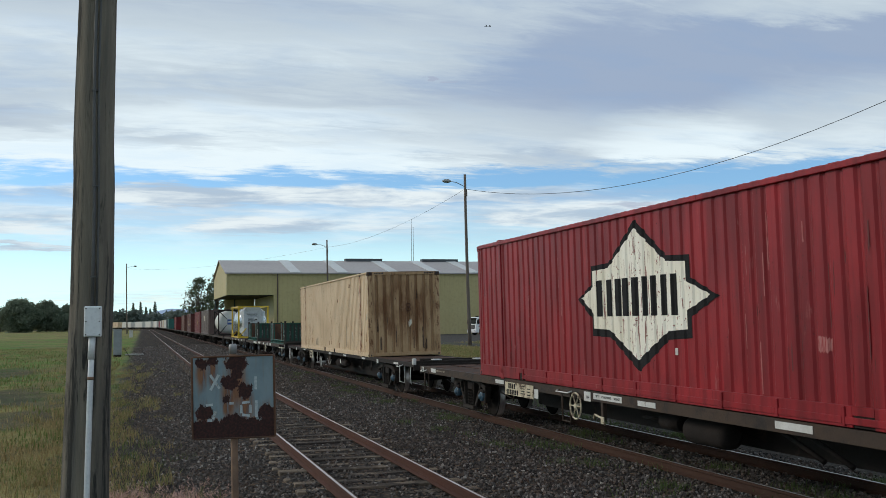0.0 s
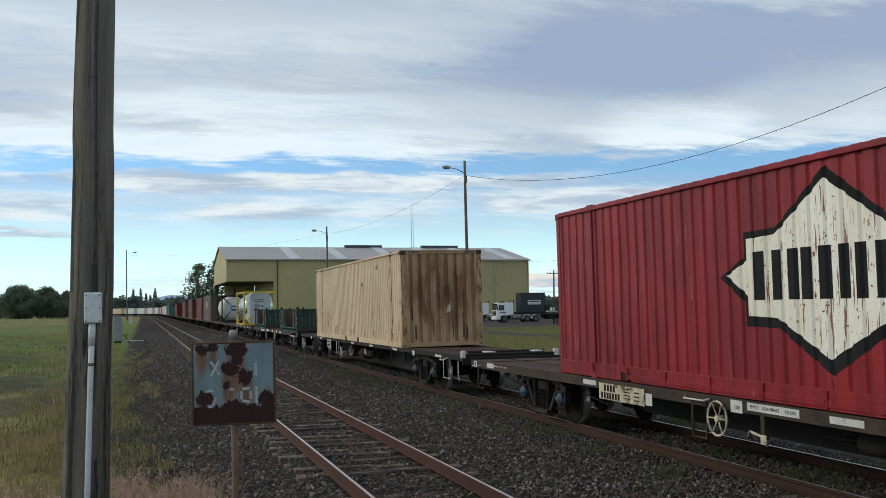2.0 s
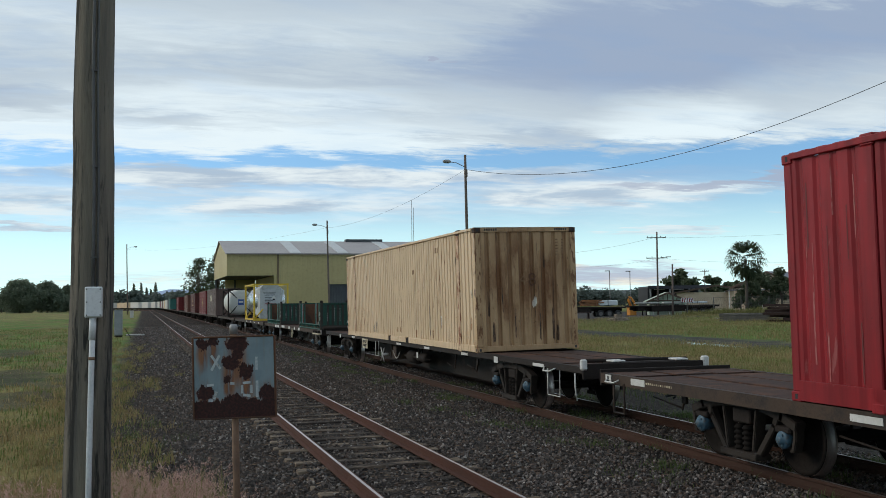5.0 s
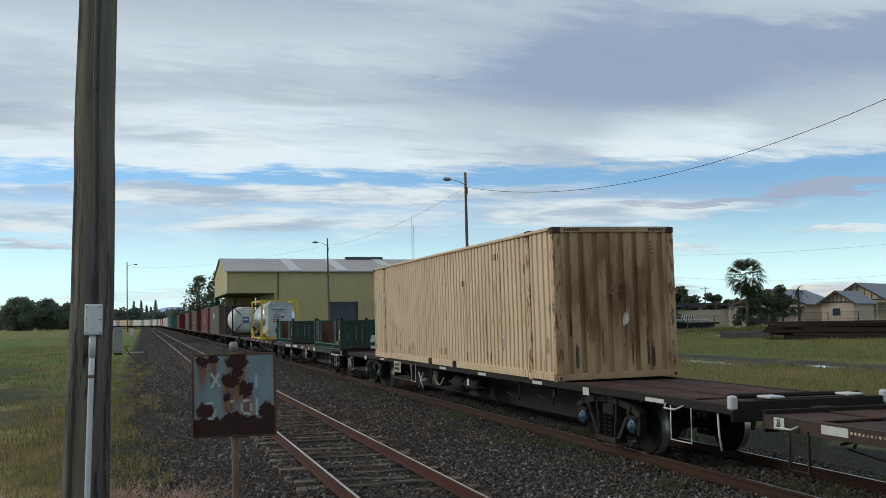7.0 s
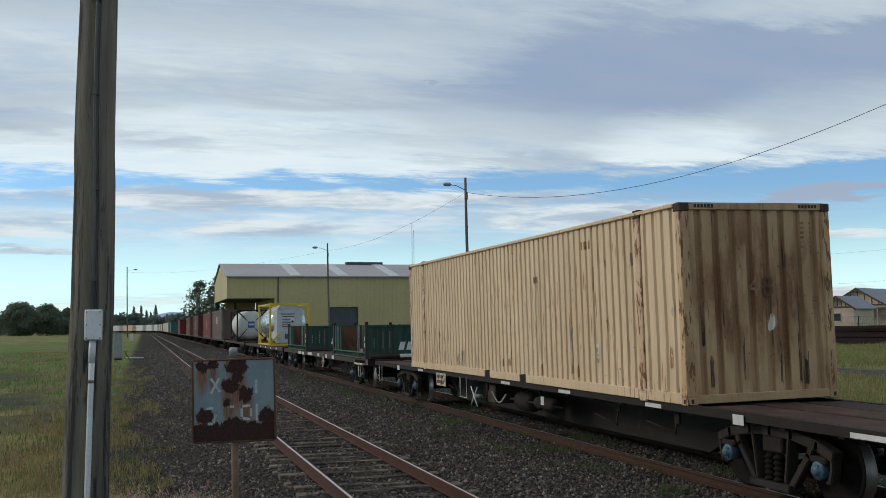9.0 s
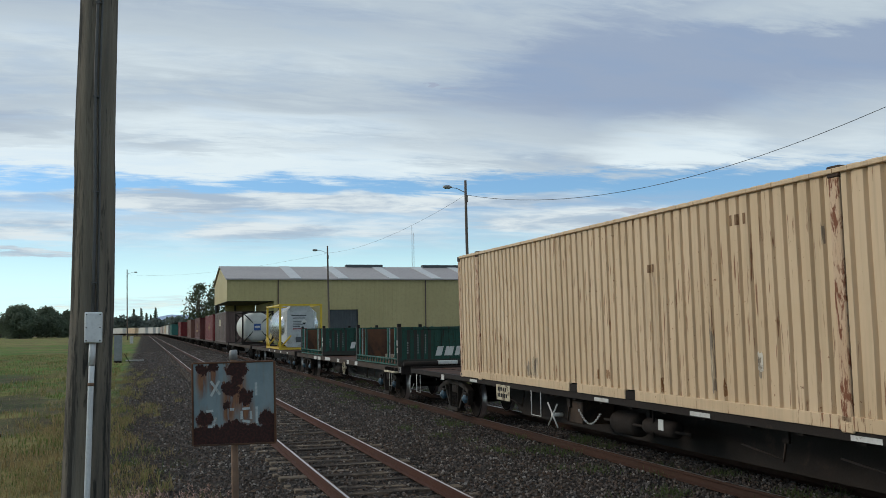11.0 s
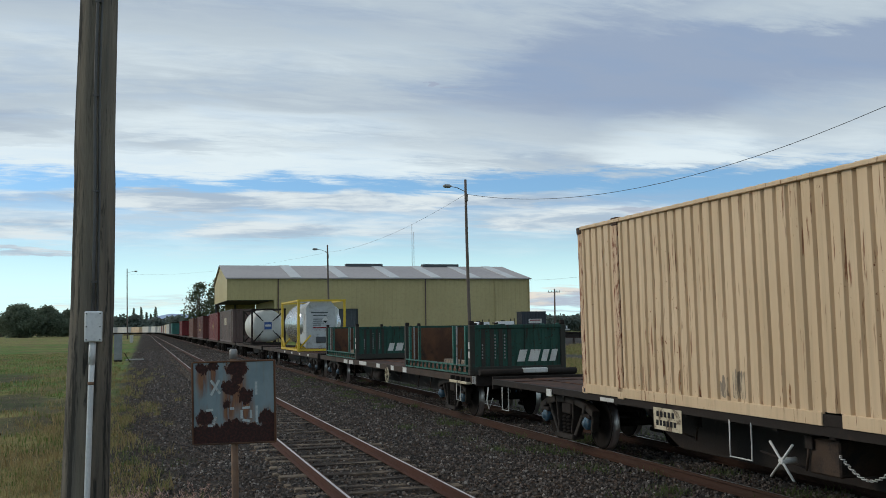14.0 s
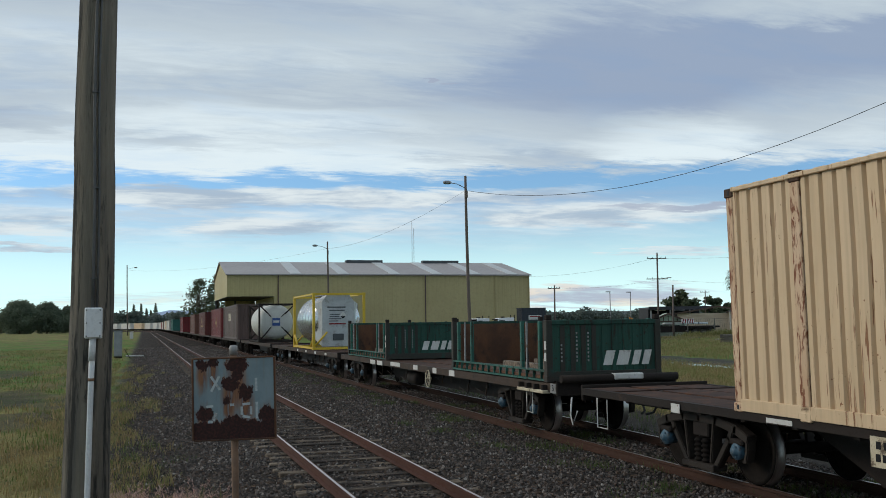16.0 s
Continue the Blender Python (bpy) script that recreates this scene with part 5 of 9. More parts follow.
bars(plate, [(44.30 - B0 + k * 0.11, 44.37 - B0 + k * 0.11, 0.83, 0.91) for k in range(5)] + [(44.25 - B0 + k * 0.10, 44.32 - B0 + k * 0.10, 0.70, 0.78) for k in range(6)], "black_paint", x=-1.251)
cream, cream_sides = container(14.84, 2.87, 2.52, "cream", "cream corrugated container with rust streaks on a wagon", deep=0.042, end_paint="cream_dirty", post=(1.28, 13.42), pitch=0.236, rail=0.055, groove=(0.35, 0.46, 0.57, 0.68),
                               pockets=(6.25, 8.38))
END_ROWS = waves(-1.11, 1.11, 0.27, 0.045)


def side_mark(name, a0, a1, low, high, mat_, label=""):
    """A stain or mark on the long side that faces the near track; it follows the pressed sheet."""
    rows = next(r for r, s_ in cream_sides if s_ == -1 and r[0][0] <= a0 and a1 <= r[-1][0])
    ragged = 0.0 if name == "stencil_bar" else 0.55 * (high - low)
    cuts = [a0 + (a1 - a0) * k / 8 for k in range(1, 8)]
    part(name, decal(rows, a0, a1, lambda a_: low + ragged * 0.5 * abs(noise.noise(Vector((a_ * 31, low, 1)))), lambda a_: high - ragged * abs(noise.noise(Vector((a_ * 37, high, 2)))),
                     -1.248, 1, 0.003, extra=cuts), mat_, cream, label)


for a0, a1, low, high, mat_ in ((10.02, 10.30, 0.19, 0.60, "smudge"), (10.42, 10.62, 0.20, 0.50, "smudge"), (3.86, 3.93, 0.24, 1.46, "smudge"), (4.06, 4.09, 0.9, 1.40, "smudge"), (2.76, 2.90, 0.58, 0.84, "scrape"),
                                (2.80, 2.86, 0.50, 0.78, "smudge"), (5.36, 5.50, 0.40, 2.05, "rust_wash"), (5.62, 5.72, 0.95, 1.95, "rust_wash"), (3.62, 3.66, 0.22, 0.48, "rust_stain"), (5.25, 5.30, 0.18, 0.42, "rust_stain"),
                                (6.95, 7.10, 0.30, 0.47, "rust_stain"), (7.38, 7.44, 0.28, 0.46, "rust_stain"), (0.37, 0.45, 0.50, 0.84, "rust_stain"), (9.1, 9.14, 0.2, 0.5, "rust_stain"), (11.6, 11.65, 0.2, 0.55, "rust_stain"),
                                (1.52, 1.55, 2.05, 2.35, "smudge")):
    side_mark("paint_stain", a0, a1, low, high, mat_)
for a0 in (2.98, 3.16, 3.28):
    side_mark("stencil_bar", a0, a0 + 0.06, 2.44, 2.58, "old_mark")
for a0 in (5.36, 5.50):
    side_mark("stencil_bar", a0, a0 + 0.06, 1.96, 2.08, "old_mark")
part("data_plate", boxes((-1.256, -1.246, 0.27, 0.34, 1.27, 1.46)), "plate", cream, "small riveted data plate")
M["digit_brown"] = surface("dark_brown_stencil", (0.085, 0.034, 0.017), (0.13, 0.060, 0.030), 9.0, 0.7, bump=0)
M["soot"] = surface("soot_drip", (0.040, 0.024, 0.016), (0.085, 0.045, 0.026), 6.0, 0.6, wear=(0.25, 0.135, 0.072), wear_at=(0.50, 0.58), wear_scale=7, stretch=(5, 5, 0.5), bump=0)
text_part(cream, "8", 0.43, 0.14, 0.020, 1.64, "digit_brown", turn_=0)
text_part(cream, "4", 0.40, -0.09, 0.020, 1.64, "old_mark", turn_=0)
for a0, a1, low, high in ((0.62, 0.70, 0.22, 1.05), (0.74, 0.79, 0.20, 0.74), (0.30, 0.335, 0.24, 0.90), (-0.31, -0.28, 0.30, 1.10), (-0.86, -0.80, 0.22, 0.70), (-0.62, -0.59, 0.9, 1.55), (-0.95, -0.91, 0.8, 1.5), (0.45, 0.48, 1.9, 2.3)):
    part("soot_drip", decal(END_ROWS, a0, a1, lambda a_, z=low: z + 0.12 * abs(noise.noise(Vector((a_ * 40, z, 3)))), lambda a_, z=high, h=high - low: z - h * 0.7 * abs(noise.noise(Vector((a_ * 45, z, 9)))), 0.03, 1, 0.003, across=True, extra=[a0 + (a1 - a0) * k / 8 for k in range(1, 8)]), "soot", cream)
part("white_scrape", decal(END_ROWS, 0.15, 0.25, lambda a_: 0.98 + 0.22 * abs(noise.noise(Vector((a_ * 45, 0, 3)))) + 1.2 * abs(a_ - 0.18), lambda a_: 1.28 - 0.35 * abs(noise.noise(Vector((a_ * 52, 0, 9)))) - 0.8 * abs(a_ - 0.22), 0.03, 1, 0.004, across=True, extra=[0.15 + 0.008 * k for k in range(13)]), "scrape", cream)
for x, n_ in ((0.76, 6), (0.91, 7)):
    for k in range(n_):
        part("stencil_bar", decal(END_ROWS, x, x + 0.06, lambda a_, k=k: 2.56 - k * 0.07, lambda a_, k=k: 2.60 - k * 0.07, 0.03, 1, 0.003, across=True), "old_mark", cream)
for k in range(4):
    part("stencil_bar", boxes((0.90, 1.00, 0.024, 0.028, 1.32 + k * 0.05, 1.34 + k * 0.05)), "old_mark", cream)
# slots are dark plates on the header, painted shade without an opening
for x in (-0.86, 0.89):
    for k in range(6):
        part("header_slot_shade", boxes((x - 0.16 + k * 0.055, x - 0.125 + k * 0.055, -0.002, 0.006, 2.80, 2.85)), "dark", cream)
hung(cream, 32.49, 1.035, 0.9)
brake_rigging(wb, [(33.2 - B0, 0.86, 0.32), (35.4 - B0, 0.86, 0.40), (39.2 - B0, 0.86, 0.34), (41.6 - B0, 0.86, 0.42), (44.3 - B0, 0.86, 0.36)])
brake_rigging(wa, [(19.6 - A0, 0.80, 0.30), (24.2 - A0, 0.80, 0.26), (13.4 - A0, 0.80, 0.34)])


# wagon with the two half-height containers
C0 = 53.1
wc = hung(wagon(73.9 - C0, (55.58 - C0, 71.7 - C0), "brown flat wagon carrying two green half-height containers", turning=True), C0)
for y0, y1, z0, z1 in ((64.72, 65.88, 0.90, 1.02), (62.75, 63.2, 0.89, 1.02), (60.9, 61.25, 0.88, 1.02), (59.35, 59.8, 0.88, 1.02), (68.0, 68.7, 0.86, 1.0), (66.97, 67.7, 0.86, 1.0)):
    patch(wc, y0 - C0, y1 - C0, z0, z1)
hand_wheel(wc, 61.53 - C0, 0.72, 0.22)
part("step_board", boxes((-1.36, -1.2, 53.5 - C0, 54.85 - C0, 0.84, 0.90), bevel=0.01), "plate", wc, "pale step board")
for k in range(4):
    part("step_bracket", boxes((-1.34, -1.22, 53.55 + k * 0.4 - C0, 53.62 + k * 0.4 - C0, 0.90, 1.0)), "under", wc)
patch(wc, 53.14 - C0, 53.40 - C0, 0.86, 1.04, "grey end plate with a letter", "galv", name="end_plate")
text_part(wc, "B", 0.17, -1.2525, 53.27 - C0, 0.95)
stirrup(wc, 54.6 - C0, 54.3 - C0, 0.84, 0.42)
bent_bar([(-1.0, -0.12, 0.80), (-1.05, -0.16, 0.50), (-1.0, -0.14, 0.30), (-0.9, -0.14, 0.55)], 0.016, "white", wc, "hand_rail", "white bent hand rail")
reservoir(wc, 64.2 - C0, 65.2 - C0, 0.56, 0.2)
part("headstock_beam", tubes(([(-1.2, -0.10, 1.13), (1.2, -0.10, 1.13)], 0.075), sides=10), "under", wc)
patch_bm = boxes((-0.15, 0.45, -0.20, -0.02, 1.10, 1.215), bevel=0.02)
part("buffer_sleeve", patch_bm, "white", wc, "white band on the end beam")


def half_container():
    """Low open-sided steel rack with green ends, posts along the sides and a rusty inner bin wall."""
    t = thing("half_height_container", "dark green half-height container with white marks, rusty inside", "container", group="green half-height containers")
    L_, h, top = 6.05, 1.22, 1.18
    for y0, way in ((0.0, 1), (L_, -1)):
        ya, yb = sorted((y0 + way * 0.03, y0 + way * 0.07))
        part("end_wall", boxes((-h + 0.1, h - 0.1, ya, yb, 0.14, top - 0.06)), "green", t)
        for k in range(9):
            x = -h + 0.34 + k * (2 * h - 0.68) / 8
            yc = y0 + way * 0.016
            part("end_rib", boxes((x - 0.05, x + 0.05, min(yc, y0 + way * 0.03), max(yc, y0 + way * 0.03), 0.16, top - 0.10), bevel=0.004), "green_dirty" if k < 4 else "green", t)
        ya, yb = sorted((y0, y0 + way * 0.09))
        part("end_cap", boxes((-h + 0.1, h - 0.1, ya, yb, top - 0.09, top), bevel=0.01), "green", t)
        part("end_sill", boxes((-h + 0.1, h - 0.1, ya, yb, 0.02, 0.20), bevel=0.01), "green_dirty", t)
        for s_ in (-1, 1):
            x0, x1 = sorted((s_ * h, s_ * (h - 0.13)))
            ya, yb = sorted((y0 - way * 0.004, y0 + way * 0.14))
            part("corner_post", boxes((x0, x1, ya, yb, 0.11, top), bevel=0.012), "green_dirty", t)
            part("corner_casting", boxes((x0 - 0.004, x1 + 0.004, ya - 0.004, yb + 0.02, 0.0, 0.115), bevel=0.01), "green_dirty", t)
            part("stacking_cone", boxes((x0 + 0.01, x1 - 0.01, ya + 0.01, yb - 0.01, top, top + 0.10), bevel=0.015), "under", t)
    for s_ in (-1, 1):
        x0, x1 = sorted((s_ * h, s_ * (h - 0.08)))
        part("lower_rail", boxes((x0, x1, 0.14, L_ - 0.14, 0.015, 0.055)), "green_bright", t)
        part("upper_rail", boxes((x0, x1, 0.14, L_ - 0.14, 0.20, 0.235)), "green_bright", t)
        for k in range(15):
            y = 0.35 + k * (L_ - 0.7) / 14
            part("rail_gusset", boxes((x0 + 0.01, x1 - 0.01, y - 0.012, y + 0.012, 0.055, 0.20)), "green_bright", t)
        for y in (0.40, 1.35, 4.55, 5.55):
            part("side_post", boxes((x0 + 0.005, x1 - 0.005, y - 0.045, y + 0.045, 0.22, top + 0.02 * s_), bevel=0.008), "green_bright", t)
        for y in (1.0, 4.95):
            part("stanchion", boxes((s_ * h - 0.015, s_ * h + 0.015, y - 0.02, y + 0.02, 0.22, top - 0.02)), "galv", t)
        for z in (0.4, 0.62):
            part("label_plate", boxes((s_ * (h + 0.003) - 0.003, s_ * (h + 0.003) + 0.003, 0.02, 0.11, z, z + 0.16)), "white", t)
    part("floor_plate", boxes((-h + 0.05, h - 0.05, 0.1, L_ - 0.1, 0.06, 0.12)), "rust", t)
    part("end_lining", boxes((-h + 0.14, h - 0.14, L_ - 0.11, L_ - 0.08, 0.12, top - 0.06)), "rust", t)
    part("end_lining", boxes((-h + 0.14, h - 0.14, 0.08, 0.11, 0.12, top - 0.06)), "rust", t)
    for k in range(4):
        y = 1.75 + k * 0.95
        part("bin_wall", boxes((1.03, 1.06, y, y + 0.93, 0.12, top - 0.05 - 0.02 * (k % 2)), bevel=0.004), "rust", t)
    part("bin_wall", boxes((0.2, 1.0, 3.9, 3.93, 0.12, 0.72)), "rust", t)
    for k, (x, y, ln, hgt) in enumerate(((-0.7, 0.6, 3.2, 0.16), (-0.45, 0.9, 2.6, 0.13), (0.1, 0.5, 3.4, 0.18), (0.55, 1.1, 2.2, 0.24))):
        part("packing_timber", boxes((x, x + 0.18, y, y + ln, 0.12, 0.12 + hgt), bevel=0.01), "timber", t)
    for x in (-0.95, 0.35):
        part("tie_chain", tubes(([(x, 1.6, 0.14), (x + 0.3, 2.4, 0.55), (x + 0.6, 3.4, 0.16)], 0.02), sides=6), "under", t)
    # slanting white strokes of the maker's mark, and small unreadable stencils
    for x0, w_ in ((-0.04, 0.19), (0.24, 0.25), (0.57, 0.15), (0.79, 0.15)):
        bm = bmesh.new()
        slab(bm, [(x0, 0.30), (x0 + w_, 0.30), (x0 + w_ + 0.08, 0.58), (x0 + 0.08, 0.58)], 0.006, 0.012)
        part("white_mark", bm, "white", t)
    for x, n_ in ((-0.92, 5), (-0.60, 8), (-0.36, 8)):
        for k in range(n_):
            part("stencil_bar", boxes((x, x + 0.03, 0.008, 0.013, 0.38 + k * 0.075, 0.42 + k * 0.075)), "galv", t)
    return t


half = hung(half_container(), 53.6, 1.04)
brake_rigging(wc, [(57.6 - C0, 0.86, 0.34), (59.4 - C0, 0.86, 0.42), (62.1 - C0, 0.86, 0.30), (64.8 - C0, 0.86, 0.40), (67.2 - C0, 0.86, 0.34), (69.2 - C0, 0.86, 0.44)])
hung(copy_thing(half, Matrix()), 66.55, 1.04)


# wagons and loads further back
def tank(frame_mat, shell_mat, label, r=1.12, ribs=True, boxed=False, side_frames=True):
    """A tank container: a dished cylinder in a frame of square bars."""
    t = thing("tank_container", label, "tank container")
    L_, h, top = 6.06, 1.22, 2.59
    zc = 1.36
    bm = bmesh.new()
    prof = [(0.42, 0.05), (0.44, 0.4 * r), (0.52, 0.75 * r), (0.64, 0.93 * r), (0.80, r), (L_ - 0.80, r), (L_ - 0.64, 0.93 * r), (L_ - 0.52, 0.75 * r), (L_ - 0.44, 0.4 * r), (L_ - 0.42, 0.05)]
    lathe(bm, (0, 0, zc), prof, 40, "y")
    shell = part("tank_shell", bm, shell_mat, t)
    if ribs:
        for y in (1.0, 1.9, 2.8, 3.7, 4.6, 5.2):
            bm = bmesh.new()
            lathe(bm, (0, 0, zc), [(y - 0.03, r), (y - 0.03, r + 0.02), (y + 0.03, r + 0.02), (y + 0.03, r)], 40, "y", False)
            part("hoop", bm, shell_mat, shell)
    for y in (0.06, L_ - 0.06):
        for s_ in (-1, 1):
            part("frame_post", boxes((s_ * (h - 0.06) - 0.06, s_ * (h - 0.06) + 0.06, y - 0.06, y + 0.06, 0.11, top - 0.11), bevel=0.01), frame_mat, t)
            for z in (0.0, top - 0.115):
                part("corner_casting", boxes((s_ * (h - 0.07) - 0.08, s_ * (h - 0.07) + 0.08, y - 0.07, y + 0.07, z, z + 0.115), bevel=0.01), frame_mat, t)
            for z0, z1 in ((0.15, 0.80),) if boxed else ((0.15, 0.80), (top - 0.15, top - 0.70)):
                part("end_brace", tubes(([(s_ * (h - 0.1), y, z0), (s_ * 0.55, y, z1)], 0.045)), frame_mat, t)
        for z in (0.06, top - 0.06):
            part("end_bar", boxes((-h + 0.12, h - 0.12, y - 0.05, y + 0.05, z - 0.05, z + 0.05)), frame_mat, t)
    for s_ in (-1, 1):
        part("side_bar", boxes((s_ * (h - 0.05) - 0.045, s_ * (h - 0.05) + 0.045, 0.12, L_ - 0.12, 0.03, 0.13)), frame_mat, t)
        if side_frames:
            part("side_bar", boxes((s_ * (h - 0.05) - 0.04, s_ * (h - 0.05) + 0.04, 0.12, L_ - 0.12, top - 0.10, top - 0.02)), frame_mat, t)
        for y0, y1 in ((0.15, 1.0), (L_ - 0.15, L_ - 1.0)):
            bm = bmesh.new()
            tube(bm, [(s_ * (h - 0.07), y0, 0.62), (s_ * (h - 0.07), y1, 0.12)], 0.05, 8)
            part("gusset", bm, frame_mat, t)
    part("walkway", boxes((-0.3, 0.3, 0.6, L_ - 0.6, top - 0.06, top - 0.03)), "galv", t)
    if boxed:
        # upright flat-faced insulated end, its sides sloping back to the shell
        bm = bmesh.new()
        front_ = [(-0.74, 0.14), (0.74, 0.14), (0.74, 2.20), (0.52, 2.50), (-0.52, 2.50), (-0.74, 2.20)]
        back_ = [(-1.05, 0.55), (1.05, 0.55), (1.05, 2.10), (0.62, 2.44), (-0.62, 2.44), (-1.05, 2.10)]
        fv = [bm.verts.new((x, 0.26, z)) for x, z in front_]
        bv = [bm.verts.new((x, 0.95, z)) for x, z in back_]
        bm.faces.new(fv)
        bm.faces.new(bv[::-1])
        for i in range(6):
            bm.faces.new((fv[i], fv[(i + 1) % 6], bv[(i + 1) % 6], bv[i]))
        end = part("end_casing", bm, "casing", t, "dull silver casing with faded notices")
        bars_ = [(-0.5, 0.35, 1.9, 1.96), (-0.42, 0.3, 1.76, 1.81), (-0.40, 0.1, 1.58, 1.62), (-0.40, 0.05, 1.48, 1.52), (-0.42, 0.15, 1.38, 1.42), (-0.42, 0.0, 1.28, 1.32)]
        for x0, x1, z0, z1 in bars_:
            part("stencil_bar", boxes((x0, x1, 0.252, 0.258, z0, z1)), "grey_box", end)
        part("warning_text_bar", boxes((-0.42, 0.36, 0.252, 0.258, 1.14, 1.20)), "red", end)
        bm = bmesh.new()
        slab(bm, [(0.05, 1.56), (0.22, 1.39), (0.39, 1.56), (0.22, 1.73)], 0.25, 0.258)
        part("hazard_diamond", bm, "white", end, "white hazard diamond with black lower half")
        bm = bmesh.new()
        slab(bm, [(0.09, 1.52), (0.22, 1.40), (0.35, 1.52)], 0.246, 0.25)
        part("diamond_half", bm, "black_paint", end)
        part("valve_box", boxes((-0.25, 0.25, 0.20, 0.27, 0.42, 0.72), bevel=0.02), "grey_box", end)
        for s_ in (-1, 1):
            part("document_tube", tubes(([(0.92, 0.25, 0.9 + s_ * 0.1), (0.92, 0.25, 1.35 + s_ * 0.1)], 0.06)), "tank_white", t)
    else:
        for s_ in (-1, 1):
            for w_ in (-1, 1):
                bm = bmesh.new()
                tube(bm, [(s_ * (h - 0.1), 0.08, 1.3 + w_ * 1.15), (s_ * 0.35, 0.36, 1.36 + w_ * 0.35)], 0.03, 6)
                part("cross_brace", bm, frame_mat, t)
        placard = part("placard", boxes((-0.26, 0.26, 0.34, 0.36, 1.10, 1.62)), M_BLUE, t, "blue and white square placard")
        part("placard_band", boxes((-0.2, 0.2, 0.33, 0.34, 1.30, 1.45)), "white", placard)
    return t


M_BLUE = surface("blue_placard", (0.04, 0.09, 0.28), (0.03, 0.07, 0.22), 5.0, 0.5)
M["faded_gold"] = surface("faded_gold_paint", (0.34, 0.22, 0.08), (0.26, 0.16, 0.06), 3.0, 0.7)
plain_wagon = wagon(18.6, (2.2, 16.4), "dark brown container wagon in the line of the train", plain=True)
D0 = 74.6
wd = hung(wagon(95.0 - D0, (2.2, 18.2), "brown container wagon with white patches under the tank"), D0)
for k in range(4):
    patch(wd, 2.4 + k * 2.6, 2.8 + k * 2.6, 0.90, 1.0)
brake_rigging(wd, [(k * 2.1 + 4.2, 0.86, 0.30 + 0.05 * (k % 3)) for k in range(6)])
hung(tank("yellow", "tank", "silver tank container in a yellow steel frame", boxed=True), 80.6, 1.04)
hung(plain_wagon, 96.0)
hung(tank("under", "tank_white", "white tank container in a black skeletal frame", ribs=False, r=1.17), 102.5, 1.04)

LOADS = [(117.5, "brown_grey", "weathered brown-grey corrugated container with a pale mark"), (134.9, "red_dull", "dark red container with a yellow star mark"),
         (161.0, "maroon", "maroon corrugated container on the train"), (187.0, "rust_brown", "faded brown container on the train"),
         (232.0, "red_dull", "dark red container in the line of the train"), (300.0, "teal", "teal green container in the line of the train"),
         (318.0, "grey_box", "dark grey container in the line of the train"), (340.0, "off_white", "off-white container in the line of the train"),
         (358.0, "off_white", "off-white container in the line of the train"), (378.0, "cream", "cream container in the line of the train"),
         (398.0, "off_white", "off-white container in the line of the train"), (418.0, "rust_brown", "brown container in the line of the train")]
s = 440.0
rng = random.Random(9)
while s < 655:
    paint_ = rng.choice(("off_white", "off_white", "off_white", "off_white", "red", "cream"))
    LOADS.append((s, paint_, {"off_white": "white container far back on the train", "red": "red container far back on the train", "cream": "cream container far back on the train"}[paint_]))
    s += 19.2
made = {}
for s, paint_, label in LOADS:
    if paint_ in made:
        box = copy_thing(made[paint_], Matrix())
        tagged(box, label)
    else:
        box, _ = container(14.63, 2.87, 2.49, paint_, label, post=1.22, pitch=0.56, detail=False)
        made[paint_] = box
    hung(box, s, 1.035)
    if s < 118:
        for y0, y1 in ((6.4, 7.0), (7.2, 7.9), (8.1, 8.6)):
            part("pale_mark", boxes((-1.262, -1.25, y0, y1, 1.55, 2.2)), "plate", box)
        for z0 in (1.2, 2.2):
            part("stencil_bar", boxes((0.3, 0.95, -0.004, 0.004, z0, z0 + 0.10)), "plate", box)
star_box = [o for o, s_, *_ in MOVING if abs(s_ - 134.9) < 0.01][0]
bm = bmesh.new()
prism(bm, [(7.0, 0.85), (7.35, 1.25), (8.0, 1.45), (7.35, 1.65), (7.0, 2.15), (6.65, 1.65), (6.0, 1.45), (6.65, 1.25)], -1.262, -1.25)
part("star_mark", bm, "faded_gold", star_box, "faded yellow star painted on the side")
maroon_box = [o for o, s_, *_ in MOVING if abs(s_ - 161.0) < 0.01][0]
bm = bmesh.new()
prism(bm, [(7.3, 1.35), (7.6, 1.6), (8.1, 1.75), (7.6, 1.9), (7.3, 2.3), (7.0, 1.9), (6.5, 1.75), (7.0, 1.6)], -1.262, -1.25)
part("star_mark", bm, "faded_gold", maroon_box, "faded yellow star painted on the side")
part("stencil_bar", boxes((-1.262, -1.25, 5.2, 9.4, 1.0, 1.2)), "faded_gold", maroon_box)
s = 115.4
while s < 660:
    hung(copy_thing(plain_wagon, Matrix()), s)
    s += 19.2


def motions():
    """The train rolls towards the camera and past it; two birds cross the sky."""
    for ob, s0, z, lean in MOVING:
        bending = s0 > BEND_AT - 30
        rows = []
        for k in range(0, 17, 1 if bending else 2):
            p, a_ = on_line(s0 - ride(k), 0)
            rows.append((k, Matrix.Translation((p.x, p.y, z)) @ Matrix.Rotation(a_, 4, "Z") @ Matrix.Rotation(radians(-lean), 4, "Y")))
        walk(ob, rows)
    for ob, (place, speed) in FLOCK:
        turn_ = Matrix.Rotation(-math.atan2(speed[0], speed[1]), 4, "Z")
        walk(ob, [(k, Matrix.Translation(Vector(place) + Vector(speed) * k) @ turn_) for k in range(0, 17, 4)])
    for w, dy in TURNING:
        rows = []
        for k in range(65):
            t = k * 0.25
            rows.append((t, Matrix.Translation((0, dy, 0.46)) @ Matrix.Rotation(ride(t) / 0.458, 4, "X")))
        walk(w, rows)


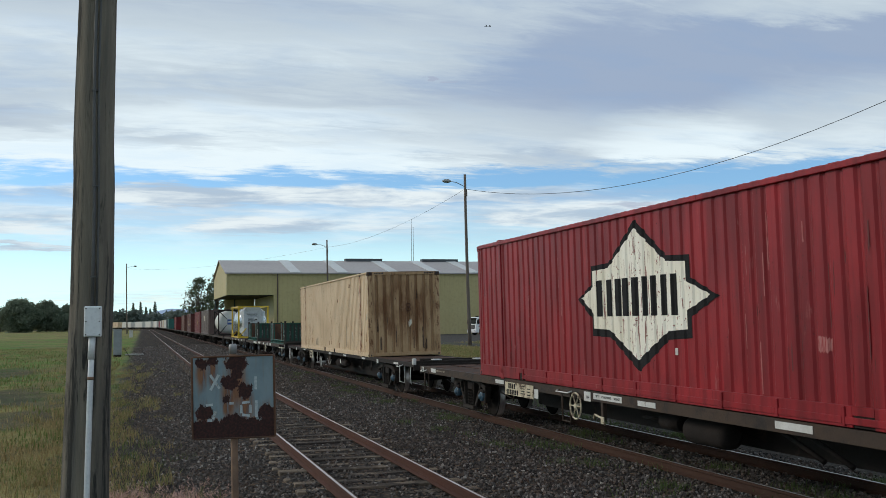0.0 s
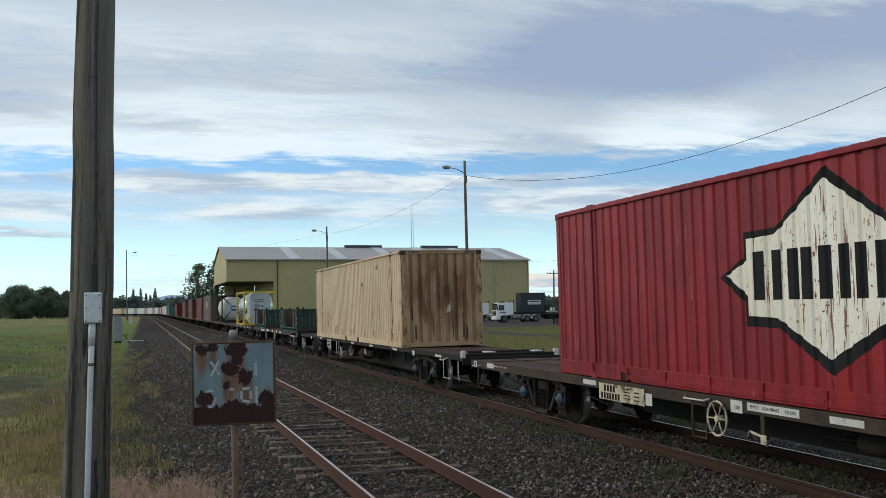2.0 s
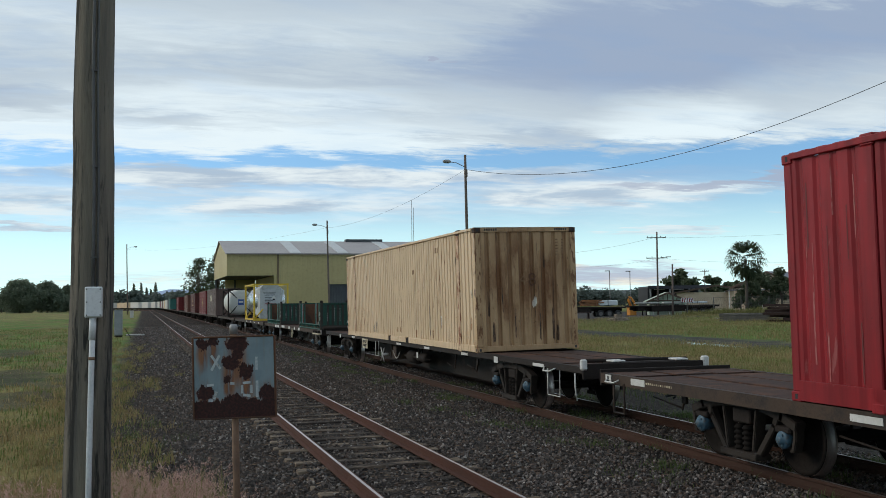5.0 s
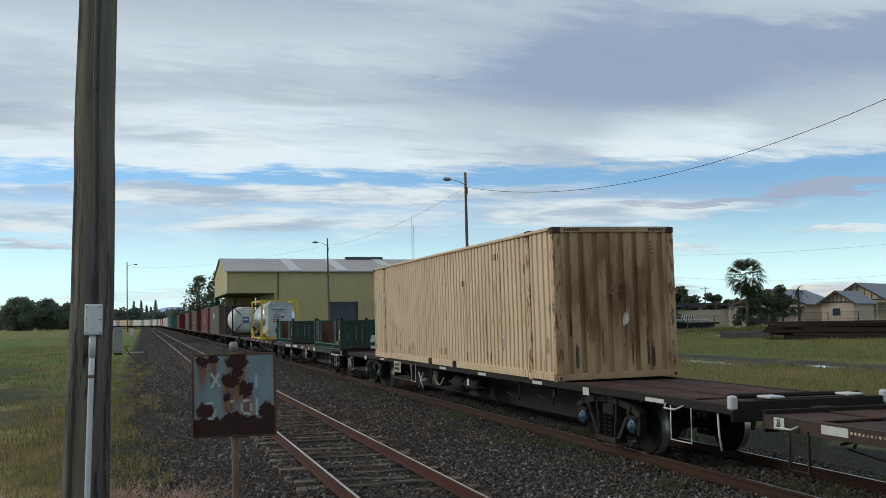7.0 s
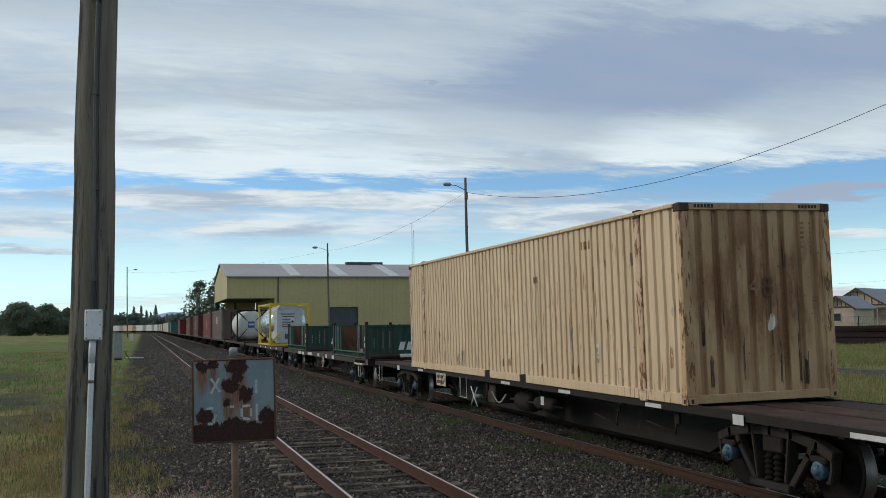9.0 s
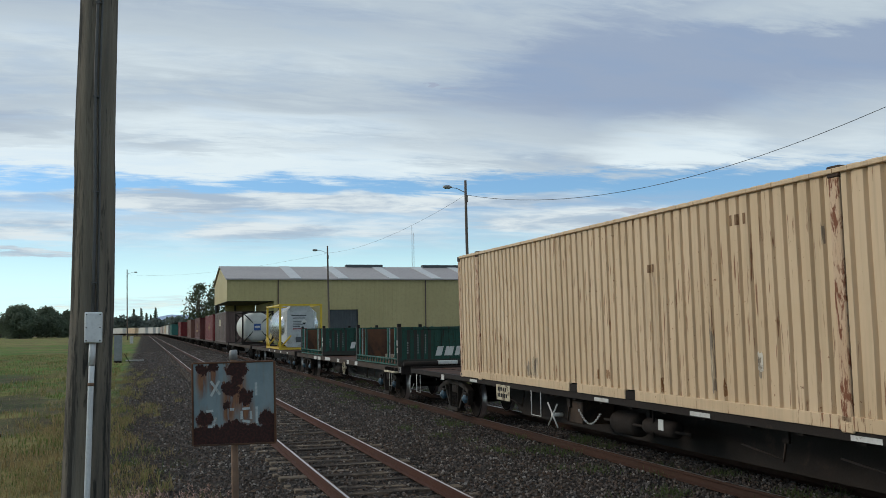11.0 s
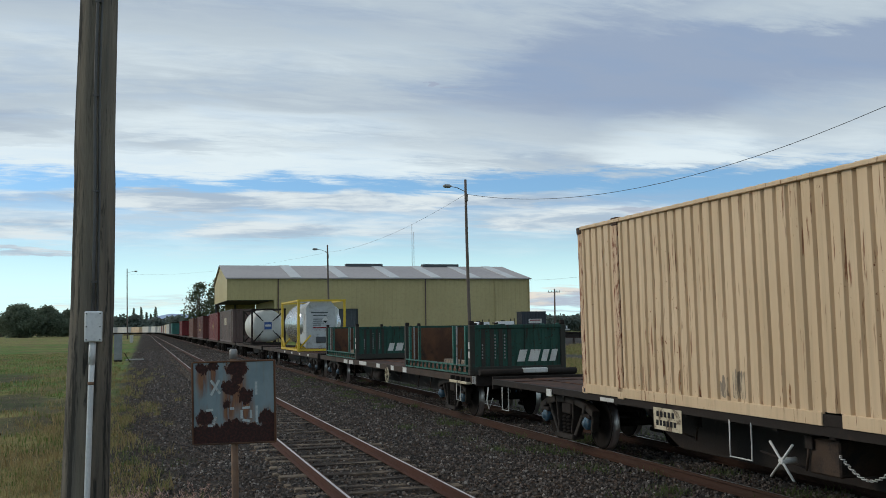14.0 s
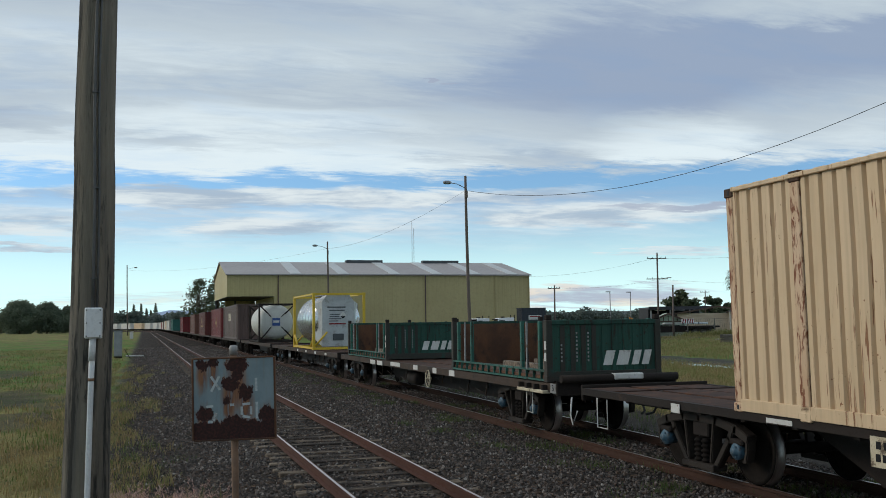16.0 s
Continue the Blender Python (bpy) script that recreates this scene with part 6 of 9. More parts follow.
# ---------------------------------------------------------------- beside the line
def timber_pole(name, base, top, r0, r1, label, mat_="pole_far", sides=12, bow=0.0, segs=2):
    """A round pole from base to top, slightly bowed."""
    t = thing(name, label, "pole", Matrix.Translation(base))
    d = Vector(top) - Vector(base)
    bm = bmesh.new()
    pts = []
    for k in range(segs + 1):
        f = k / segs
        pts.append(d * f + Vector((-bow * math.sin(f * math.pi), 0, 0)))
    tube(bm, pts, r0, sides, r1)
    part("shaft", bm, mat_, t)
    return t


def wood_pole():
    """The thick weathered pole close to the camera, with conduit and a junction box."""
    base = Vector((-0.42, 8.7, 0.0))
    t = thing("utility_pole", "thick weathered grey timber utility pole beside the track", "pole", Matrix.Translation(base))
    lean = piecewise([(-0.4, -0.035), (0.8, -0.022), (1.92, -0.002), (2.4, 0.014), (2.9, 0.016), (3.42, 0.020), (3.7, 0.012), (4.12, 0.017), (4.99, 0.032), (10.0, 0.10)])
    thick = piecewise([(-0.4, 0.200), (0.8, 0.188), (1.92, 0.175), (2.9, 0.168), (4.1, 0.161), (4.99, 0.154), (10.0, 0.125)])
    bm = bmesh.new()
    rings, sides, segs = [], 28, 100
    for k in range(segs + 1):
        z = -0.4 + 10.4 * k / segs
        ring = []
        for j in range(sides):
            a_ = j * math.tau / sides
            r = thick(z) * (1 + 0.02 * noise.noise(Vector((math.cos(a_) * 3, math.sin(a_) * 3, z * 0.35))) + 0.012 * noise.noise(Vector((math.cos(a_) * 9, math.sin(a_) * 9, z * 0.9))))
            ring.append(bm.verts.new((lean(z) + math.cos(a_) * r, math.sin(a_) * r, z)))
        rings.append(ring)
    for ra, rb in zip(rings, rings[1:]):
        for j in range(sides):
            bm.faces.new((ra[j], ra[(j + 1) % sides], rb[(j + 1) % sides], rb[j])).smooth = True
    bm.faces.new(rings[-1])
    part("shaft", bm, "pole_wood", t)

    def front(z):
        return Vector((lean(z) + 0.012 + (0.012 if z < 2.3 else 0.0) - 0.014 * max(0.0, min(1.0, z - 3.4)), -thick(z) - 0.002, z))

    bm = bmesh.new()
    tube(bm, [front(z) + Vector((0, -0.012, 0)) for z in (2.34, 2.8, 3.2, 3.6, 4.0, 4.4, 5.0, 5.6, 6.5, 8.0)], 0.013, 8)
    tube(bm, [front(z) + Vector((0.035, 0.0, 0)) for z in (2.34, 2.8, 3.2, 3.6, 4.0, 4.4, 5.0, 5.6, 6.5, 8.0)], 0.009, 8)
    part("conduit", bm, "dark_plastic", t)
    for z in (2.60, 3.35, 4.15, 4.95):
        p = front(z)
        part("saddle_clip", boxes((p.x - 0.020, p.x + 0.028, p.y - 0.027, p.y + 0.01, z - 0.006, z + 0.006)), "dark_plastic", t)
    p = front(2.26)
    jb = part("junction_box", boxes((p.x - 0.068, p.x + 0.068, p.y - 0.075, p.y + 0.01, 2.11, 2.36), bevel=0.008), "grey_plastic", t, "grey plastic junction box")
    part("box_lid", boxes((p.x - 0.062, p.x + 0.062, p.y - 0.083, p.y - 0.075, 2.117, 2.353), bevel=0.004), "grey_plastic", jb)
    for sx in (-0.052, 0.052):
        for sz in (2.13, 2.34, 2.235):
            bm = bmesh.new()
            lathe(bm, (p.x + sx, p.y - 0.083, sz), [(-0.003, 0.006), (0.002, 0.006)], 8, "y")
            part("screw", bm, "dark_plastic", jb)
    bm = bmesh.new()
    tube(bm, [front(2.12) + Vector((0, -0.03, 0)), front(1.72) + Vector((0, -0.024, 0)), front(0.9) + Vector((0, -0.024, 0)), front(0.0) + Vector((0, -0.024, 0))], 0.0235, 12)
    tube(bm, [front(2.12) + Vector((0, -0.03, 0)), front(1.93) + Vector((0, -0.028, 0))], 0.028, 12)
    part("riser_pipe", bm, "grey_plastic", t, "pale grey plastic riser pipe")
    bm = bmesh.new()
    tube(bm, [front(1.79) + Vector((0, -0.024, 0)), front(1.765) + Vector((0, -0.024, 0))], 0.0255, 12)
    part("pipe_joint", bm, "post_rust", t)


wood_pole()


def sign_material():
    m = bpy.data.materials.new("rusted_sign_face")
    m.use_nodes = True
    n = Nodes(m.node_tree)
    at = n.node("ShaderNodeTexCoord").outputs["Object"]
    x, y, z = n.xyz(at)
    big = n.noise(n.stretch(at, (1, 1, 0.75)), 6.5, 6.0, 0.62, 0.3)
    fine = n.noise(at, 60.0, 4.0, 0.7)
    run = n.noise(n.stretch(at, (1, 1, 0.10)), 38.0, 4.0, 0.6)
    wx = n.math("ADD", x, n.math("MULTIPLY", n.math("SUBTRACT", n.noise(n.stretch(at, (1, 1, 0.7)), 10.0, 8.0, 0.78), 0.5), 0.17))
    wz = n.math("ADD", z, n.math("MULTIPLY", n.math("SUBTRACT", n.noise(n.stretch(at, (1.3, 1, 0.5)), 14.0, 8.0, 0.78), 0.5), 0.17))
    runs = []
    # rust gathers along the bottom edge and around the middle
    def blob(cx, cz, r):
        dx, dz = n.math("SUBTRACT", wx, cx), n.math("SUBTRACT", wz, cz)
        q = n.math("SQRT", n.math("ADD", n.math("MULTIPLY", dx, dx), n.math("MULTIPLY", dz, dz)))
        # rusty water runs down below each patch
        vz = n.math("MULTIPLY", n.math("ADD", dz, r * 1.5), 0.42)
        ux = n.math("MULTIPLY", n.math("SUBTRACT", x, cx), 1.25)
        q2 = n.math("SQRT", n.math("ADD", n.math("MULTIPLY", ux, ux), n.math("MULTIPLY", vz, vz)))
        runs.append(n.step(q2, r * 1.45, r * 0.45))
        return n.step(q, r * 1.35, r * 0.45)
    rust = n.step(wz, -0.125, -0.20)
    for cx, cz, r in ((-0.23, 0.245, 0.05), (-0.15, 0.265, 0.045), (0.02, 0.245, 0.085), (0.03, 0.18, 0.055), (-0.034, 0.103, 0.068), (0.088, 0.043, 0.066), (-0.054, -0.017, 0.035),
                      (-0.216, -0.11, 0.066), (0.243, -0.124, 0.07), (0.0, -0.20, 0.09), (0.02, 0.10, 0.03)):
        rust = n.math("MAXIMUM", rust, blob(cx, cz, r))
    total = n.math("ADD", n.math("MULTIPLY", rust, 0.62), n.math("MULTIPLY", big, 0.62))
    hard = n.step(total, 0.62, 0.68)
    wet = runs[0]
    for q_ in runs[1:]:
        wet = n.math("MAXIMUM", wet, q_)
    drip = n.math("MULTIPLY", wet, n.math("ADD", 0.45, n.math("MULTIPLY", n.step(run, 0.36, 0.52), 0.55)))
    soft = n.math("MAXIMUM", n.step(n.math("ADD", total, n.math("MULTIPLY", n.math("SUBTRACT", run, 0.5), 0.35)), 0.54, 0.70), drip)
    paint = n.mix(n.step(big, 0.35, 0.65), (0.145, 0.198, 0.222), (0.188, 0.242, 0.265))
    paint = n.mix(n.math("MULTIPLY", n.step(run, 0.5, 0.75), 0.35), paint, (0.19, 0.145, 0.10))
    col = n.mix(soft, paint, n.mix(n.step(run, 0.42, 0.60), (0.115, 0.038, 0.016), (0.20, 0.085, 0.036)))
    dark = n.mix(n.step(fine, 0.4, 0.65), (0.020, 0.0065, 0.006), (0.050, 0.014, 0.010))
    col = n.mix(hard, col, dark)
    p = n.node("ShaderNodeBsdfPrincipled")
    n.put(p.inputs["Base Color"], col)
    n.put(p.inputs["Roughness"], n.math("ADD", n.math("MULTIPLY", hard, 0.4), 0.5))
    b = n.node("ShaderNodeBump")
    b.inputs["Strength"].default_value = 0.4
    b.inputs["Distance"].default_value = 0.004
    n.put(b.inputs["Height"], n.math("ADD", n.math("MULTIPLY", fine, 0.5), n.math("MULTIPLY", hard, -1.0)))
    n.put(p.inputs["Normal"], b.outputs[0])
    n.put(n.node("ShaderNodeOutputMaterial").inputs[0], p.outputs[0])
    return m


M["sign"] = sign_material()


def rusty_sign():
    """Square sheet sign folded back at its edges, on a pipe post."""
    c = Vector((0.642, 7.40, 1.667))
    t = thing("rusty_sign", "square blue-white sign eaten by rust on a pipe post", "sign", Matrix.Translation(c) @ pose(0, 0, 0, 0, -1.0, -13))
    face = part("sign_plate", boxes((-0.297, 0.297, -0.004, 0.004, -0.297, 0.297), bevel=0.002), "sign", t)
    for x in (-0.297, 0.297):
        part("folded_edge", boxes((x - 0.007, x + 0.007, -0.014, 0.03, -0.297, 0.297), bevel=0.003), "rust", t)
    for z in (-0.297, 0.297):
        part("folded_edge", boxes((-0.29, 0.29, -0.010, 0.03, z - 0.006, z + 0.006), bevel=0.003), "rust", t)
    bm = bmesh.new()
    tube(bm, [(-0.005, 0.036, 0.375), (-0.005, 0.036, -1.75)], 0.026, 14)
    part("post", bm, "post_rust", t, "rusty pipe post")
    bm = bmesh.new()
    lathe(bm, (-0.005, 0.036, 0.375), [(-0.06, 0.030), (0.0, 0.030), (0.012, 0.022)], 14, "z")
    part("post_cap", bm, "galv", t)
    # remains of painted writing
    strokes = [((-0.165, 0.055), (-0.105, 0.165)), ((-0.165, 0.165), (-0.10, 0.065)), ((0.162, 0.05), (0.162, 0.145)),
               ((0.165, -0.15), (0.165, -0.03)), ((0.055, -0.12), (0.055, -0.06)), ((0.122, -0.12), (0.122, -0.06)), ((0.06, -0.13), (0.117, -0.14)), ((0.06, -0.045), (0.117, -0.04)),
               ((-0.20, -0.055), (-0.15, -0.05)), ((-0.15, -0.155), (-0.13, -0.10)), ((-0.19, -0.165), (-0.155, -0.165)), ((-0.03, -0.045), (0.0, -0.045))]
    for (x0, z0), (x1, z1) in strokes:
        a_, b_ = Vector((x0, 0, z0)), Vector((x1, 0, z1))
        q = (b_ - a_).normalized().cross(Vector((0, 1, 0))) * 0.009
        bm = bmesh.new()
        slab(bm, [((a_ + q).x, (a_ + q).z), ((b_ + q).x, (b_ + q).z), ((b_ - q).x, (b_ - q).z), ((a_ - q).x, (a_ - q).z)], -0.0055, -0.004)
        part("painted_stroke", bm, "faded", face)


M["faded"] = surface("faded_lettering", (0.44, 0.47, 0.47), (0.30, 0.34, 0.35), 30.0, 0.6, wear=(0.16, 0.09, 0.05), wear_at=(0.55, 0.66), wear_scale=14, bump=0)
rusty_sign()


def lamp_pole(base, top, arm, label):
    """Timber pole with a short bracket and a flat street light."""
    t = timber_pole("street_lamp", base, top, 0.19, 0.13, label, bow=0.05, segs=6)
    tagged(t, category="street lamp")
    d = Vector(top) - Vector(base)
    z = d.z - 1.3
    at = d * (z / d.z)
    part("bracket", tubes(([at, at + Vector((arm * 0.5, 0, 0.45)), at + Vector((arm, 0, 0.55))], 0.04), sides=6), "galv", t)
    bm = bmesh.new()
    e_ = at + Vector((arm, 0, 0.55))
    w_ = 0.45 if arm > 0 else -0.45
    lathe(bm, e_, [(-0.5 * abs(w_) * 2, 0.10), (-0.2, 0.20), (0.2, 0.20), (0.5 * abs(w_) * 2, 0.08)], 10, "x")
    part("lamp_head", bm, "galv", t)
    part("insulator_cap", boxes((at.x - 0.14, at.x + 0.14, at.y - 0.25, at.y - 0.1, z - 1.0, z - 0.3)), "pole_far", t)
    return t


lamp_pole((32.25, 96.4, -0.4), (31.95, 96.4, 17.4), -2.0, "tall timber street lamp pole beside the yard")
lamp_pole((30.9, 169.0, -0.4), (30.55, 169.0, 16.55), -2.2, "tall timber street lamp pole in front of the shed")
lamp_pole((-4.3, 300.0, -0.4), (-4.65, 300.0, 20.1), 2.4, "tall timber street lamp pole beside the far line")


def sag_wire(a_, b_, sag, label, r=0.02, n_=24):
    t = thing("overhead_wire", label, "wire", Matrix.Translation(a_))
    d = Vector(b_) - Vector(a_)
    bm = bmesh.new()
    tube(bm, [d * (k / n_) + Vector((0, 0, -4 * sag * (k / n_) * (1 - k / n_))) for k in range(n_ + 1)], r, 5)
    part("strand", bm, "wire", t)


sag_wire((32.0, 96.4, 15.87), (46.0, 40.0, 17.58), 3.5, "single black service wire from pole to pole", 0.022)
sag_wire((32.0, 96.4, 15.9), (30.6, 169.0, 15.3), 1.2, "single black service wire from pole to pole", 0.013)
sag_wire((30.6, 169.0, 15.3), (-4.6, 300.0, 18.6), 1.5, "single black service wire from pole to pole", 0.010)


# ---------------------------------------------------------------- the grain shed
def grain_shed():
    t = thing("grain_shed", "large olive-cream clad shed with grey ridged roof", "shed", Matrix.Translation((14.6, 183.5, -0.34)))
    W_, D_, E_, R_ = 59.4, 33.0, 11.85, 15.1
    # front wall with a canopy bay and a doorway
    def panel(name, x0, x1, z0, z1):
        rows = waves(x0, x1, 0.9, 0.03)
        part(name, wave_panel(rows, z0, z1, 0.0, 1, across=True), "shed_wall", t)
    panel("wall_panel", 0.0, 8.6, 7.8, E_)
    panel("wall_panel", 8.6, 18.9, 0.0, E_)
    panel("wall_panel", 18.9, 24.4, 6.1, E_)
    panel("wall_panel", 24.4, 36.6, 0.0, E_)
    panel("wall_panel", 36.6, 51.2, 0.0, E_)
    panel("wall_panel", 51.2, W_, 0.0, E_)
    part("roller_door", wave_panel(waves(18.9, 24.4, 0.3, 0.04), 0.0, 6.1, 0.35, 1, across=True), "grey_box", t)
    part("bay_wall", boxes((8.6, 8.8, 0.2, D_ - 1, 0.0, E_)), "shed_wall", t)
    part("bay_back", boxes((2.2, 8.6, D_ - 0.2, D_ - 0.02, 0.0, 7.75)), "shed_wall", t)
    part("bay_soffit", boxes((0.05, 8.6, 0.1, D_ - 0.1, 7.75, 7.85)), "dark", t)
    part("far_wall", boxes((8.8, W_, D_ - 0.2, D_, 0.0, E_)), "shed_wall", t)
    part("end_wall", boxes((W_ - 0.2, W_ - 0.02, 0.2, D_ - 0.2, 0.0, E_)), "shed_wall", t)
    bm = bmesh.new()
    prism(bm, [(0.05, 7.8), (D_ - 0.05, 7.8), (D_ - 0.05, E_), (D_ / 2, R_ - 0.1), (0.05, E_)], 0.0, 0.12)
    part("gable", bm, "shed_wall", t)
    bm = bmesh.new()
    prism(bm, [(0.05, E_), (D_ - 0.05, E_), (D_ / 2, R_ - 0.1)], W_ - 0.12, W_ - 0.02)
    part("gable", bm, "shed_wall", t)
    for y0, z0, y1, z1 in ((-0.35, E_ - 0.05, D_ / 2, R_), (D_ + 0.35, E_ - 0.05, D_ / 2, R_)):
        bm = bmesh.new()
        prism(bm, [(y0, z0), (y1, z1), (y1, z1 + 0.12), (y0, z0 + 0.12)], -0.3, W_ + 0.3)
        part("roof_slope", bm, "shed_roof", t)
    for x in (11.6, 20.6, 30.6, 39.0, 47.0, 54.8):
        bm = bmesh.new()
        prism(bm, [(-0.30, E_ + 0.08), (D_ / 2 - 0.4, R_ + 0.06), (D_ / 2 - 0.4, R_ + 0.16), (-0.30, E_ + 0.18)], x, x + 2.0)
        part("skylight_sheet", bm, "skylight", t)
    for x0, x1 in ((25.3, 33.0), (41.7, 49.6)):
        part("ridge_vent", boxes((x0, x1, D_ / 2 - 0.8, D_ / 2 + 0.8, R_ + 0.02, R_ + 0.55)), "grey_box", t)
    part("gutter", boxes((-0.3, W_ + 0.3, -0.50, -0.34, E_ - 0.16, E_ + 0.04)), "shed_roof", t)
    for x in (9.3, 37.7, 52.1, W_ - 0.15):
        part("downpipe", boxes((x - 0.09, x + 0.09, -0.20, 0.0, 0.0, E_ - 0.1)), "brown_grey" if x in (9.3, 37.7) else "shed_wall", t)
    for x in (0.3, 4.3):
        part("bay_column", boxes((x - 0.15, x + 0.15, D_ - 0.6, D_ - 0.3, 0.0, 7.8)), "grey_box", t)
    for x0 in (39.6, 40.0):
        part("aerial_mast", tubes(([(x0, D_ / 2, R_), (x0, D_ / 2, R_ + 9.0 - (x0 - 39.6) * 4)], 0.05), sides=5), "galv", t)


grain_shed()


# ---------------------------------------------------------------- plants
def leaf_material(name, a_, b_):
    m = bpy.data.materials.new(name)
    m.use_nodes = True
    n = Nodes(m.node_tree)
    rnd = n.node("ShaderNodeNewGeometry").outputs["Random Per Island"]
    col = n.mix(rnd, a_, b_)
    p = n.node("ShaderNodeBsdfPrincipled")
    n.put(p.inputs["Base Color"], col)
    p.inputs["Roughness"].default_value = 0.7
    p.inputs["Specular IOR Level"].default_value = 0.2
    thin = n.node("ShaderNodeBsdfTranslucent")
    n.put(thin.inputs["Color"], col)
    both = n.node("ShaderNodeMixShader")
    both.inputs[0].default_value = 0.4
    n.put(both.inputs[1], p.outputs[0])
    n.put(both.inputs[2], thin.outputs[0])
    n.put(n.node("ShaderNodeOutputMaterial").inputs[0], both.outputs[0])
    return m


# distant trees' leaf green, lifted and greyed in place of aerial haze
M["leaf_grey_hazed"] = leaf_material("haze_greyed_tree_leaves", (0.100, 0.128, 0.090), (0.185, 0.220, 0.155))
M["leaf_gum"] = leaf_material("gum_leaves", (0.062, 0.080, 0.048), (0.13, 0.155, 0.092))
M["leaf_palm"] = leaf_material("palm_fronds", (0.026, 0.040, 0.020), (0.058, 0.078, 0.036))
# leaves of the far belts, paled towards blue-grey to carry distance haze
M["leaf_far_hazed"] = leaf_material("haze_paled_woods_leaves", (0.095, 0.120, 0.108), (0.155, 0.183, 0.158))
M["blade_green"] = leaf_material("green_grass_blades", (0.068, 0.108, 0.026), (0.140, 0.172, 0.058))
M["blade_field"] = leaf_material("olive_field_blades", (0.112, 0.126, 0.040), (0.255, 0.245, 0.100))
M["blade_dry"] = leaf_material("dry_grass_blades", (0.19, 0.142, 0.062), (0.35, 0.272, 0.140))
M["blade_pink"] = leaf_material("pink_seed_heads", (0.36, 0.20, 0.165), (0.60, 0.42, 0.36))
M["weed"] = leaf_material("weed_leaves", (0.055, 0.085, 0.028), (0.11, 0.14, 0.05))


def raw_mesh(name, verts, faces, material):
    me = bpy.data.meshes.new(name)
    me.from_pydata(verts, [], faces)
    me.materials.append(M[material])
    return me


def leaf_cloud(rng_, centres, per, size, squash=0.8):
    """Small bent leaf pieces scattered round clump centres (x, y, z, radius)."""
    vs, fs = [], []
    for cx, cy, cz, r in centres:
        for _ in range(per):
            d = Vector((rng_.gauss(0, 1), rng_.gauss(0, 1), rng_.gauss(0, 1))).normalized() * (r * rng_.random() ** 0.45)
            p = Vector((cx + d.x, cy + d.y, cz + d.z * squash))
            u = Vector((rng_.gauss(0, 1), rng_.gauss(0, 1), rng_.gauss(0, 0.6))).normalized()
            v = u.cross(Vector((rng_.gauss(0, 1), rng_.gauss(0, 1), rng_.gauss(0, 1)))).normalized()
            s_ = size * rng_.uniform(0.6, 1.4)
            k = len(vs)
            vs += [p - u * s_, p + v * s_ * 0.55, p + u * s_, p - v * s_ * 0.55]
            fs.append((k, k + 1, k + 2, k + 3))
    return vs, fs


def tree(base, height, spread, label, seed, clumps=26, per=130, leaf=0.45, mat_="leaf_grey_hazed", trunk=0.35, bare=0.3, squash=0.75):
    rng_ = random.Random(seed)
    t = thing("tree", label, "tree", Matrix.Translation(base))
    bm = bmesh.new()
    tube(bm, [(0, 0, -0.9), (rng_.uniform(-0.3, 0.3), 0, height * 0.3), (rng_.uniform(-0.6, 0.6), rng_.uniform(-0.5, 0.5), height * 0.62)], trunk, 9, trunk * 0.5)
    centres = []
    for k in range(clumps):
        a_ = rng_.uniform(0, math.tau)
        f = rng_.random()
        z = height * (bare + (1 - bare) * f) * rng_.uniform(0.92, 1.0)
        wide = spread * math.sin(math.pi * (0.22 + 0.70 * f)) * rng_.uniform(0.25, 1.0)
        c = Vector((math.cos(a_) * wide, math.sin(a_) * wide, z))
        centres.append((c.x, c.y, c.z, spread * rng_.uniform(0.20, 0.42)))
        if k % 2 == 0:
            tube(bm, [(0, 0, height * rng_.uniform(0.22, 0.5)), c * 0.55 + Vector((0, 0, z * 0.15)), c], trunk * 0.35, 5, trunk * 0.08)
    part("trunk", bm, "bark", t)
    vs, fs = leaf_cloud(rng_, centres, per, leaf, squash)
    crown = part("crown", raw_mesh("crown", vs, fs, mat_), None, t)
    return t


# trees by the shed, over the grassland, and beside the houses
tree((12.6, 238, -0.3), 13.6, 4.2, "tall open-crowned gum tree beside the shed", 3, clumps=80, per=34, leaf=0.27, mat_="leaf_gum", bare=0.18, squash=0.9)
tree((17.0, 243, -0.3), 14.8, 3.6, "tall open-crowned gum tree beside the shed", 5, clumps=70, per=34, leaf=0.27, mat_="leaf_gum", bare=0.25, squash=0.9)
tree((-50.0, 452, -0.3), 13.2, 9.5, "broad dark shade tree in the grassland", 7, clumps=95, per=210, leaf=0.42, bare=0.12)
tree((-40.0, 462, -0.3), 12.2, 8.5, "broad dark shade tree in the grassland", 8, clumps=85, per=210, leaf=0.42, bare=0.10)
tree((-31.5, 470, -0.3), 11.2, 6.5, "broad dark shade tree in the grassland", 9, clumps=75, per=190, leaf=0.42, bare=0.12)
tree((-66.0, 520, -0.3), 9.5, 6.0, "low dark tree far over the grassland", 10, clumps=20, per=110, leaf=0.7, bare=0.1)


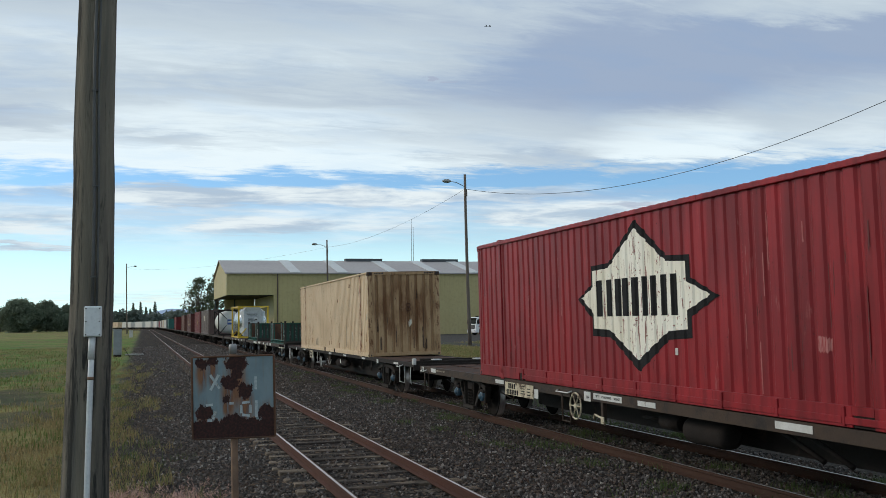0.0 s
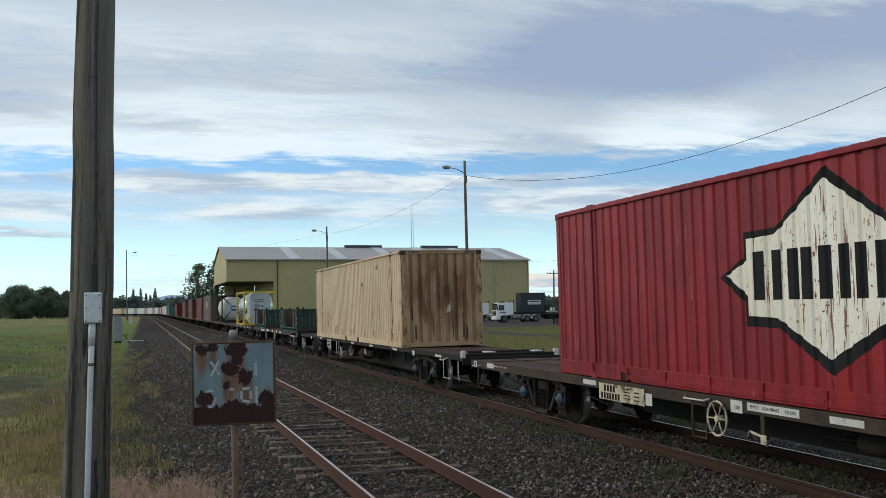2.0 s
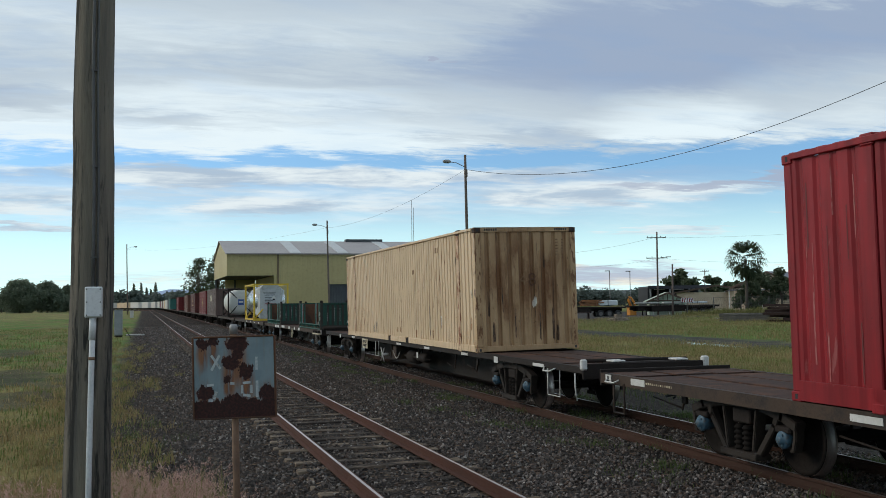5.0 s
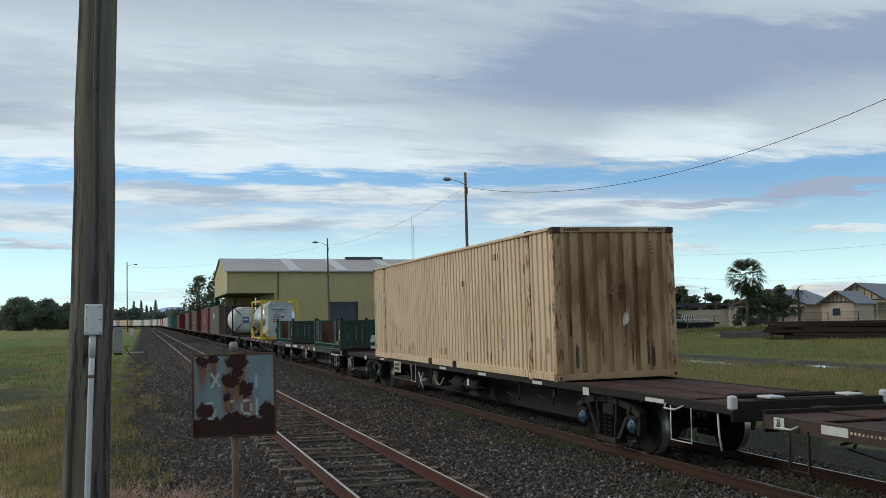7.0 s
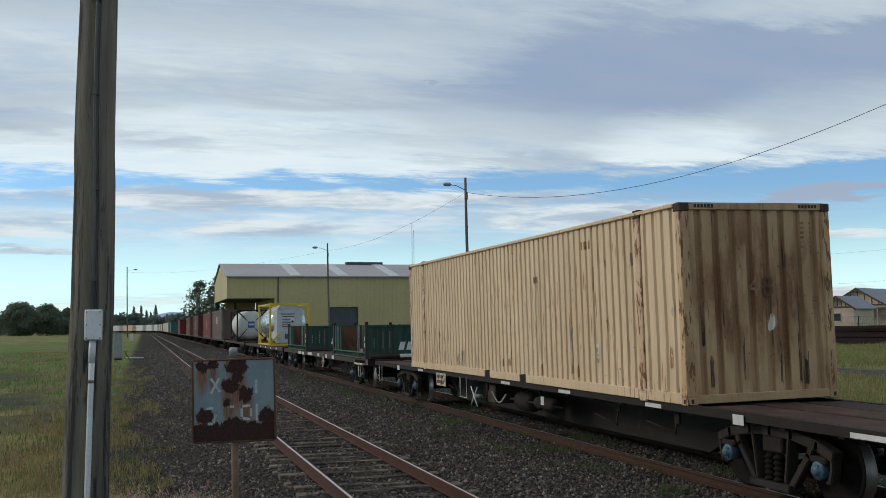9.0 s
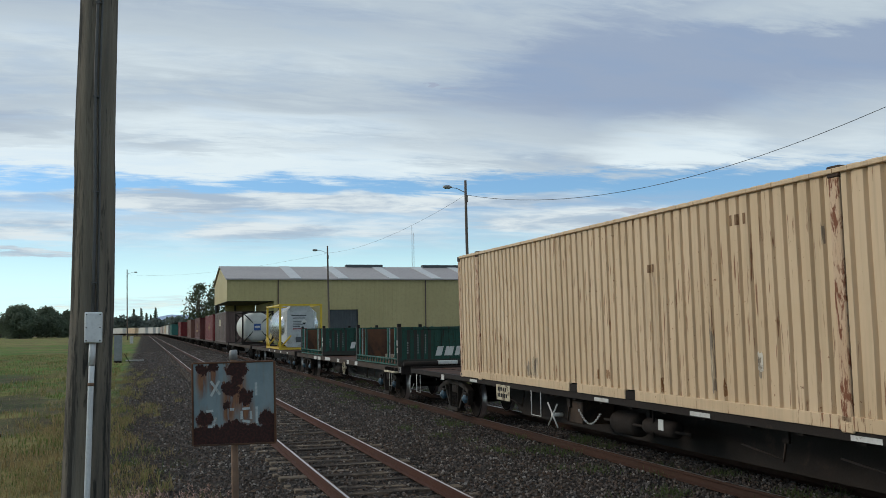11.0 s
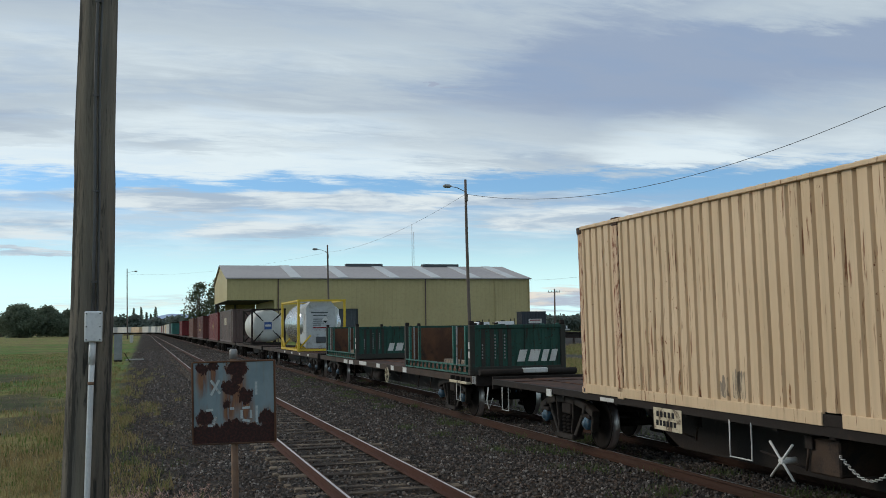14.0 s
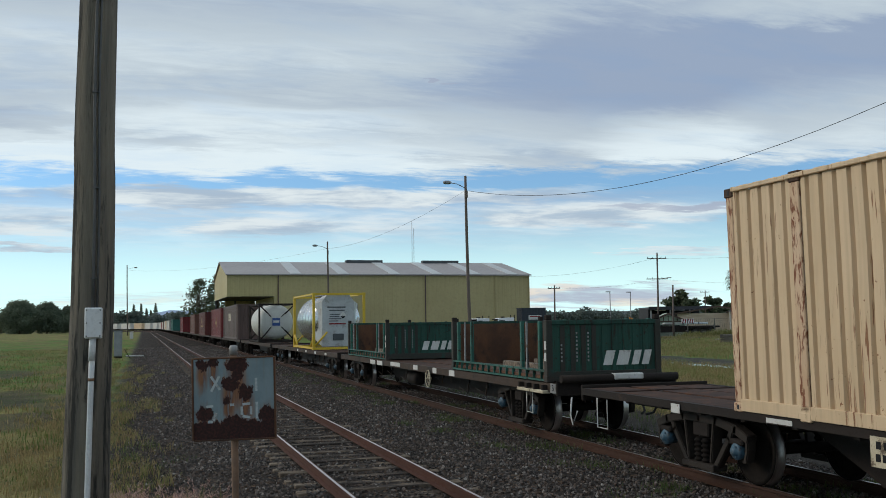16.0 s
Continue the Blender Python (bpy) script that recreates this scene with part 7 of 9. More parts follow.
def pine(base, height, label, seed):
    """A tall narrow conifer: whorls of drooping needles round a straight trunk."""
    rng_ = random.Random(seed)
    t = thing("tree", label, "tree", Matrix.Translation(base))
    bm = bmesh.new()
    tube(bm, [(0, 0, -0.3), (0, 0, height * 0.97)], 0.35, 7, 0.05)
    part("trunk", bm, "bark", t)
    centres = []
    for k in range(34):
        f = 0.15 + 0.85 * k / 33
        w = height * 0.17 * (1.02 - f) + 0.25
        a_ = k * 2.4
        centres.append((math.cos(a_) * w * 0.7, math.sin(a_) * w * 0.7, height * f, w * 0.75 * rng_.uniform(0.6, 1.2)))
    vs, fs = leaf_cloud(rng_, centres, 34, 0.55, 0.5)
    part("crown", raw_mesh("crown", vs, fs, "leaf_grey_hazed"), None, t)


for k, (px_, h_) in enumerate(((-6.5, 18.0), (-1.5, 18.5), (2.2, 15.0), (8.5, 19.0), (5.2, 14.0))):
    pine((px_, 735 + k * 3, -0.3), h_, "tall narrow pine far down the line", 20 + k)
tree((157.5, 266, 0.5), 10.2, 5.2, "rounded gum tree behind the roofs", 31, clumps=26, per=120, leaf=0.6, mat_="leaf_gum", bare=0.15)
tree((126.0, 200, 0.8), 6.0, 3.6, "dark shade tree behind the roofs", 32, mat_="leaf_gum", clumps=24, per=110, leaf=0.5, bare=0.1)
tree((131.0, 198, 0.8), 5.0, 3.4, "dark shade tree behind the roofs", 33, mat_="leaf_gum", clumps=22, per=110, leaf=0.5, bare=0.1)
tree((137.0, 196, 0.8), 4.6, 3.6, "dark shade tree behind the roofs", 34, mat_="leaf_gum", clumps=22, per=110, leaf=0.5, bare=0.1)
tree((79.2, 114.0, 0.6), 5.6, 2.3, "dense dark garden tree beside the palm", 41, mat_="leaf_gum", clumps=30, per=75, leaf=0.22, bare=0.08, trunk=0.18)
tree((82.0, 113.2, 0.7), 5.2, 2.2, "dense dark garden tree beside the palm", 42, mat_="leaf_gum", clumps=28, per=75, leaf=0.22, bare=0.10, trunk=0.18)
tree((76.6, 112.6, 0.5), 3.4, 2.2, "low dark garden bush behind the fence", 43, mat_="leaf_gum", clumps=18, per=120, leaf=0.24, bare=0.05, trunk=0.12)


def palm(base, height, spread, label, fronds, seed, fan=True):
    """A palm: ringed trunk and drooping fans of separate leaflets."""
    rng_ = random.Random(seed)
    t = thing("palm_tree", label, "palm", Matrix.Translation(base))
    bm = bmesh.new()
    tube(bm, [(0, 0, -0.9), (0.08, 0, height * 0.4), (0.02, 0, height * 0.82)], 0.22, 10, 0.15)
    part("trunk", bm, "bark", t)
    vs, fs = [], []
    top = Vector((0.02, 0, height * 0.80))
    for k in range(fronds):
        a_ = k * 2.399 + rng_.uniform(-0.2, 0.2)
        tilt = math.radians(-80 + 150 * (k + 0.5) / fronds)
        out = Vector((math.cos(a_) * math.cos(tilt), math.sin(a_) * math.cos(tilt), math.sin(tilt)))
        hub = top + out * spread * (0.50 if fan else 0.08) + Vector((0, 0, height * 0.02))
        side_ = out.cross(Vector((0, 0, 1))).normalized()
        for j in range(15):
            if fan:
                w = (j - 7) / 7 * 1.25
                d = (out * math.cos(w) + side_ * math.sin(w)).normalized()
                ln = spread * 0.62 * (1 - 0.25 * abs(w)) * rng_.uniform(0.85, 1.1)
                p0, p1 = hub, hub + d * ln * 0.6
                p2 = p1 + (d * 0.5 + Vector((0, 0, -0.75))).normalized() * ln * 0.45
            else:
                f = (j + 1) / 15
                p0 = top + out * spread * f + Vector((0, 0, -0.7 * spread * f * f))
                d = (side_ * (1 if j % 2 else -1) + out * 0.5).normalized()
                ln = spread * 0.45 * (1.1 - f)
                p1, p2 = p0 + d * ln * 0.6 + Vector((0, 0, -0.05)), p0 + d * ln + Vector((0, 0, -0.30 * ln))
            wv = d.cross(Vector((0, 0, 1))).normalized() * 0.065
            i = len(vs)
            vs += [p0 - wv * 0.4, p0 + wv * 0.4, p1 + wv, p1 - wv, p2]
            fs += [(i, i + 1, i + 2, i + 3), (i + 3, i + 2, i + 4)]
    part("crown", raw_mesh("crown", vs, fs, "leaf_palm"), None, t)


palm((75.2, 111.2, 0.5), 8.2, 3.0, "tall fan palm with drooping fronds over a garden", 58, 51)
palm((84.6, 113.2, 0.8), 6.0, 1.7, "slender feather palm beside a house", 14, 52, fan=False)


def woods(label, rows, seed, leaf=1.1, per=60, mat_="leaf_far_hazed"):
    """A far belt of trees: rows of (x, y, height, radius)."""
    rng_ = random.Random(seed)
    centres = []
    for x, y, h_, r in rows:
        for _ in range(5):
            centres.append((x + rng_.uniform(-r, r), y + rng_.uniform(-3, 3), rng_.uniform(0.2, 0.75) * h_, min(r * rng_.uniform(0.6, 1.0), h_ * 0.55)))
    vs, fs = leaf_cloud(rng_, centres, per, leaf, 0.7)
    tagged(part("far_woods", raw_mesh("far_woods", vs, fs, mat_), None), label, "woods", kind="stuff")


rng = random.Random(17)
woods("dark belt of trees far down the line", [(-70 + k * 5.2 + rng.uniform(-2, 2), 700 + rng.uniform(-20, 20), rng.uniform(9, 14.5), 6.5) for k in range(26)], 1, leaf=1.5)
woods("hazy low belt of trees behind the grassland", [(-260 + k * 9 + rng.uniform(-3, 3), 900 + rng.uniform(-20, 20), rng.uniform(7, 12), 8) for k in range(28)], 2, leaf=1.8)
woods("belt of trees behind the yard", [(80 + k * 5 + rng.uniform(-2, 2), 345 + rng.uniform(-25, 15), rng.uniform(5.2, 7.4), 5) for k in range(36)], 3, leaf=0.62, per=170)
woods("belt of trees behind the houses", [(165 + k * 7 + rng.uniform(-2, 2), 268 - k * 4 + rng.uniform(-8, 8), rng.uniform(5, 8), 6) for k in range(26)], 4, leaf=0.6, per=130)


def hills(label, y, rows, mat_):
    """A far ridge: a wall of ground with a rolling crest and a long back slope."""
    bm = bmesh.new()
    x0, x1, n_ = rows[0][0], rows[-1][0], 90
    crest = piecewise(rows)
    last = None
    for k in range(n_ + 1):
        x = x0 + (x1 - x0) * k / n_
        z = crest(x) + 3.0 * noise.noise(Vector((x * 0.02, 0, 3)))
        col = [bm.verts.new((x, y - 160, -2)), bm.verts.new((x, y, max(z, -1.5))), bm.verts.new((x, y + 400, -2))]
        if last:
            for i in range(2):
                bm.faces.new((last[i], col[i], col[i + 1], last[i + 1])).smooth = True
        last = col
    tagged(part("hills", bm, mat_), label, "hills", kind="structure")


# the range's distance haze is put into its base colour as pale blue
M["haze_hill"] = surface("range_in_painted_haze", (0.31, 0.40, 0.56), (0.29, 0.375, 0.53), 0.002, 1.0, bump=0, fine=0.02)
M["near_hill"] = surface("wooded_low_ridge", (0.07, 0.09, 0.09), (0.06, 0.075, 0.075), 0.01, 1.0, bump=0, fine=0.05)
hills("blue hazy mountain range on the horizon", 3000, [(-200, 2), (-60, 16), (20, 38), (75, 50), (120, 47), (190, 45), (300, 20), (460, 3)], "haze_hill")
hills("low wooded ridge far behind the yard", 1300, [(150, 2), (330, 13), (460, 18), (620, 15), (800, 19), (1000, 17), (1300, 12), (1500, 3)], "near_hill")


# ---------------------------------------------------------------- grass and stones
def blades(name, label, spots, material, seed, width=0.006, lean=0.35):
    """Single grass blades: spots of (x, y, z, height)."""
    rng_ = random.Random(seed)
    vs, fs = [], []
    for x, y, z, h_ in spots:
        a_ = rng_.uniform(0, math.tau)
        dx, dy = math.cos(a_), math.sin(a_)
        l_ = h_ * rng_.uniform(0.1, lean) * 1.5
        k = len(vs)
        w = width * rng_.uniform(0.7, 1.4)
        vs += [(x - dy * w, y + dx * w, z - 0.02), (x + dy * w, y - dx * w, z - 0.02), (x + dx * l_ * 0.4 + dy * w * 0.8, y + dy * l_ * 0.4 - dx * w * 0.8, z + h_ * 0.6),
               (x + dx * l_ * 0.4 - dy * w * 0.8, y + dy * l_ * 0.4 + dx * w * 0.8, z + h_ * 0.6), (x + dx * l_, y + dy * l_, z + h_)]
        fs += [(k, k + 1, k + 2, k + 3), (k + 3, k + 2, k + 4)]
    return tagged(part(name, raw_mesh(name, vs, fs, material), None), label, "grass", kind="stuff")


def field(x0, x1, y0, y1, count, h0, h1, seed, keep, power=1.0):
    rng_ = random.Random(seed)
    out = []
    while len(out) < count:
        x, y = rng_.uniform(x0, x1), y0 + (y1 - y0) * rng_.random() ** power
        d = noise.noise(Vector((x * 0.5, y * 0.35, seed)))
        if keep(x, y, d) and (not bare(x, y) or rng_.random() < 0.06) and rng_.random() < 0.55 + d:
            out.append((x, y, ground_height(x, y), rng_.uniform(h0, h1) * (0.75 + 0.5 * max(0, d))))
    return out


blades("grass_verge", "tufted dry grass on the verge beside the pole", field(-9, 0.9, 8.0, 30, 44000, 0.03, 0.15, 1, lambda x, y, d: d > -0.3 and x < 0.1 + 0.8 * d - max(0, (y - 10)) * 0.03, 1.5), "blade_dry", 1, 0.005)
blades("green_verge", "short green grass on the verge", field(-12, 0.9, 8.0, 45, 22000, 0.03, 0.12, 2, lambda x, y, d: d > -0.1 and x < 0.0 + 1.0 * d - max(0, (y - 10)) * 0.03, 1.5), "blade_green", 2, 0.006)
blades("far_meadow", "rough meadow grass beside the line", field(-34, -1.4, 22, 120, 30000, 0.06, 0.22, 3, lambda x, y, d: True, 1.6), "blade_green", 3, 0.012)
blades("dry_meadow", "dry meadow grass beside the line", field(-34, -1.4, 20, 120, 30000, 0.06, 0.24, 4, lambda x, y, d: True, 1.6), "blade_dry", 4, 0.012)
def plumes(name, label, spots, material, seed):
    """Seeding grass: thin bent stems, each with a loose plume of fine hairs."""
    rng_ = random.Random(seed)
    vs, fs = [], []
    for x, y, z, h_ in spots:
        a_ = rng_.uniform(0, math.tau)
        l_ = h_ * rng_.uniform(0.05, 0.45)
        tip = Vector((x + math.cos(a_) * l_, y + math.sin(a_) * l_, z + h_))
        foot = Vector((x, y, z))
        mid_ = foot.lerp(tip, 0.6) + Vector((0, 0, 0.05 * h_))
        for _ in range(13):
            p = mid_.lerp(tip, rng_.random() ** 0.8) + Vector((rng_.gauss(0, 0.010), rng_.gauss(0, 0.010), 0))
            d = Vector((rng_.gauss(0, 0.5) + math.cos(a_) * 0.4, rng_.gauss(0, 0.5) + math.sin(a_) * 0.4, rng_.uniform(0.3, 1.1))).normalized() * rng_.uniform(0.025, 0.06)
            w = d.cross(Vector((rng_.gauss(0, 1), rng_.gauss(0, 1), 0.2))).normalized() * 0.0035
            k = len(vs)
            vs += [p - w, p + w, p + d]
            fs.append((k, k + 1, k + 2))
    return tagged(part(name, raw_mesh(name, vs, fs, material), None), label, "grass", kind="stuff")


def tufts(x0, x1, y0, y1, count, per, h0, h1, seed):
    """Clumped plants: count tufts of up to per stems."""
    rng_ = random.Random(seed)
    out = []
    for _ in range(count):
        cx, cy, r, k = rng_.uniform(x0, x1), rng_.uniform(y0, y1), rng_.uniform(0.05, 0.16), rng_.uniform(0.7, 1.25)
        for _ in range(rng_.randint(per // 3, per)):
            x, y = cx + rng_.gauss(0, r), cy + rng_.gauss(0, r)
            out.append((x, y, ground_height(x, y), rng_.uniform(h0, h1) * k))
    return out


PINK_A = tufts(-0.40, 0.92, 9.0, 12.6, 34, 42, 0.20, 0.52, 6) + tufts(0.15, 0.9, 9.0, 11.0, 14, 44, 0.30, 0.56, 16)
PINK_B = tufts(-2.7, -0.8, 9.2, 13.8, 30, 34, 0.16, 0.40, 14)
plumes("pink_grass", "pinkish feathery seeding grass at the foot of the bank", PINK_A + PINK_B, "blade_pink", 5)
blades("seeding_stems", "olive stems of seeding grass at the foot of the bank", PINK_A + PINK_B + PINK_A, "blade_field", 6, 0.003, 0.35)
blades("dry_tufts", "dry straw grass at the foot of the bank", field(-2.6, 0.75, 8.6, 14.5, 5000, 0.12, 0.34, 7, lambda x, y, d: d > -0.3), "blade_dry", 6, 0.005, 0.6)
rng = random.Random(61)
EDGE = []
for _ in range(330):
    cy = 9.5 + 62 * rng.random() ** 1.7
    cx = -0.75 - 0.012 * cy + rng.gauss(0, 0.55 + 0.012 * cy)
    r_, top_ = rng.uniform(0.05, 0.22), rng.uniform(0.6, 1.25)
    for _ in range(rng.randint(20, 80)):
        x, y = cx + rng.gauss(0, r_), cy + rng.gauss(0, r_ * 1.8)
        if x < 1.5:
            EDGE.append((x, y, max(ground_height(x, y), -0.40), rng.uniform(0.05, 0.26) * top_))
blades("verge_tufts", "uneven olive tufts where grass meets the ballast", EDGE[::2], "blade_field", 62, 0.006, 0.7)
blades("verge_straw", "dry straw tufts where grass meets the ballast", EDGE[1::2], "blade_dry", 63, 0.006, 0.7)
blades("yard_grass", "tall green grass between loop and yard", field(13.2, 30.2, 18, 98, 60000, 0.08, 0.34, 8, lambda x, y, d: True, 1.1), "blade_field", 7, 0.008, 0.6)
blades("yard_dry_grass", "tall dry grass between loop and yard", field(13.0, 30.0, 18, 98, 42000, 0.10, 0.40, 9, lambda x, y, d: True, 1.1), "blade_dry", 8, 0.007, 0.6)
blades("yard_grass", "tall green grass beyond the dirt road", field(35.0, 66, 30, 108, 42000, 0.08, 0.34, 10, lambda x, y, d: True), "blade_field", 9, 0.012, 0.6)
blades("yard_dry_grass", "tall dry grass beyond the dirt road", field(35.0, 70, 30, 112, 26000, 0.08, 0.38, 11, lambda x, y, d: True), "blade_dry", 10, 0.011, 0.6)
rng = random.Random(12)
spots = []
for _ in range(110):
    cx, cy = rng.choice((rng.gauss(7.1, 0.25), rng.gauss(8.5, 0.35), rng.gauss(9.9, 0.3), rng.gauss(6.4, 0.3))), 8 + 46 * rng.random() ** 1.4
    for _ in range(rng.randint(40, 150)):
        spots.append((cx + rng.gauss(0, 0.13), cy + rng.gauss(0, 0.24), -0.17, rng.uniform(0.03, 0.15)))
for _ in range(75):
    cx, cy = rng.uniform(9.7, 13.2), 8 + 70 * rng.random() ** 1.3
    for _ in range(rng.randint(20, 60)):
        gx_, gy_ = cx + rng.gauss(0, 0.25), cy + rng.gauss(0, 0.5)
        spots.append((gx_, gy_, -0.24 - max(0.0, gx_ - 10.1) * 0.03, rng.uniform(0.08, 0.30)))
for _ in range(14):
    cx, cy = rng.uniform(-0.4, 0.8), rng.uniform(10.5, 22)
    for _ in range(rng.randint(20, 70)):
        gx_, gy_ = cx + rng.gauss(0, 0.13), cy + rng.gauss(0, 0.3)
        spots.append((gx_, gy_, ground_height(gx_, gy_), rng.uniform(0.05, 0.22)))
blades("track_weeds", "green weeds growing in the ballast of the loop", spots, "weed", 11, 0.005, 0.9)


def stones():
    """Loose ballast stones, angular, over the bed nearest to the camera."""
    rng_ = random.Random(30)
    vs, fs = [], []
    cube_f = ((0, 2, 3, 1), (4, 5, 7, 6), (0, 1, 5, 4), (2, 6, 7, 3), (0, 4, 6, 2), (1, 3, 7, 5))
    prof = piecewise(ballast_profile())
    n_ = 0
    while n_ < 105000:
        x, y = rng_.uniform(-1.0, 10.6), 7.5 + 110 * rng_.random() ** 2.7
        if (2.65 < x < 4.03 and rng_.random() < 0.5) or (x < 2.25 and x > 2.0 and rng_.random() < 0.5) or (x < 0.3 and rng_.random() < 0.6):
            continue
        if min(abs(x - c) for c in (2.586, 4.091, 7.80, 9.31)) < 0.09:
            continue
        z = prof(x - NEAR_X)
        r = rng_.uniform(0.010, 0.023) * (1 + max(0.0, y - 20) * 0.012)
        m = Euler((rng_.uniform(0, 6), rng_.uniform(0, 6), rng_.uniform(0, 6))).to_matrix()
        k = len(vs)
        for c in range(8):
            v = Vector(((c & 1) * 2 - 1, (c >> 1 & 1) * 2 - 1, (c >> 2 & 1) * 2 - 1))
            v = m @ Vector((v.x * r * rng_.uniform(0.7, 1.3), v.y * r * rng_.uniform(0.5, 1.1), v.z * r * rng_.uniform(0.4, 0.9)))
            vs.append((x + v.x, y + v.y, z + 0.010 + v.z))
        fs += [tuple(k + i for i in f) for f in cube_f]
        n_ += 1
    tagged(part("ballast_stones", raw_mesh("ballast_stones", vs, fs, "stone"), None), "loose dark grey basalt ballast stones", "ballast", kind="stuff")


def stone_material():
    m = bpy.data.materials.new("basalt_stone")
    m.use_nodes = True
    n = Nodes(m.node_tree)
    rnd = n.node("ShaderNodeNewGeometry").outputs["Random Per Island"]
    at = n.node("ShaderNodeTexCoord").outputs["Object"]
    col = n.mix(n.math("MULTIPLY", rnd, rnd), (0.020, 0.0168, 0.0152), (0.190, 0.162, 0.146))
    col = n.mix(n.step(rnd, 0.93, 0.945), col, (0.27, 0.245, 0.22))
    col = n.mix(n.math("MULTIPLY", n.step(n.math("FRACT", n.math("MULTIPLY", rnd, 37.0)), 0.72, 0.80), 0.7), col, (0.085, 0.050, 0.033))
    col = n.mix(n.math("MULTIPLY", n.step(n.noise(at, 0.7, 4.0, 0.6), 0.48, 0.68), 0.6), col, (0.055, 0.038, 0.028))
    p = n.node("ShaderNodeBsdfPrincipled")
    n.put(p.inputs["Base Color"], col)
    p.inputs["Roughness"].default_value = 0.8
    n.put(n.node("ShaderNodeOutputMaterial").inputs[0], p.outputs[0])
    return m


M["stone"] = stone_material()
stones()


# ---------------------------------------------------------------- yard, vehicles, houses
M["glass"] = surface("dark_window_glass", (0.02, 0.025, 0.03), (0.015, 0.02, 0.025), 3.0, 0.12, bump=0, spec=0.6)
M["truck_white"] = surface("white_truck_paint", (0.78, 0.78, 0.78), (0.72, 0.72, 0.73), 1.0, 0.35, bump=0)
M["house_wall"] = surface("cream_weatherboard", (0.50, 0.395, 0.30), (0.44, 0.345, 0.26), 0.8, 0.7, bump=0)
M["house_roof"] = surface("grey_house_roof", (0.16, 0.17, 0.20), (0.13, 0.14, 0.165), 0.6, 0.5, bump=0)
M["trim_brown"] = surface("dark_brown_trim", (0.09, 0.055, 0.04), (0.07, 0.045, 0.035), 2.0, 0.7, bump=0)
M["white_roof"] = surface("white_sheet_roof", (0.62, 0.66, 0.68), (0.55, 0.58, 0.60), 0.4, 0.45, bump=0)
M["pale_green"] = surface("pale_green_wall", (0.36, 0.42, 0.34), (0.30, 0.36, 0.29), 0.5, 0.7, bump=0)
M["timber_new"] = surface("orange_sawn_timber", (0.26, 0.11, 0.045), (0.20, 0.085, 0.038), 2.0, 0.8, bump=0)
M["orange"] = surface("orange_machine_paint", (0.55, 0.22, 0.03), (0.45, 0.18, 0.03), 2.0, 0.5, bump=0)
M["rubble"] = surface("pale_broken_concrete", (0.22, 0.18, 0.14), (0.11, 0.085, 0.068), 2.5, 0.9)
M["old_steel"] = surface("dark_rusted_beams", (0.040, 0.019, 0.015), (0.026, 0.014, 0.012), 1.2, 0.85)
M["old_timber"] = surface("grey_salvaged_timber", (0.16, 0.145, 0.125), (0.10, 0.09, 0.08), 1.5, 0.9)
M["concrete"] = surface("pale_concrete", (0.40, 0.40, 0.38), (0.32, 0.32, 0.30), 1.0, 0.85)
M["rim_grey"] = surface("dusty_wheel_rim", (0.14, 0.13, 0.125), (0.09, 0.085, 0.08), 4.0, 0.6, bump=0)
M["water"] = surface("still_puddle", (0.03, 0.035, 0.04), (0.03, 0.035, 0.04), 1.0, 0.04, bump=0, spec=0.8)


def wheel_part(owner, x, y, r, w, z=None):
    bm = bmesh.new()
    z = r if z is None else z
    lathe(bm, (x, y, z), [(-w / 2, r * 0.6), (-w / 2, r * 0.95), (-w / 2 + 0.04, r), (w / 2 - 0.04, r), (w / 2, r * 0.95), (w / 2, r * 0.6)], 20, "x")
    tyre = part("wheel", bm, "tyre", owner)
    bm = bmesh.new()
    lathe(bm, (x, y, z), [(-w / 2 - 0.01, r * 0.58), (-w / 2 + 0.05, r * 0.5), (-w / 2 - 0.03, r * 0.2), (w / 2 + 0.03, r * 0.2), (w / 2 - 0.05, r * 0.5), (w / 2 + 0.01, r * 0.58)], 16, "x")
    part("rim", bm, "rim_grey", tyre)


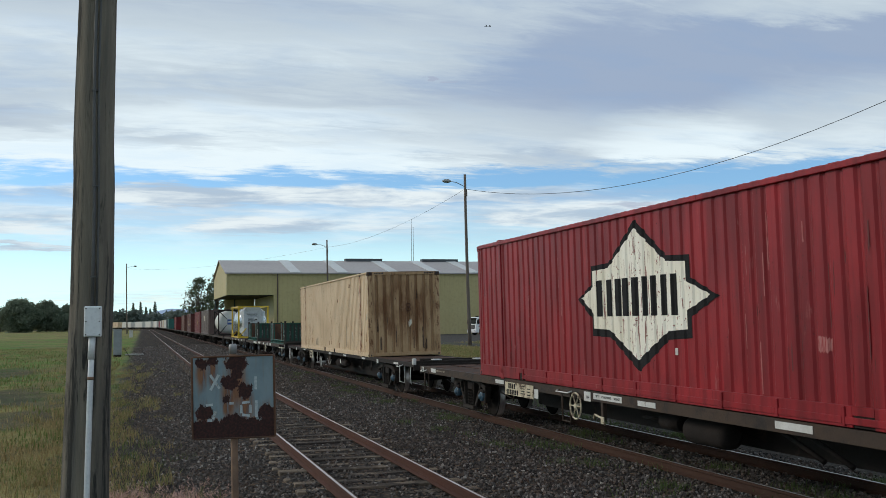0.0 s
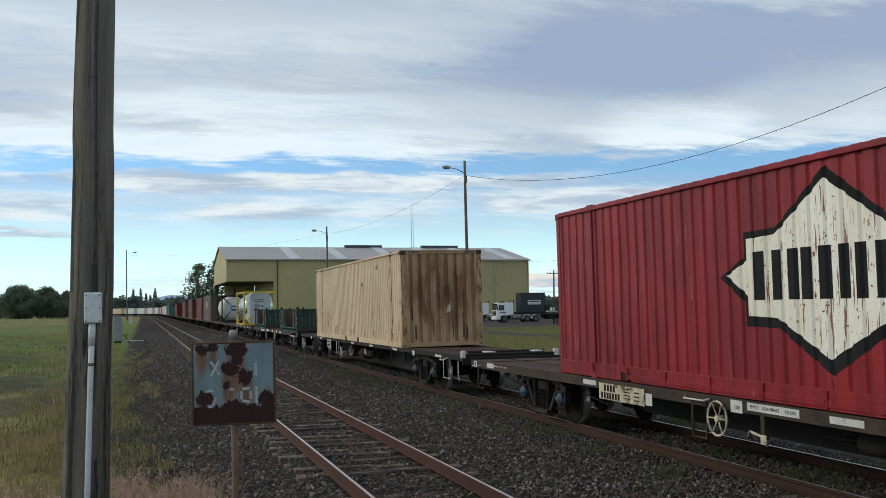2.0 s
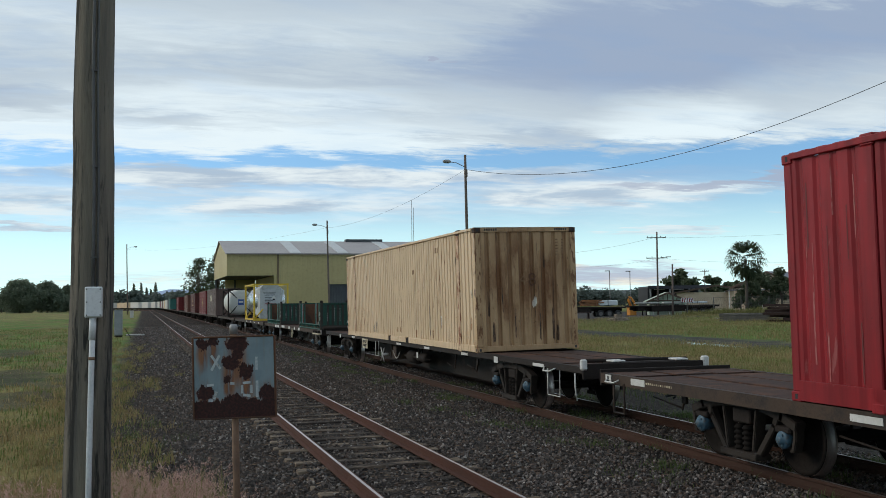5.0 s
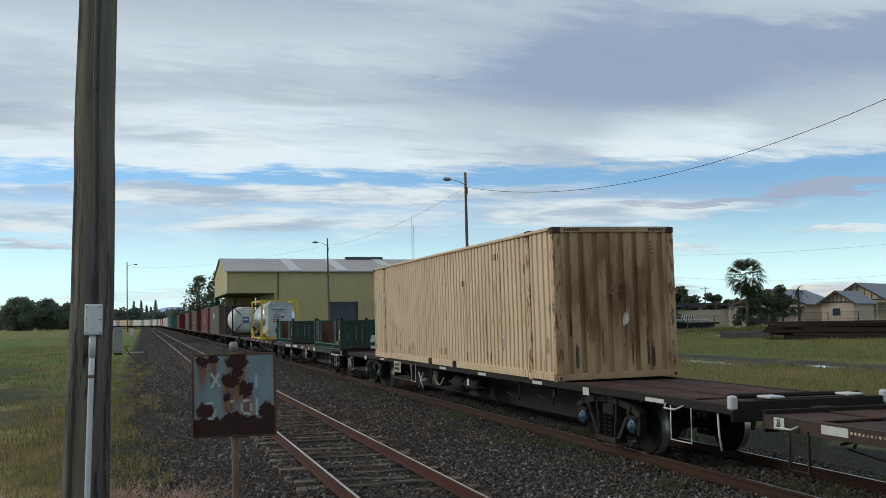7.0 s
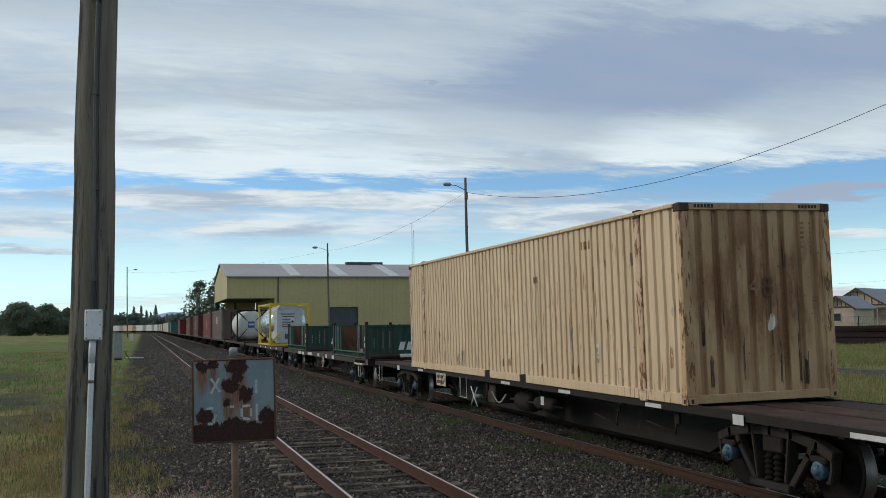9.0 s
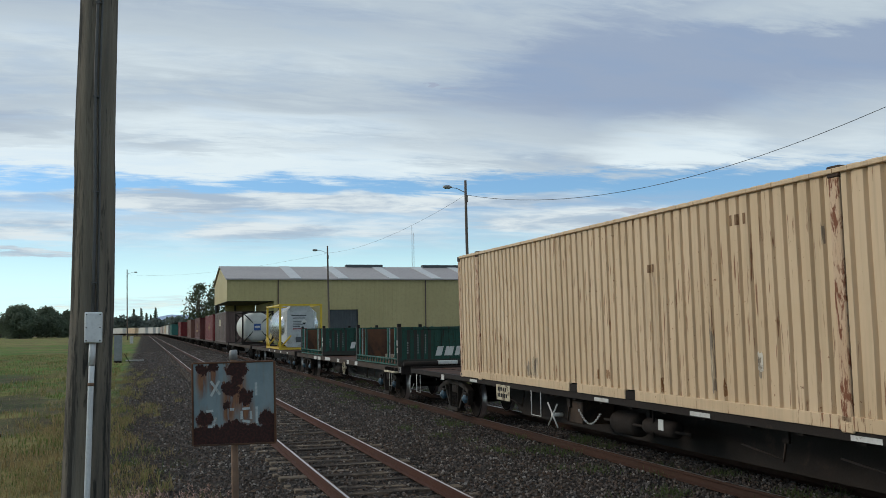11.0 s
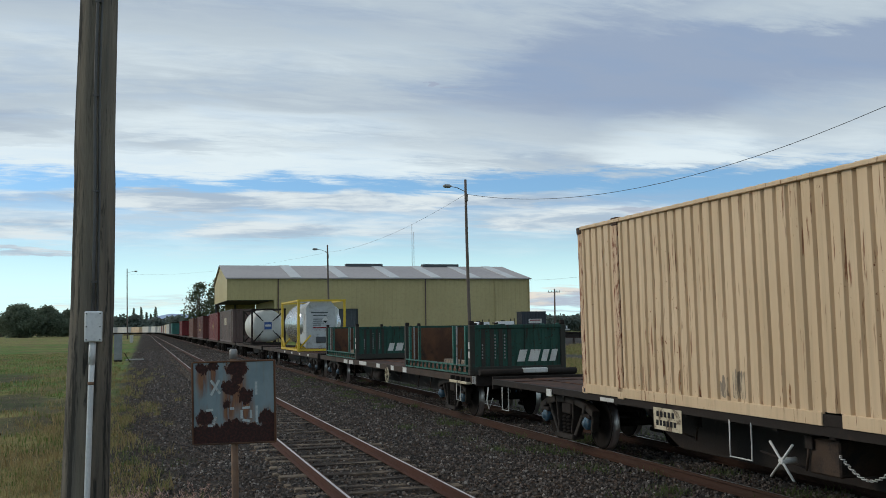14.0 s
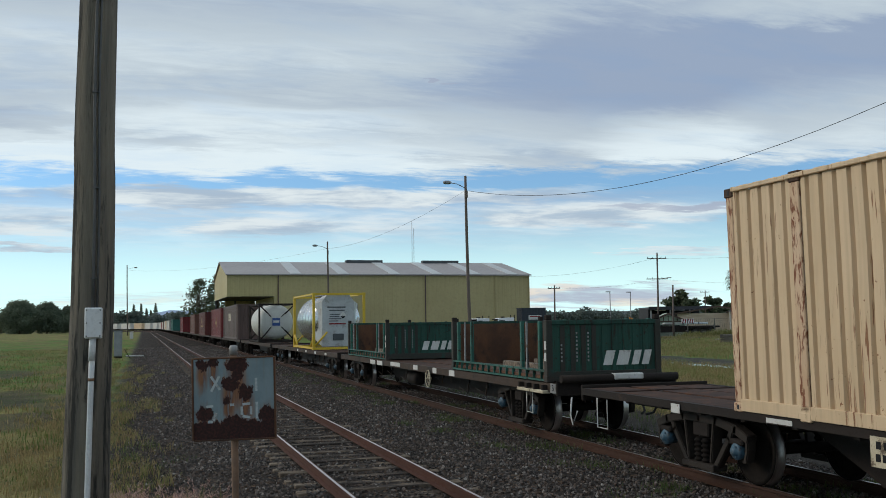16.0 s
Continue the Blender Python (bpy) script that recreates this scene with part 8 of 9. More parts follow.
def prime_mover(at, turn_, label, deck):
    """A white flat-nosed truck; its nose points along -y before it is turned."""
    t = thing("truck", label, "truck", Matrix.Translation(at) @ pose(0, 0, 0, 0, 0, turn_) @ Matrix.Diagonal((1.04, 1.04, 1.04, 1)), group="trucks in the yard")
    part("chassis", boxes((-0.45, 0.45, 0.4, 7.6, 0.65, 1.0)), "under", t)
    bm = bmesh.new()
    prism(bm, [(0.2, 0.95), (0.2, 1.80), (0.36, 2.75), (0.62, 3.0), (2.9, 3.05), (2.95, 2.95), (2.95, 1.15), (2.05, 1.15), (2.0, 0.95)], -1.2, 1.2)
    bmesh.ops.bevel(bm, geom=list(bm.edges), offset=0.05, segments=2, affect="EDGES")
    part("cab", bm, "truck_white", t)
    part("step_skirt", boxes((-1.19, 1.19, 0.22, 0.85, 0.42, 0.97), bevel=0.04), "truck_white", t)
    part("grille", boxes((-0.85, 0.85, 0.15, 0.21, 1.0, 1.72), bevel=0.02), "under", t)
    for k in range(4):
        part("grille_bar", boxes((-0.82, 0.82, 0.13, 0.16, 1.08 + k * 0.16, 1.12 + k * 0.16)), "galv", t)
    part("bumper", boxes((-1.2, 1.2, 0.02, 0.28, 0.40, 0.92), bevel=0.05), "truck_white", t)
    bm = bmesh.new()
    prism(bm, [(0.19, 1.88), (0.335, 2.70), (0.38, 2.69), (0.23, 1.87)], -1.10, 1.10)
    part("windscreen", bm, "glass", t)
    part("sun_visor", boxes((-1.12, 1.12, 0.10, 0.40, 2.70, 2.90), bevel=0.04), "under", t)
    part("roof_fairing", boxes((-0.35, 0.35, 1.2, 1.7, 3.05, 3.22), bevel=0.06), "under", t)
    for s_ in (-1, 1):
        part("side_window", boxes((s_ * 1.203 - 0.01, s_ * 1.203 + 0.01, 0.55, 1.45, 1.85, 2.65), bevel=0.005), "glass", t)
        part("mirror", boxes((s_ * 1.4 - 0.06, s_ * 1.4 + 0.06, 0.25, 0.37, 1.8, 2.5), bevel=0.03), "under", t)
        part("headlight", boxes((s_ * 0.92 - 0.18, s_ * 0.92 + 0.18, 0.0, 0.1, 0.62, 0.84), bevel=0.03), "skylight", t)
        part("fuel_tank", tubes(([(s_ * 0.92, 2.55, 0.75), (s_ * 0.92, 4.35, 0.75)], 0.33), sides=14), "galv", t)
        for y in (2.75, 3.45, 4.15):
            part("tank_strap", boxes((s_ * 1.23 - 0.03, s_ * 1.23 + 0.03, y - 0.04, y + 0.04, 0.45, 1.05)), "under", t)
        part("exhaust", tubes(([(s_ * 0.9, 3.05, 1.0), (s_ * 0.9, 3.05, 3.45)], 0.08)), "under", t)
        for y in (1.5, 5.15, 6.6):
            wheel_part(t, s_ * 0.98, y, 0.52, 0.5)
        for y in (1.5, 5.15, 6.6):
            arch = bmesh.new()
            for k in range(9):
                a0, a1 = math.pi * k / 9, math.pi * (k + 1) / 9
                prism(arch, [(y + q * math.cos(w_), 0.52 + q * math.sin(w_)) for q, w_ in ((0.58, a0), (0.66, a0), (0.66, a1), (0.58, a1))], s_ * 0.95 - 0.29, s_ * 0.95 + 0.29)
            part("mudguard", arch, "truck_white" if y > 2 else "under", t)
        part("logo_bar", boxes((s_ * 1.212 - 0.004, s_ * 1.212 + 0.004, 0.7, 1.7, 1.42, 1.56)), "red", t)
    if deck:
        part("deck", boxes((-1.2, 1.2, 3.35, 8.45, 1.20, 1.53), bevel=0.02), "under", t)
    return t


prime_mover((54.9, 163.5, -0.3), -72, "white flat-nosed truck parked in front of the shed", False)
prime_mover((54.0, 149.5, -0.3), -93, "white flat-nosed truck with a container on its back", True)


def trailer(at, turn_, length, label, axles):
    at = (at[0], at[1], ground_height(at[0], at[1]) - 0.03)
    t = thing("flat_trailer", label, "trailer", Matrix.Translation(at) @ pose(0, 0, 0, 0, 0, turn_), group="flat trailers in the yard")
    part("deck", boxes((-1.22, 1.22, 0, length, 1.25, 1.5), bevel=0.02), "under", t)
    part("beam", boxes((-0.5, 0.5, 0.4, length - 0.4, 0.85, 1.25)), "under", t)
    part("side_guard", boxes((-1.2, 1.2, 3.2, length - 5.2, 0.62, 1.24), bevel=0.03), "under", t)
    part("spare_rack", boxes((-1.15, 1.15, 1.1, 2.1, 0.70, 1.24), bevel=0.03), "under", t)
    for k in range(axles):
        for s_ in (-1, 1):
            wheel_part(t, s_ * 0.95, length - 1.2 - k * 1.3, 0.5, 0.55)
    for s_ in (-1, 1):
        part("landing_leg", boxes((s_ * 0.8 - 0.07, s_ * 0.8 + 0.07, 2.4, 2.55, 0.0, 1.25)), "under", t)
        part("tie_rail", boxes((s_ * 1.25 - 0.02, s_ * 1.25 + 0.02, 0.1, length - 0.1, 1.3, 1.42)), "under", t)
    return t


dark_box, _ = container(4.15, 3.1, 2.5, "navy", "dark grey container with a white sign on a truck", detail=False, pitch=0.5, group="boxes in the yard")
dark_box.matrix_basis = Matrix.Translation((58.3, 149.28, 1.295)) @ pose(0, 0, 0, 0, 0, -93)
part("sign_panel", boxes((1.225, 1.24, 1.2, 3.4, 1.2, 1.9)), "white", dark_box, "white sign panel")
part("sign_bar", boxes((1.24, 1.246, 1.4, 3.2, 1.6, 1.78)), "red", dark_box)
trailer((54.0, 130.5, -0.1), -98, 12.6, "long dark flat trailer in the yard", 3)
trailer((67.0, 128.4, 0.0), -99, 13.4, "long dark flat trailer in the yard", 3)


def stack(name, label, category, at, turn_, size, layers, mat_, seed, gap=0.04):
    """Lengths laid over each other: size of the whole pile, count of layers."""
    rng_ = random.Random(seed)
    at = at if at[2] > 1 else (at[0], at[1], ground_height(at[0], at[1]) - 0.05)
    t = thing(name, label, category, Matrix.Translation(at) @ pose(0, 0, 0, 0, 0, turn_))
    L_, W_, H_ = size
    h_ = H_ / layers
    cols = max(2, int(W_ / (h_ * 1.6)))
    w_ = W_ / cols
    for j in range(layers):
        for i in range(cols):
            d = rng_.uniform(-0.13, 0.13) * L_
            part("length", boxes((d, d + L_ * rng_.uniform(0.8, 1.0), i * w_ + gap, (i + 1) * w_ - gap, j * h_ + 0.01, (j + 1) * h_ - 0.02)), mat_, t, m=pose(0, 0, 0, 0, rng_.uniform(-0.35, 0.35) * (j > 0), rng_.uniform(-1.2, 1.2)))
    return t


stack("timber_pack", "pack of orange sawn timber on a flat trailer", "timber", (60.2, 128.6, 1.33), -8, (2.7, 1.5, 0.85), 5, "timber_new", 1)
stack("steel_beams", "long stack of dark rusty steel beams in the grass", "steel", (55.5, 76.5, -0.15), -42, (15.0, 3.2, 1.75), 7, "old_steel", 2)
stack("steel_beams", "long stack of dark rusty steel beams in the grass", "steel", (64.0, 67.0, -0.1), -40, (14.0, 3.0, 1.7), 7, "old_steel", 3)
stack("salvaged_timber", "low heap of grey salvaged timber in the grass", "timber", (54.8, 84.8, -0.2), -36, (5.0, 2.4, 0.85), 4, "old_timber", 4, 0.07)
part("slab_", boxes((0, 3.0, 0, 0.7, 0.0, 0.14), bevel=0.02), "concrete", thing("concrete_slab", "pale concrete strip lying in the grass", "slab", Matrix.Translation((58.6, 92.6, ground_height(59.5, 92.0) - 0.03)) @ pose(0, 0, 0, 0, 0, -38))).name = "slab"


def rubble(at, label, n_, r, seed):
    rng_ = random.Random(seed)
    t = thing("rubble_heap", label, "rubble", Matrix.Translation(at))
    for k in range(n_):
        a_, d = rng_.uniform(0, math.tau), r * rng_.random() ** 0.7
        s_ = rng_.uniform(0.25, 0.6)
        bm = boxes((-s_, s_, -s_ * 0.7, s_ * 0.7, -s_ * 0.4, s_ * 0.4), bevel=0.06)
        for v in bm.verts:
            v.co += Vector((rng_.uniform(-1, 1), rng_.uniform(-1, 1), rng_.uniform(-1, 1))) * 0.08
        part("lump", bm, "rubble", t, m=pose(math.cos(a_) * d, math.sin(a_) * d * 0.6, max(0.08, 0.75 * (1 - d / r)), rng_.uniform(-25, 25), rng_.uniform(-25, 25), rng_.uniform(0, 360)))


rubble((50.6, 99.0, ground_height(50.6, 99.0) - 0.05), "small heap of broken concrete in the grass", 13, 1.2, 5)
bench = thing("steel_rack", "low rusty steel rack in the yard", "rack", Matrix.Translation((50.3, 115.5, -0.25)) @ pose(0, 0, 0, 0, 0, -15))
part("top_frame", boxes((0, 4.2, 0, 1.2, 0.75, 0.85)), "old_steel", bench)
for x in (0.1, 2.1, 4.1):
    part("leg", boxes((x - 0.05, x + 0.05, 0.1, 1.1, 0.0, 0.75)), "old_steel", bench)
crane = thing("loader_arm", "orange folded loader arm behind the trailers", "machine", Matrix.Translation((71.5, 136.0, ground_height(71.5, 136.0))) @ pose(0, 0, 0, 0, 0, 10))
part("base", boxes((-0.5, 0.7, -0.5, 0.5, 0.0, 1.5), bevel=0.1), "orange", crane)
part("boom", tubes(([(0, 0, 1.4), (-0.5, 0, 2.5), (-0.2, 0, 2.9)], 0.2)), "orange", crane)
part("jib", tubes(([(0.0, 0, 2.8), (0.6, 0, 2.1), (0.8, 0, 1.6)], 0.16)), "orange", crane)


for x, y, z, sx, sy, sz, mat_, what in ((56.6, 129.6, 1.33, 3.2, 0.9, 0.22, "concrete", "low pale pallet load on a flat trailer"), (55.9, 129.9, 1.55, 0.6, 0.6, 0.45, "white_roof", "pale wrapped bundle on a flat trailer"),
                                        (57.6, 129.6, 1.55, 0.6, 0.6, 0.50, "white_roof", "pale wrapped bundle on a flat trailer"), (63.9, 128.8, 1.33, 2.9, 1.0, 0.75, "white_roof", "long pale bundle on a flat trailer"),
                                        (69.6, 127.5, 1.48, 3.6, 0.9, 0.22, "concrete", "low pale pallet load on a flat trailer"), (73.2, 126.9, 1.48, 2.6, 0.9, 0.26, "concrete", "low pale pallet load on a flat trailer"),
                                        (77.0, 126.3, 1.48, 3.0, 0.9, 0.30, "white_roof", "long pale bundle on a flat trailer")):
    t = thing("bundle", what, "bundle", Matrix.Translation((x, y, z)) @ pose(0, 0, 0, 0, 0, -9), group="loads on the flat trailers")
    part("wrap", boxes((-sx / 2, sx / 2, -sy / 2, sy / 2, 0, sz), bevel=0.08), mat_, t)
    part("strap", boxes((-0.05, 0.05, -sy / 2 - 0.01, sy / 2 + 0.01, -0.01, sz + 0.01)), "grey_box", t)


barrier = thing("road_barrier", "white barrier board with red slanting stripes on a trailer", "barrier", Matrix.Translation((74.4, 126.2, 1.48)) @ pose(0, 0, 0, 0, 0, -9))
part("board", boxes((0.0, 1.9, 0.0, 0.06, 0.15, 0.80), bevel=0.01), "truck_white", barrier)
for k in range(5):
    bm = bmesh.new()
    slab(bm, [(0.08 + k * 0.36, 0.17), (0.24 + k * 0.36, 0.17), (0.38 + k * 0.36, 0.78), (0.22 + k * 0.36, 0.78)], -0.012, -0.002)
    part("stripe", bm, "red", barrier)
for x in (0.2, 1.7):
    part("leg", boxes((x - 0.04, x + 0.04, -0.2, 0.25, 0.0, 0.15)), "grey_box", barrier)


# ---------------------------------------------------------------- houses
def house(at, turn_, size, wall_h, rise, label, roof="house_roof", wall="house_wall", gable=True, windows=(), porch=False):
    """A house: x is its width, y its depth; the gable faces -y."""
    W_, D_ = size
    t = thing("house", label, "house", Matrix.Translation(at) @ pose(0, 0, 0, 0, 0, turn_), group="buildings beyond the fence")
    bm = boxes((0, W_, 0, D_, -1.9, wall_h))
    body = part("wall", bm, wall, t)
    if gable:
        bm = bmesh.new()
        slab(bm, [(0.0, wall_h), (W_, wall_h), (W_ / 2, wall_h + rise)], 0.0, 0.15)
        g = part("gable", bm, wall, t)
        for k in range(7):
            x = W_ * (k + 1) / 8
            top = wall_h + rise * (1 - abs(x - W_ / 2) / (W_ / 2)) - 0.15
            part("batten", boxes((x - 0.06, x + 0.06, -0.05, 0.0, wall_h, top)), "trim_brown", g)
        part("gable_sill", boxes((0.0, W_, -0.07, 0.0, wall_h - 0.1, wall_h + 0.1)), "trim_brown", g)
    o = 0.5
    for s_ in (-1, 1):
        bm = bmesh.new()
        xe = W_ / 2 + s_ * (W_ / 2 + o)
        ze = wall_h - rise * o / (W_ / 2)
        slab(bm, [(xe, ze), (W_ / 2, wall_h + rise), (W_ / 2, wall_h + rise + 0.14), (xe, ze + 0.14)], -0.6, D_ + 0.4)
        r_ = part("roof_slope", bm, roof, t)
        bm = bmesh.new()
        slab(bm, [(xe, ze - 0.14), (W_ / 2, wall_h + rise - 0.14), (W_ / 2, wall_h + rise + 0.16), (xe, ze + 0.16)], -0.68, -0.6)
        part("barge_board", bm, "trim_brown", r_)
    for x0, x1, z0, z1 in windows:
        w = part("window", boxes((x0, x1, -0.04, 0.0, z0, z1)), "white", t)
        part("pane", boxes((x0 + 0.08, x1 - 0.08, -0.06, -0.04, z0 + 0.08, z1 - 0.08)), "glass", w)
    if porch:
        part("porch_roof", boxes((0.2, W_ - 0.2, -2.6, -0.1, wall_h - 0.5, wall_h - 0.36)), roof, t)
        for x in (0.4, W_ / 2, W_ - 0.4):
            part("porch_post", boxes((x - 0.06, x + 0.06, -2.5, -2.38, -1.6, wall_h - 0.5)), "white", t)
    return t


house((93.3, 119.6, 1.0), -62, (4.6, 7.0), 2.9, 1.5, "small cream house with grey gabled roof", windows=((1.5, 2.8, 0.9, 2.1),))
house((102.0, 128.6, 0.9), -62, (8.4, 15.0), 3.4, 2.5, "cream timber-framed house with grey gabled roof", windows=((1.2, 2.6, 0.9, 2.1), (4.6, 6.0, 0.9, 2.1)), porch=True)
house((94.0, 142.5, 0.9), -60, (12.0, 14.0), 3.0, 2.4, "cream house with wide grey roof behind the garden trees", windows=((1.5, 3.0, 0.9, 2.1), (5.0, 6.6, 0.9, 2.1)), porch=True)
house((104.0, 178.0, 0.8), -30, (16.0, 9.0), 2.6, 1.3, "low building with white sheet roof", roof="white_roof", gable=False)
house((112.0, 172.0, 0.8), -32, (9.0, 8.0), 2.8, 1.4, "low cream building with pale roof", roof="white_roof")
house((75.2, 137.0, -0.5), -25, (5.6, 6.0), 2.4, 1.2, "small pale green cottage with green roof", roof="pale_green", wall="pale_green", windows=((0.9, 2.0, 0.8, 1.9), (3.4, 4.6, 0.8, 1.9)), porch=True)
depot = thing("depot_shed", "long dark-roofed open depot shed", "shed", Matrix.Translation((99.8, 182.0, -0.1)) @ pose(0, 0, 0, 0, 0, -18), group="buildings beyond the fence")
part("roof", boxes((0, 13, 0, 12, 4.6, 4.9)), "grey_box", depot)
part("fascia", boxes((-0.1, 13.1, -0.15, -0.02, 4.3, 5.0)), "dark", depot)
# back and side wall take a near-black colour for the shaded interior
part("back_wall", boxes((0, 13, 11.6, 11.9, -0.5, 4.6)), "dark", depot)
part("side_wall", boxes((0.0, 0.2, 1.0, 11.6, -0.5, 4.6)), "dark", depot)
for k in range(4):
    part("column", boxes((0.3 + k * 4, 0.6 + k * 4, 0.2, 0.5, -0.5, 4.6)), "galv", depot)
for k in range(3):
    part("light_panel", boxes((1.4 + k * 4.0, 3.6 + k * 4.0, 1.0, 1.3, 4.15, 4.45)), "white", depot)


M["mesh_wire"] = surface("dull_fence_wire", (0.085, 0.088, 0.082), (0.06, 0.062, 0.058), 3.0, 0.7, bump=0)


def fence(a_, b_, label, height=1.8, step_=3.0):
    t = thing("fence", label, "fence", Matrix.Translation(a_))
    d = Vector(b_) - Vector(a_)
    n_ = int(d.length / step_)
    for k in range(n_ + 1):
        p = d * (k / n_)
        part("post", boxes((p.x - 0.04, p.x + 0.04, p.y - 0.04, p.y + 0.04, p.z - 0.3, p.z + height)), "mesh_wire", t)
    for k in range(n_):
        p, q = d * (k / n_), d * ((k + 1) / n_)
        bm = bmesh.new()
        for j in range(12):
            f0, f1 = j / 12, (j + 1) / 12
            u, v = p.lerp(q, f0), p.lerp(q, f1)
            tube(bm, [u + Vector((0, 0, 0.05)), v + Vector((0, 0, height - 0.1))], 0.009, 4, caps=False)
            tube(bm, [v + Vector((0, 0, 0.05)), u + Vector((0, 0, height - 0.1))], 0.009, 4, caps=False)
        for z in (0.1, height * 0.5, height - 0.05):
            tube(bm, [p + Vector((0, 0, z)), q + Vector((0, 0, z))], 0.016, 4, caps=False)
        part("mesh_panel", bm, "mesh_wire", t)


fence((67.5, 113.0, 0.45), (82.0, 98.5, 0.75), "grey wire mesh fence along the gardens")
fence((82.0, 98.5, 0.75), (104.0, 90.0, 1.2), "grey wire mesh fence along the gardens")
rng = random.Random(77)
spots = []
for (ax, ay), (bx, by) in (((66.5, 112.0), (82.0, 97.0)), ((82.0, 97.0), (104.0, 88.5))):
    for _ in range(5200):
        f = rng.random()
        thick_ = noise.noise(Vector((f * 9 + ax, 2, 0)))
        x, y = ax + (bx - ax) * f + rng.gauss(0, 0.8), ay + (by - ay) * f + rng.gauss(0, 0.8)
        spots.append((x, y, ground_height(x, y), rng.uniform(0.3, 0.8) * (1.0 + 1.1 * max(-0.3, thick_))))
blades("fence_weeds", "rank weeds and tall grass along the mesh fence", spots, "blade_field", 78, 0.022, 0.7)


def cross_pole(base, top_z, arms, label, r=0.16, lamp=0.0):
    b = Vector(base)
    t = timber_pole("power_pole", base, (b.x + 0.1, b.y, top_z), r, r * 0.7, label)
    d = top_z - b.z
    for drop, half in arms:
        arm = part("cross_arm", boxes((-half, half, -0.06, 0.06, d - drop - 0.06, d - drop + 0.06)), "pole_far", t, m=pose(0, 0, 0, 0, 0, -20))
        for x in (-half + 0.1, half - 0.1, -half * 0.45, half * 0.45):
            bm = bmesh.new()
            lathe(bm, (x, 0, d - drop + 0.06), [(0, 0.03), (0.12, 0.05), (0.2, 0.03)], 8, "z")
            part("insulator", bm, "grey_box", arm)
    if lamp:
        part("bracket", tubes(([(0, 0, d - 4.2), (lamp * 0.5, 0, d - 3.9), (lamp, 0, d - 3.8)], 0.035), sides=6), "galv", t)
        part("lamp_head", boxes((lamp - 0.1, lamp + 0.5, -0.1, 0.1, d - 3.88, d - 3.76), bevel=0.03), "galv", t)
    return t


cross_pole((63.9, 147.8, -0.3), 8.0, ((0.5, 1.0),), "timber power pole with a crossarm in the yard")
cross_pole((74.8, 133.6, -0.4), 12.4, ((0.9, 1.45), (4.0, 1.6)), "tall timber power pole with two crossarms", lamp=1.9)
cross_pole((72.0, 124.4, -0.3), 7.1, (), "short timber pole beside the cottage")
cross_pole((118.0, 190.0, -0.4), 8.5, ((0.4, 1.0),), "timber power pole behind the roofs", 0.13)
for x, y in ((83.0, 158.0), (78.0, 156.0)):
    t = thing("yard_light", "thin grey yard light on a steel pole", "street lamp", Matrix.Translation((x, y, 0.0)))
    part("shaft", tubes(([(0, 0, -0.3), (0, 0, 7.2)], 0.07), sides=6), "galv", t)
    part("lamp_head", boxes((-0.8, 0.1, -0.12, 0.12, 7.1, 7.25), bevel=0.03), "galv", t)
sag_wire((63.9, 147.8, 7.6), (74.8, 133.6, 8.3), 0.5, "thin overhead power wire", 0.008)
sag_wire((74.8, 133.6, 11.5), (110.0, 88.0, 13.4), 1.2, "thin overhead power wire", 0.010)
sag_wire((74.8, 133.6, 8.4), (110.0, 88.0, 10.2), 2.2, "thin overhead power wire", 0.010)
sag_wire((74.8, 133.6, 11.6), (74.0, 183.6, 11.2), 0.7, "thin overhead power wire", 0.014)

# ---------------------------------------------------------------- small things along the line
M["cabinet_grey"] = surface("weathered_grey_cabinet", (0.27, 0.285, 0.29), (0.20, 0.21, 0.215), 2.0, 0.6, wear=(0.15, 0.13, 0.11), wear_at=(0.58, 0.68), wear_scale=3)
cab_ = thing("signal_cabinet", "grey steel signal cabinet on a concrete foot", "cabinet", Matrix.Translation((-1.95, 85.0, -0.36)))
part("body", boxes((-0.32, 0.32, -0.3, 0.3, 0.15, 2.2), bevel=0.02), "cabinet_grey", cab_)
part("foot", boxes((-0.30, 0.30, -0.28, 0.28, 0.0, 0.15)), "under", cab_)
part("door", boxes((-0.29, 0.29, -0.32, -0.3, 0.2, 2.12), bevel=0.006), "cabinet_grey", cab_)
part("lid", boxes((-0.35, 0.35, -0.34, 0.33, 2.2, 2.25), bevel=0.01), "cabinet_grey", cab_)
part("slab", boxes((0.0, 1.5, -0.5, 0.5, 0.0, 0.1), bevel=0.02), "concrete", thing("concrete_pad", "flat concrete pad beside the cabinet", "slab", Matrix.Translation((-1.4, 88.0, -0.33))))
rod = thing("leaning_rod", "thin leaning steel rod at the trackside", "rod", Matrix.Translation((-0.95, 82.0, -0.32)))
part("bar", tubes(([(0, 0, 0), (-0.45, 0.0, 0.75)], 0.03), sides=6), "under", rod)
box2 = thing("trackside_box", "small white trackside box far down the line", "cabinet", Matrix.Translation((-2.3, 215.0, -0.36)))
part("body", boxes((-0.35, 0.35, -0.3, 0.3, 0.0, 1.5), bevel=0.02), "white", box2)
part("lid", boxes((-0.4, 0.4, -0.35, 0.35, 1.5, 1.56)), "white", box2)
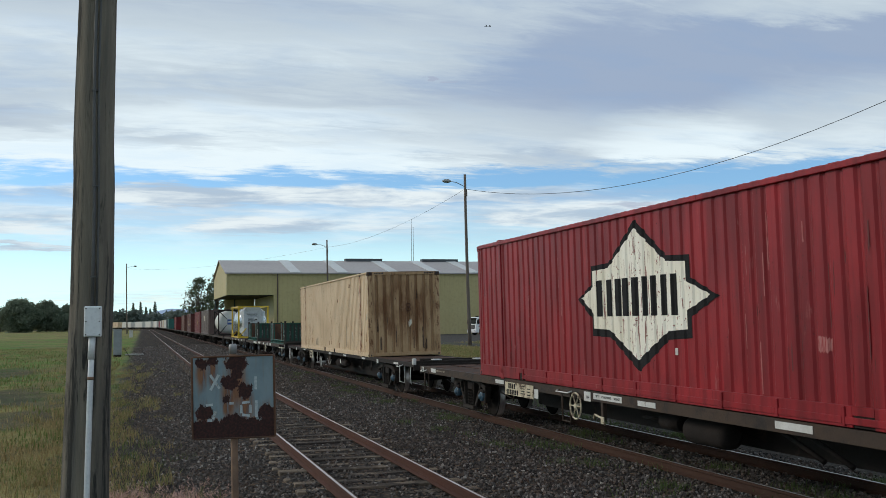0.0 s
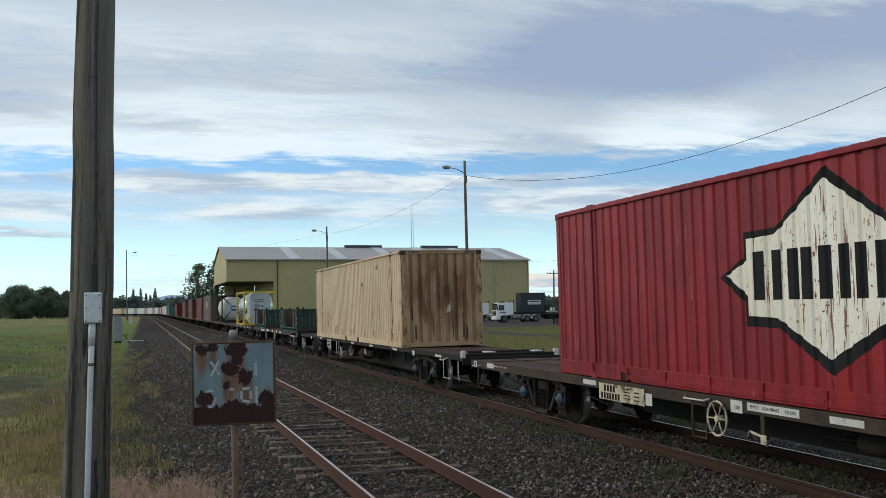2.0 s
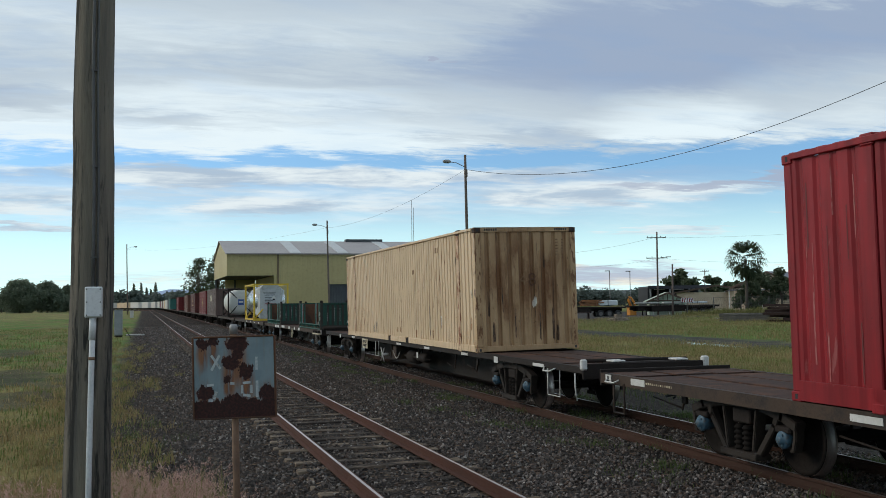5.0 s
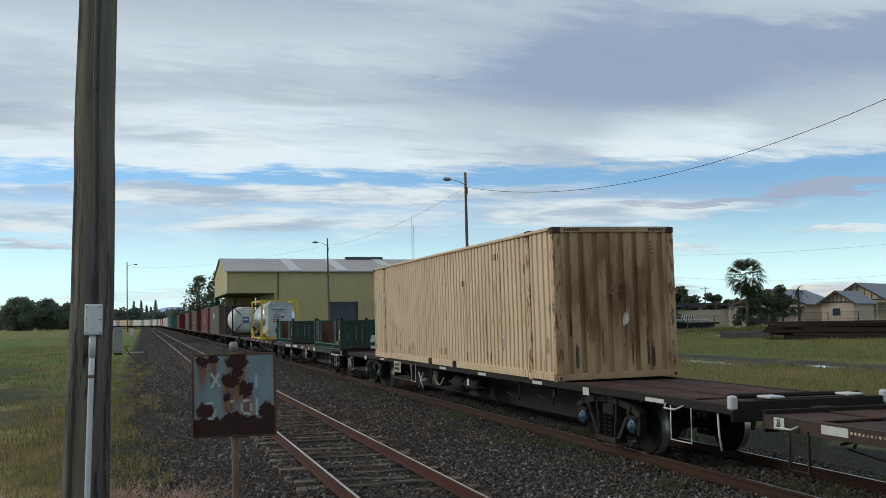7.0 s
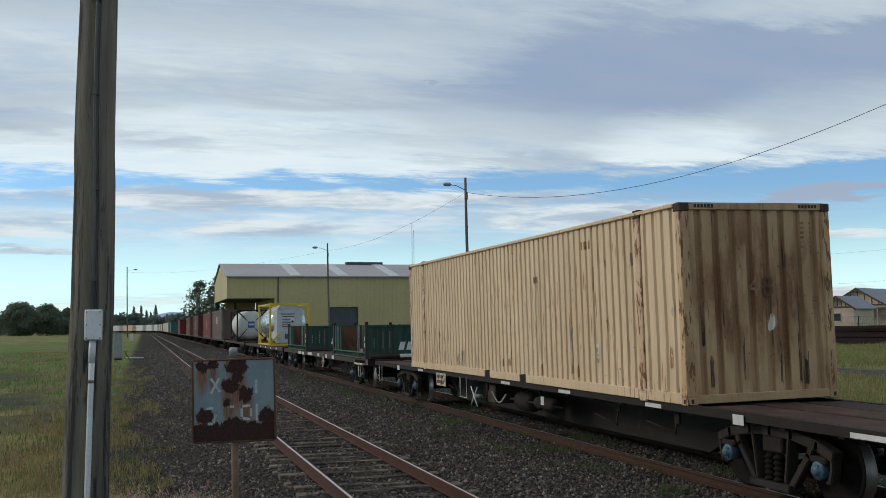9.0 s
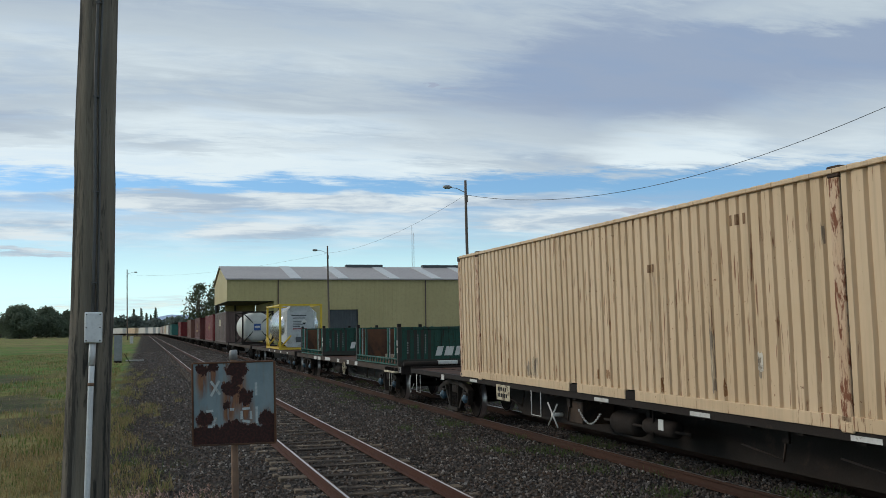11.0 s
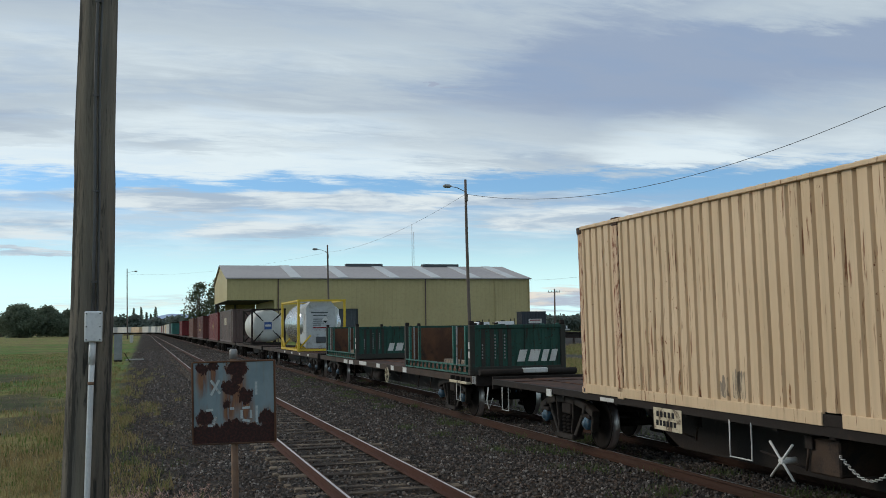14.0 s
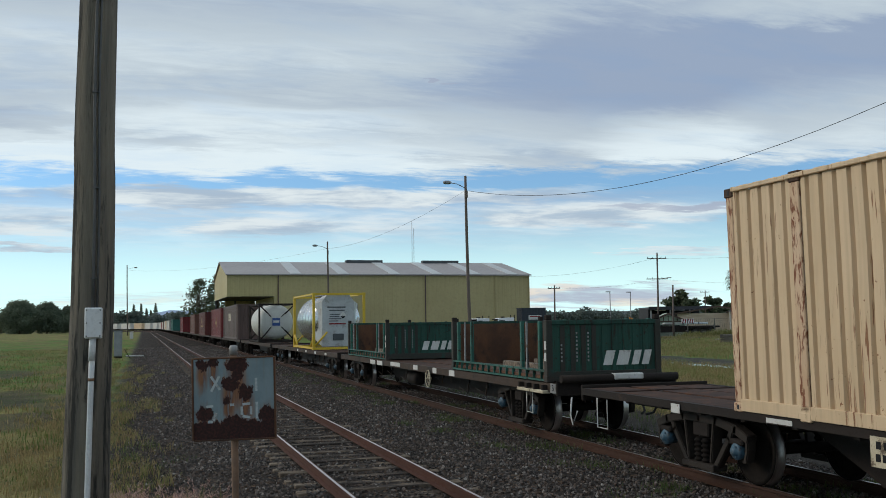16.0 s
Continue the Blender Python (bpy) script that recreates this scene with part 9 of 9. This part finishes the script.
for k, (x, y, L_, W_) in enumerate(((29.3, 49.5, 4.5, 0.7), (28.9, 44.0, 3.0, 0.4), (31.5, 41.0, 2.2, 0.7))):
    bm = bmesh.new()
    ring = [bm.verts.new((W_ * math.cos(j * math.tau / 26) * (1 + 0.25 * noise.noise(Vector((j * 1.0, k, 0)))), L_ * math.sin(j * math.tau / 26) * (1 + 0.2 * noise.noise(Vector((j * 0.8, k, 5)))), 0)) for j in range(26)]
    bm.faces.new(ring)
    ob = part("puddle", bm, "water")
    ob.matrix_basis = Matrix.Translation((x, y, ground_height(x, y) + 0.03))
    tagged(ob, "shallow puddle on the dirt road reflecting the sky", "puddle", kind="structure")


def bird(label):
    """A small dark bird in flight, wings half raised; it flies along its own y."""
    t = thing("bird", label, "bird", group="birds crossing the sky")
    bm = bmesh.new()
    lathe(bm, (0, 0, 0), [(-0.13, 0.008), (-0.08, 0.030), (0.0, 0.042), (0.08, 0.034), (0.12, 0.022), (0.15, 0.006)], 10, "y")
    part("body", bm, "grey_box", t)
    for s_ in (-1, 1):
        bm = bmesh.new()
        pts = [(0.02, 0.07, 0.0), (0.17, 0.06, 0.07), (0.30, -0.02, 0.10), (0.16, -0.05, 0.06), (0.02, -0.06, 0.0)]
        top_ = [bm.verts.new((s_ * x, y, z + 0.006)) for x, y, z in pts]
        low_ = [bm.verts.new((s_ * x, y, z - 0.006)) for x, y, z in pts]
        bm.faces.new(top_)
        bm.faces.new(low_[::-1])
        for i in range(5):
            bm.faces.new((top_[i], top_[(i + 1) % 5], low_[(i + 1) % 5], low_[i]))
        part("wing", bm, "grey_box", t)
    part("tail", boxes((-0.035, 0.035, -0.24, -0.11, -0.006, 0.006)), "grey_box", t)
    for piece in t.children:
        piece.data.transform(Matrix.Scale(0.65, 4))
    return t


FLOCK = [(bird("small dark bird flying ahead of another"), ((23.21, 64.70, 23.09), (11.18, -3.42, 1.12))), (bird("small dark bird flying behind another"), ((23.46, 64.62, 23.09), (10.99, -3.33, 0.69)))]


motions()
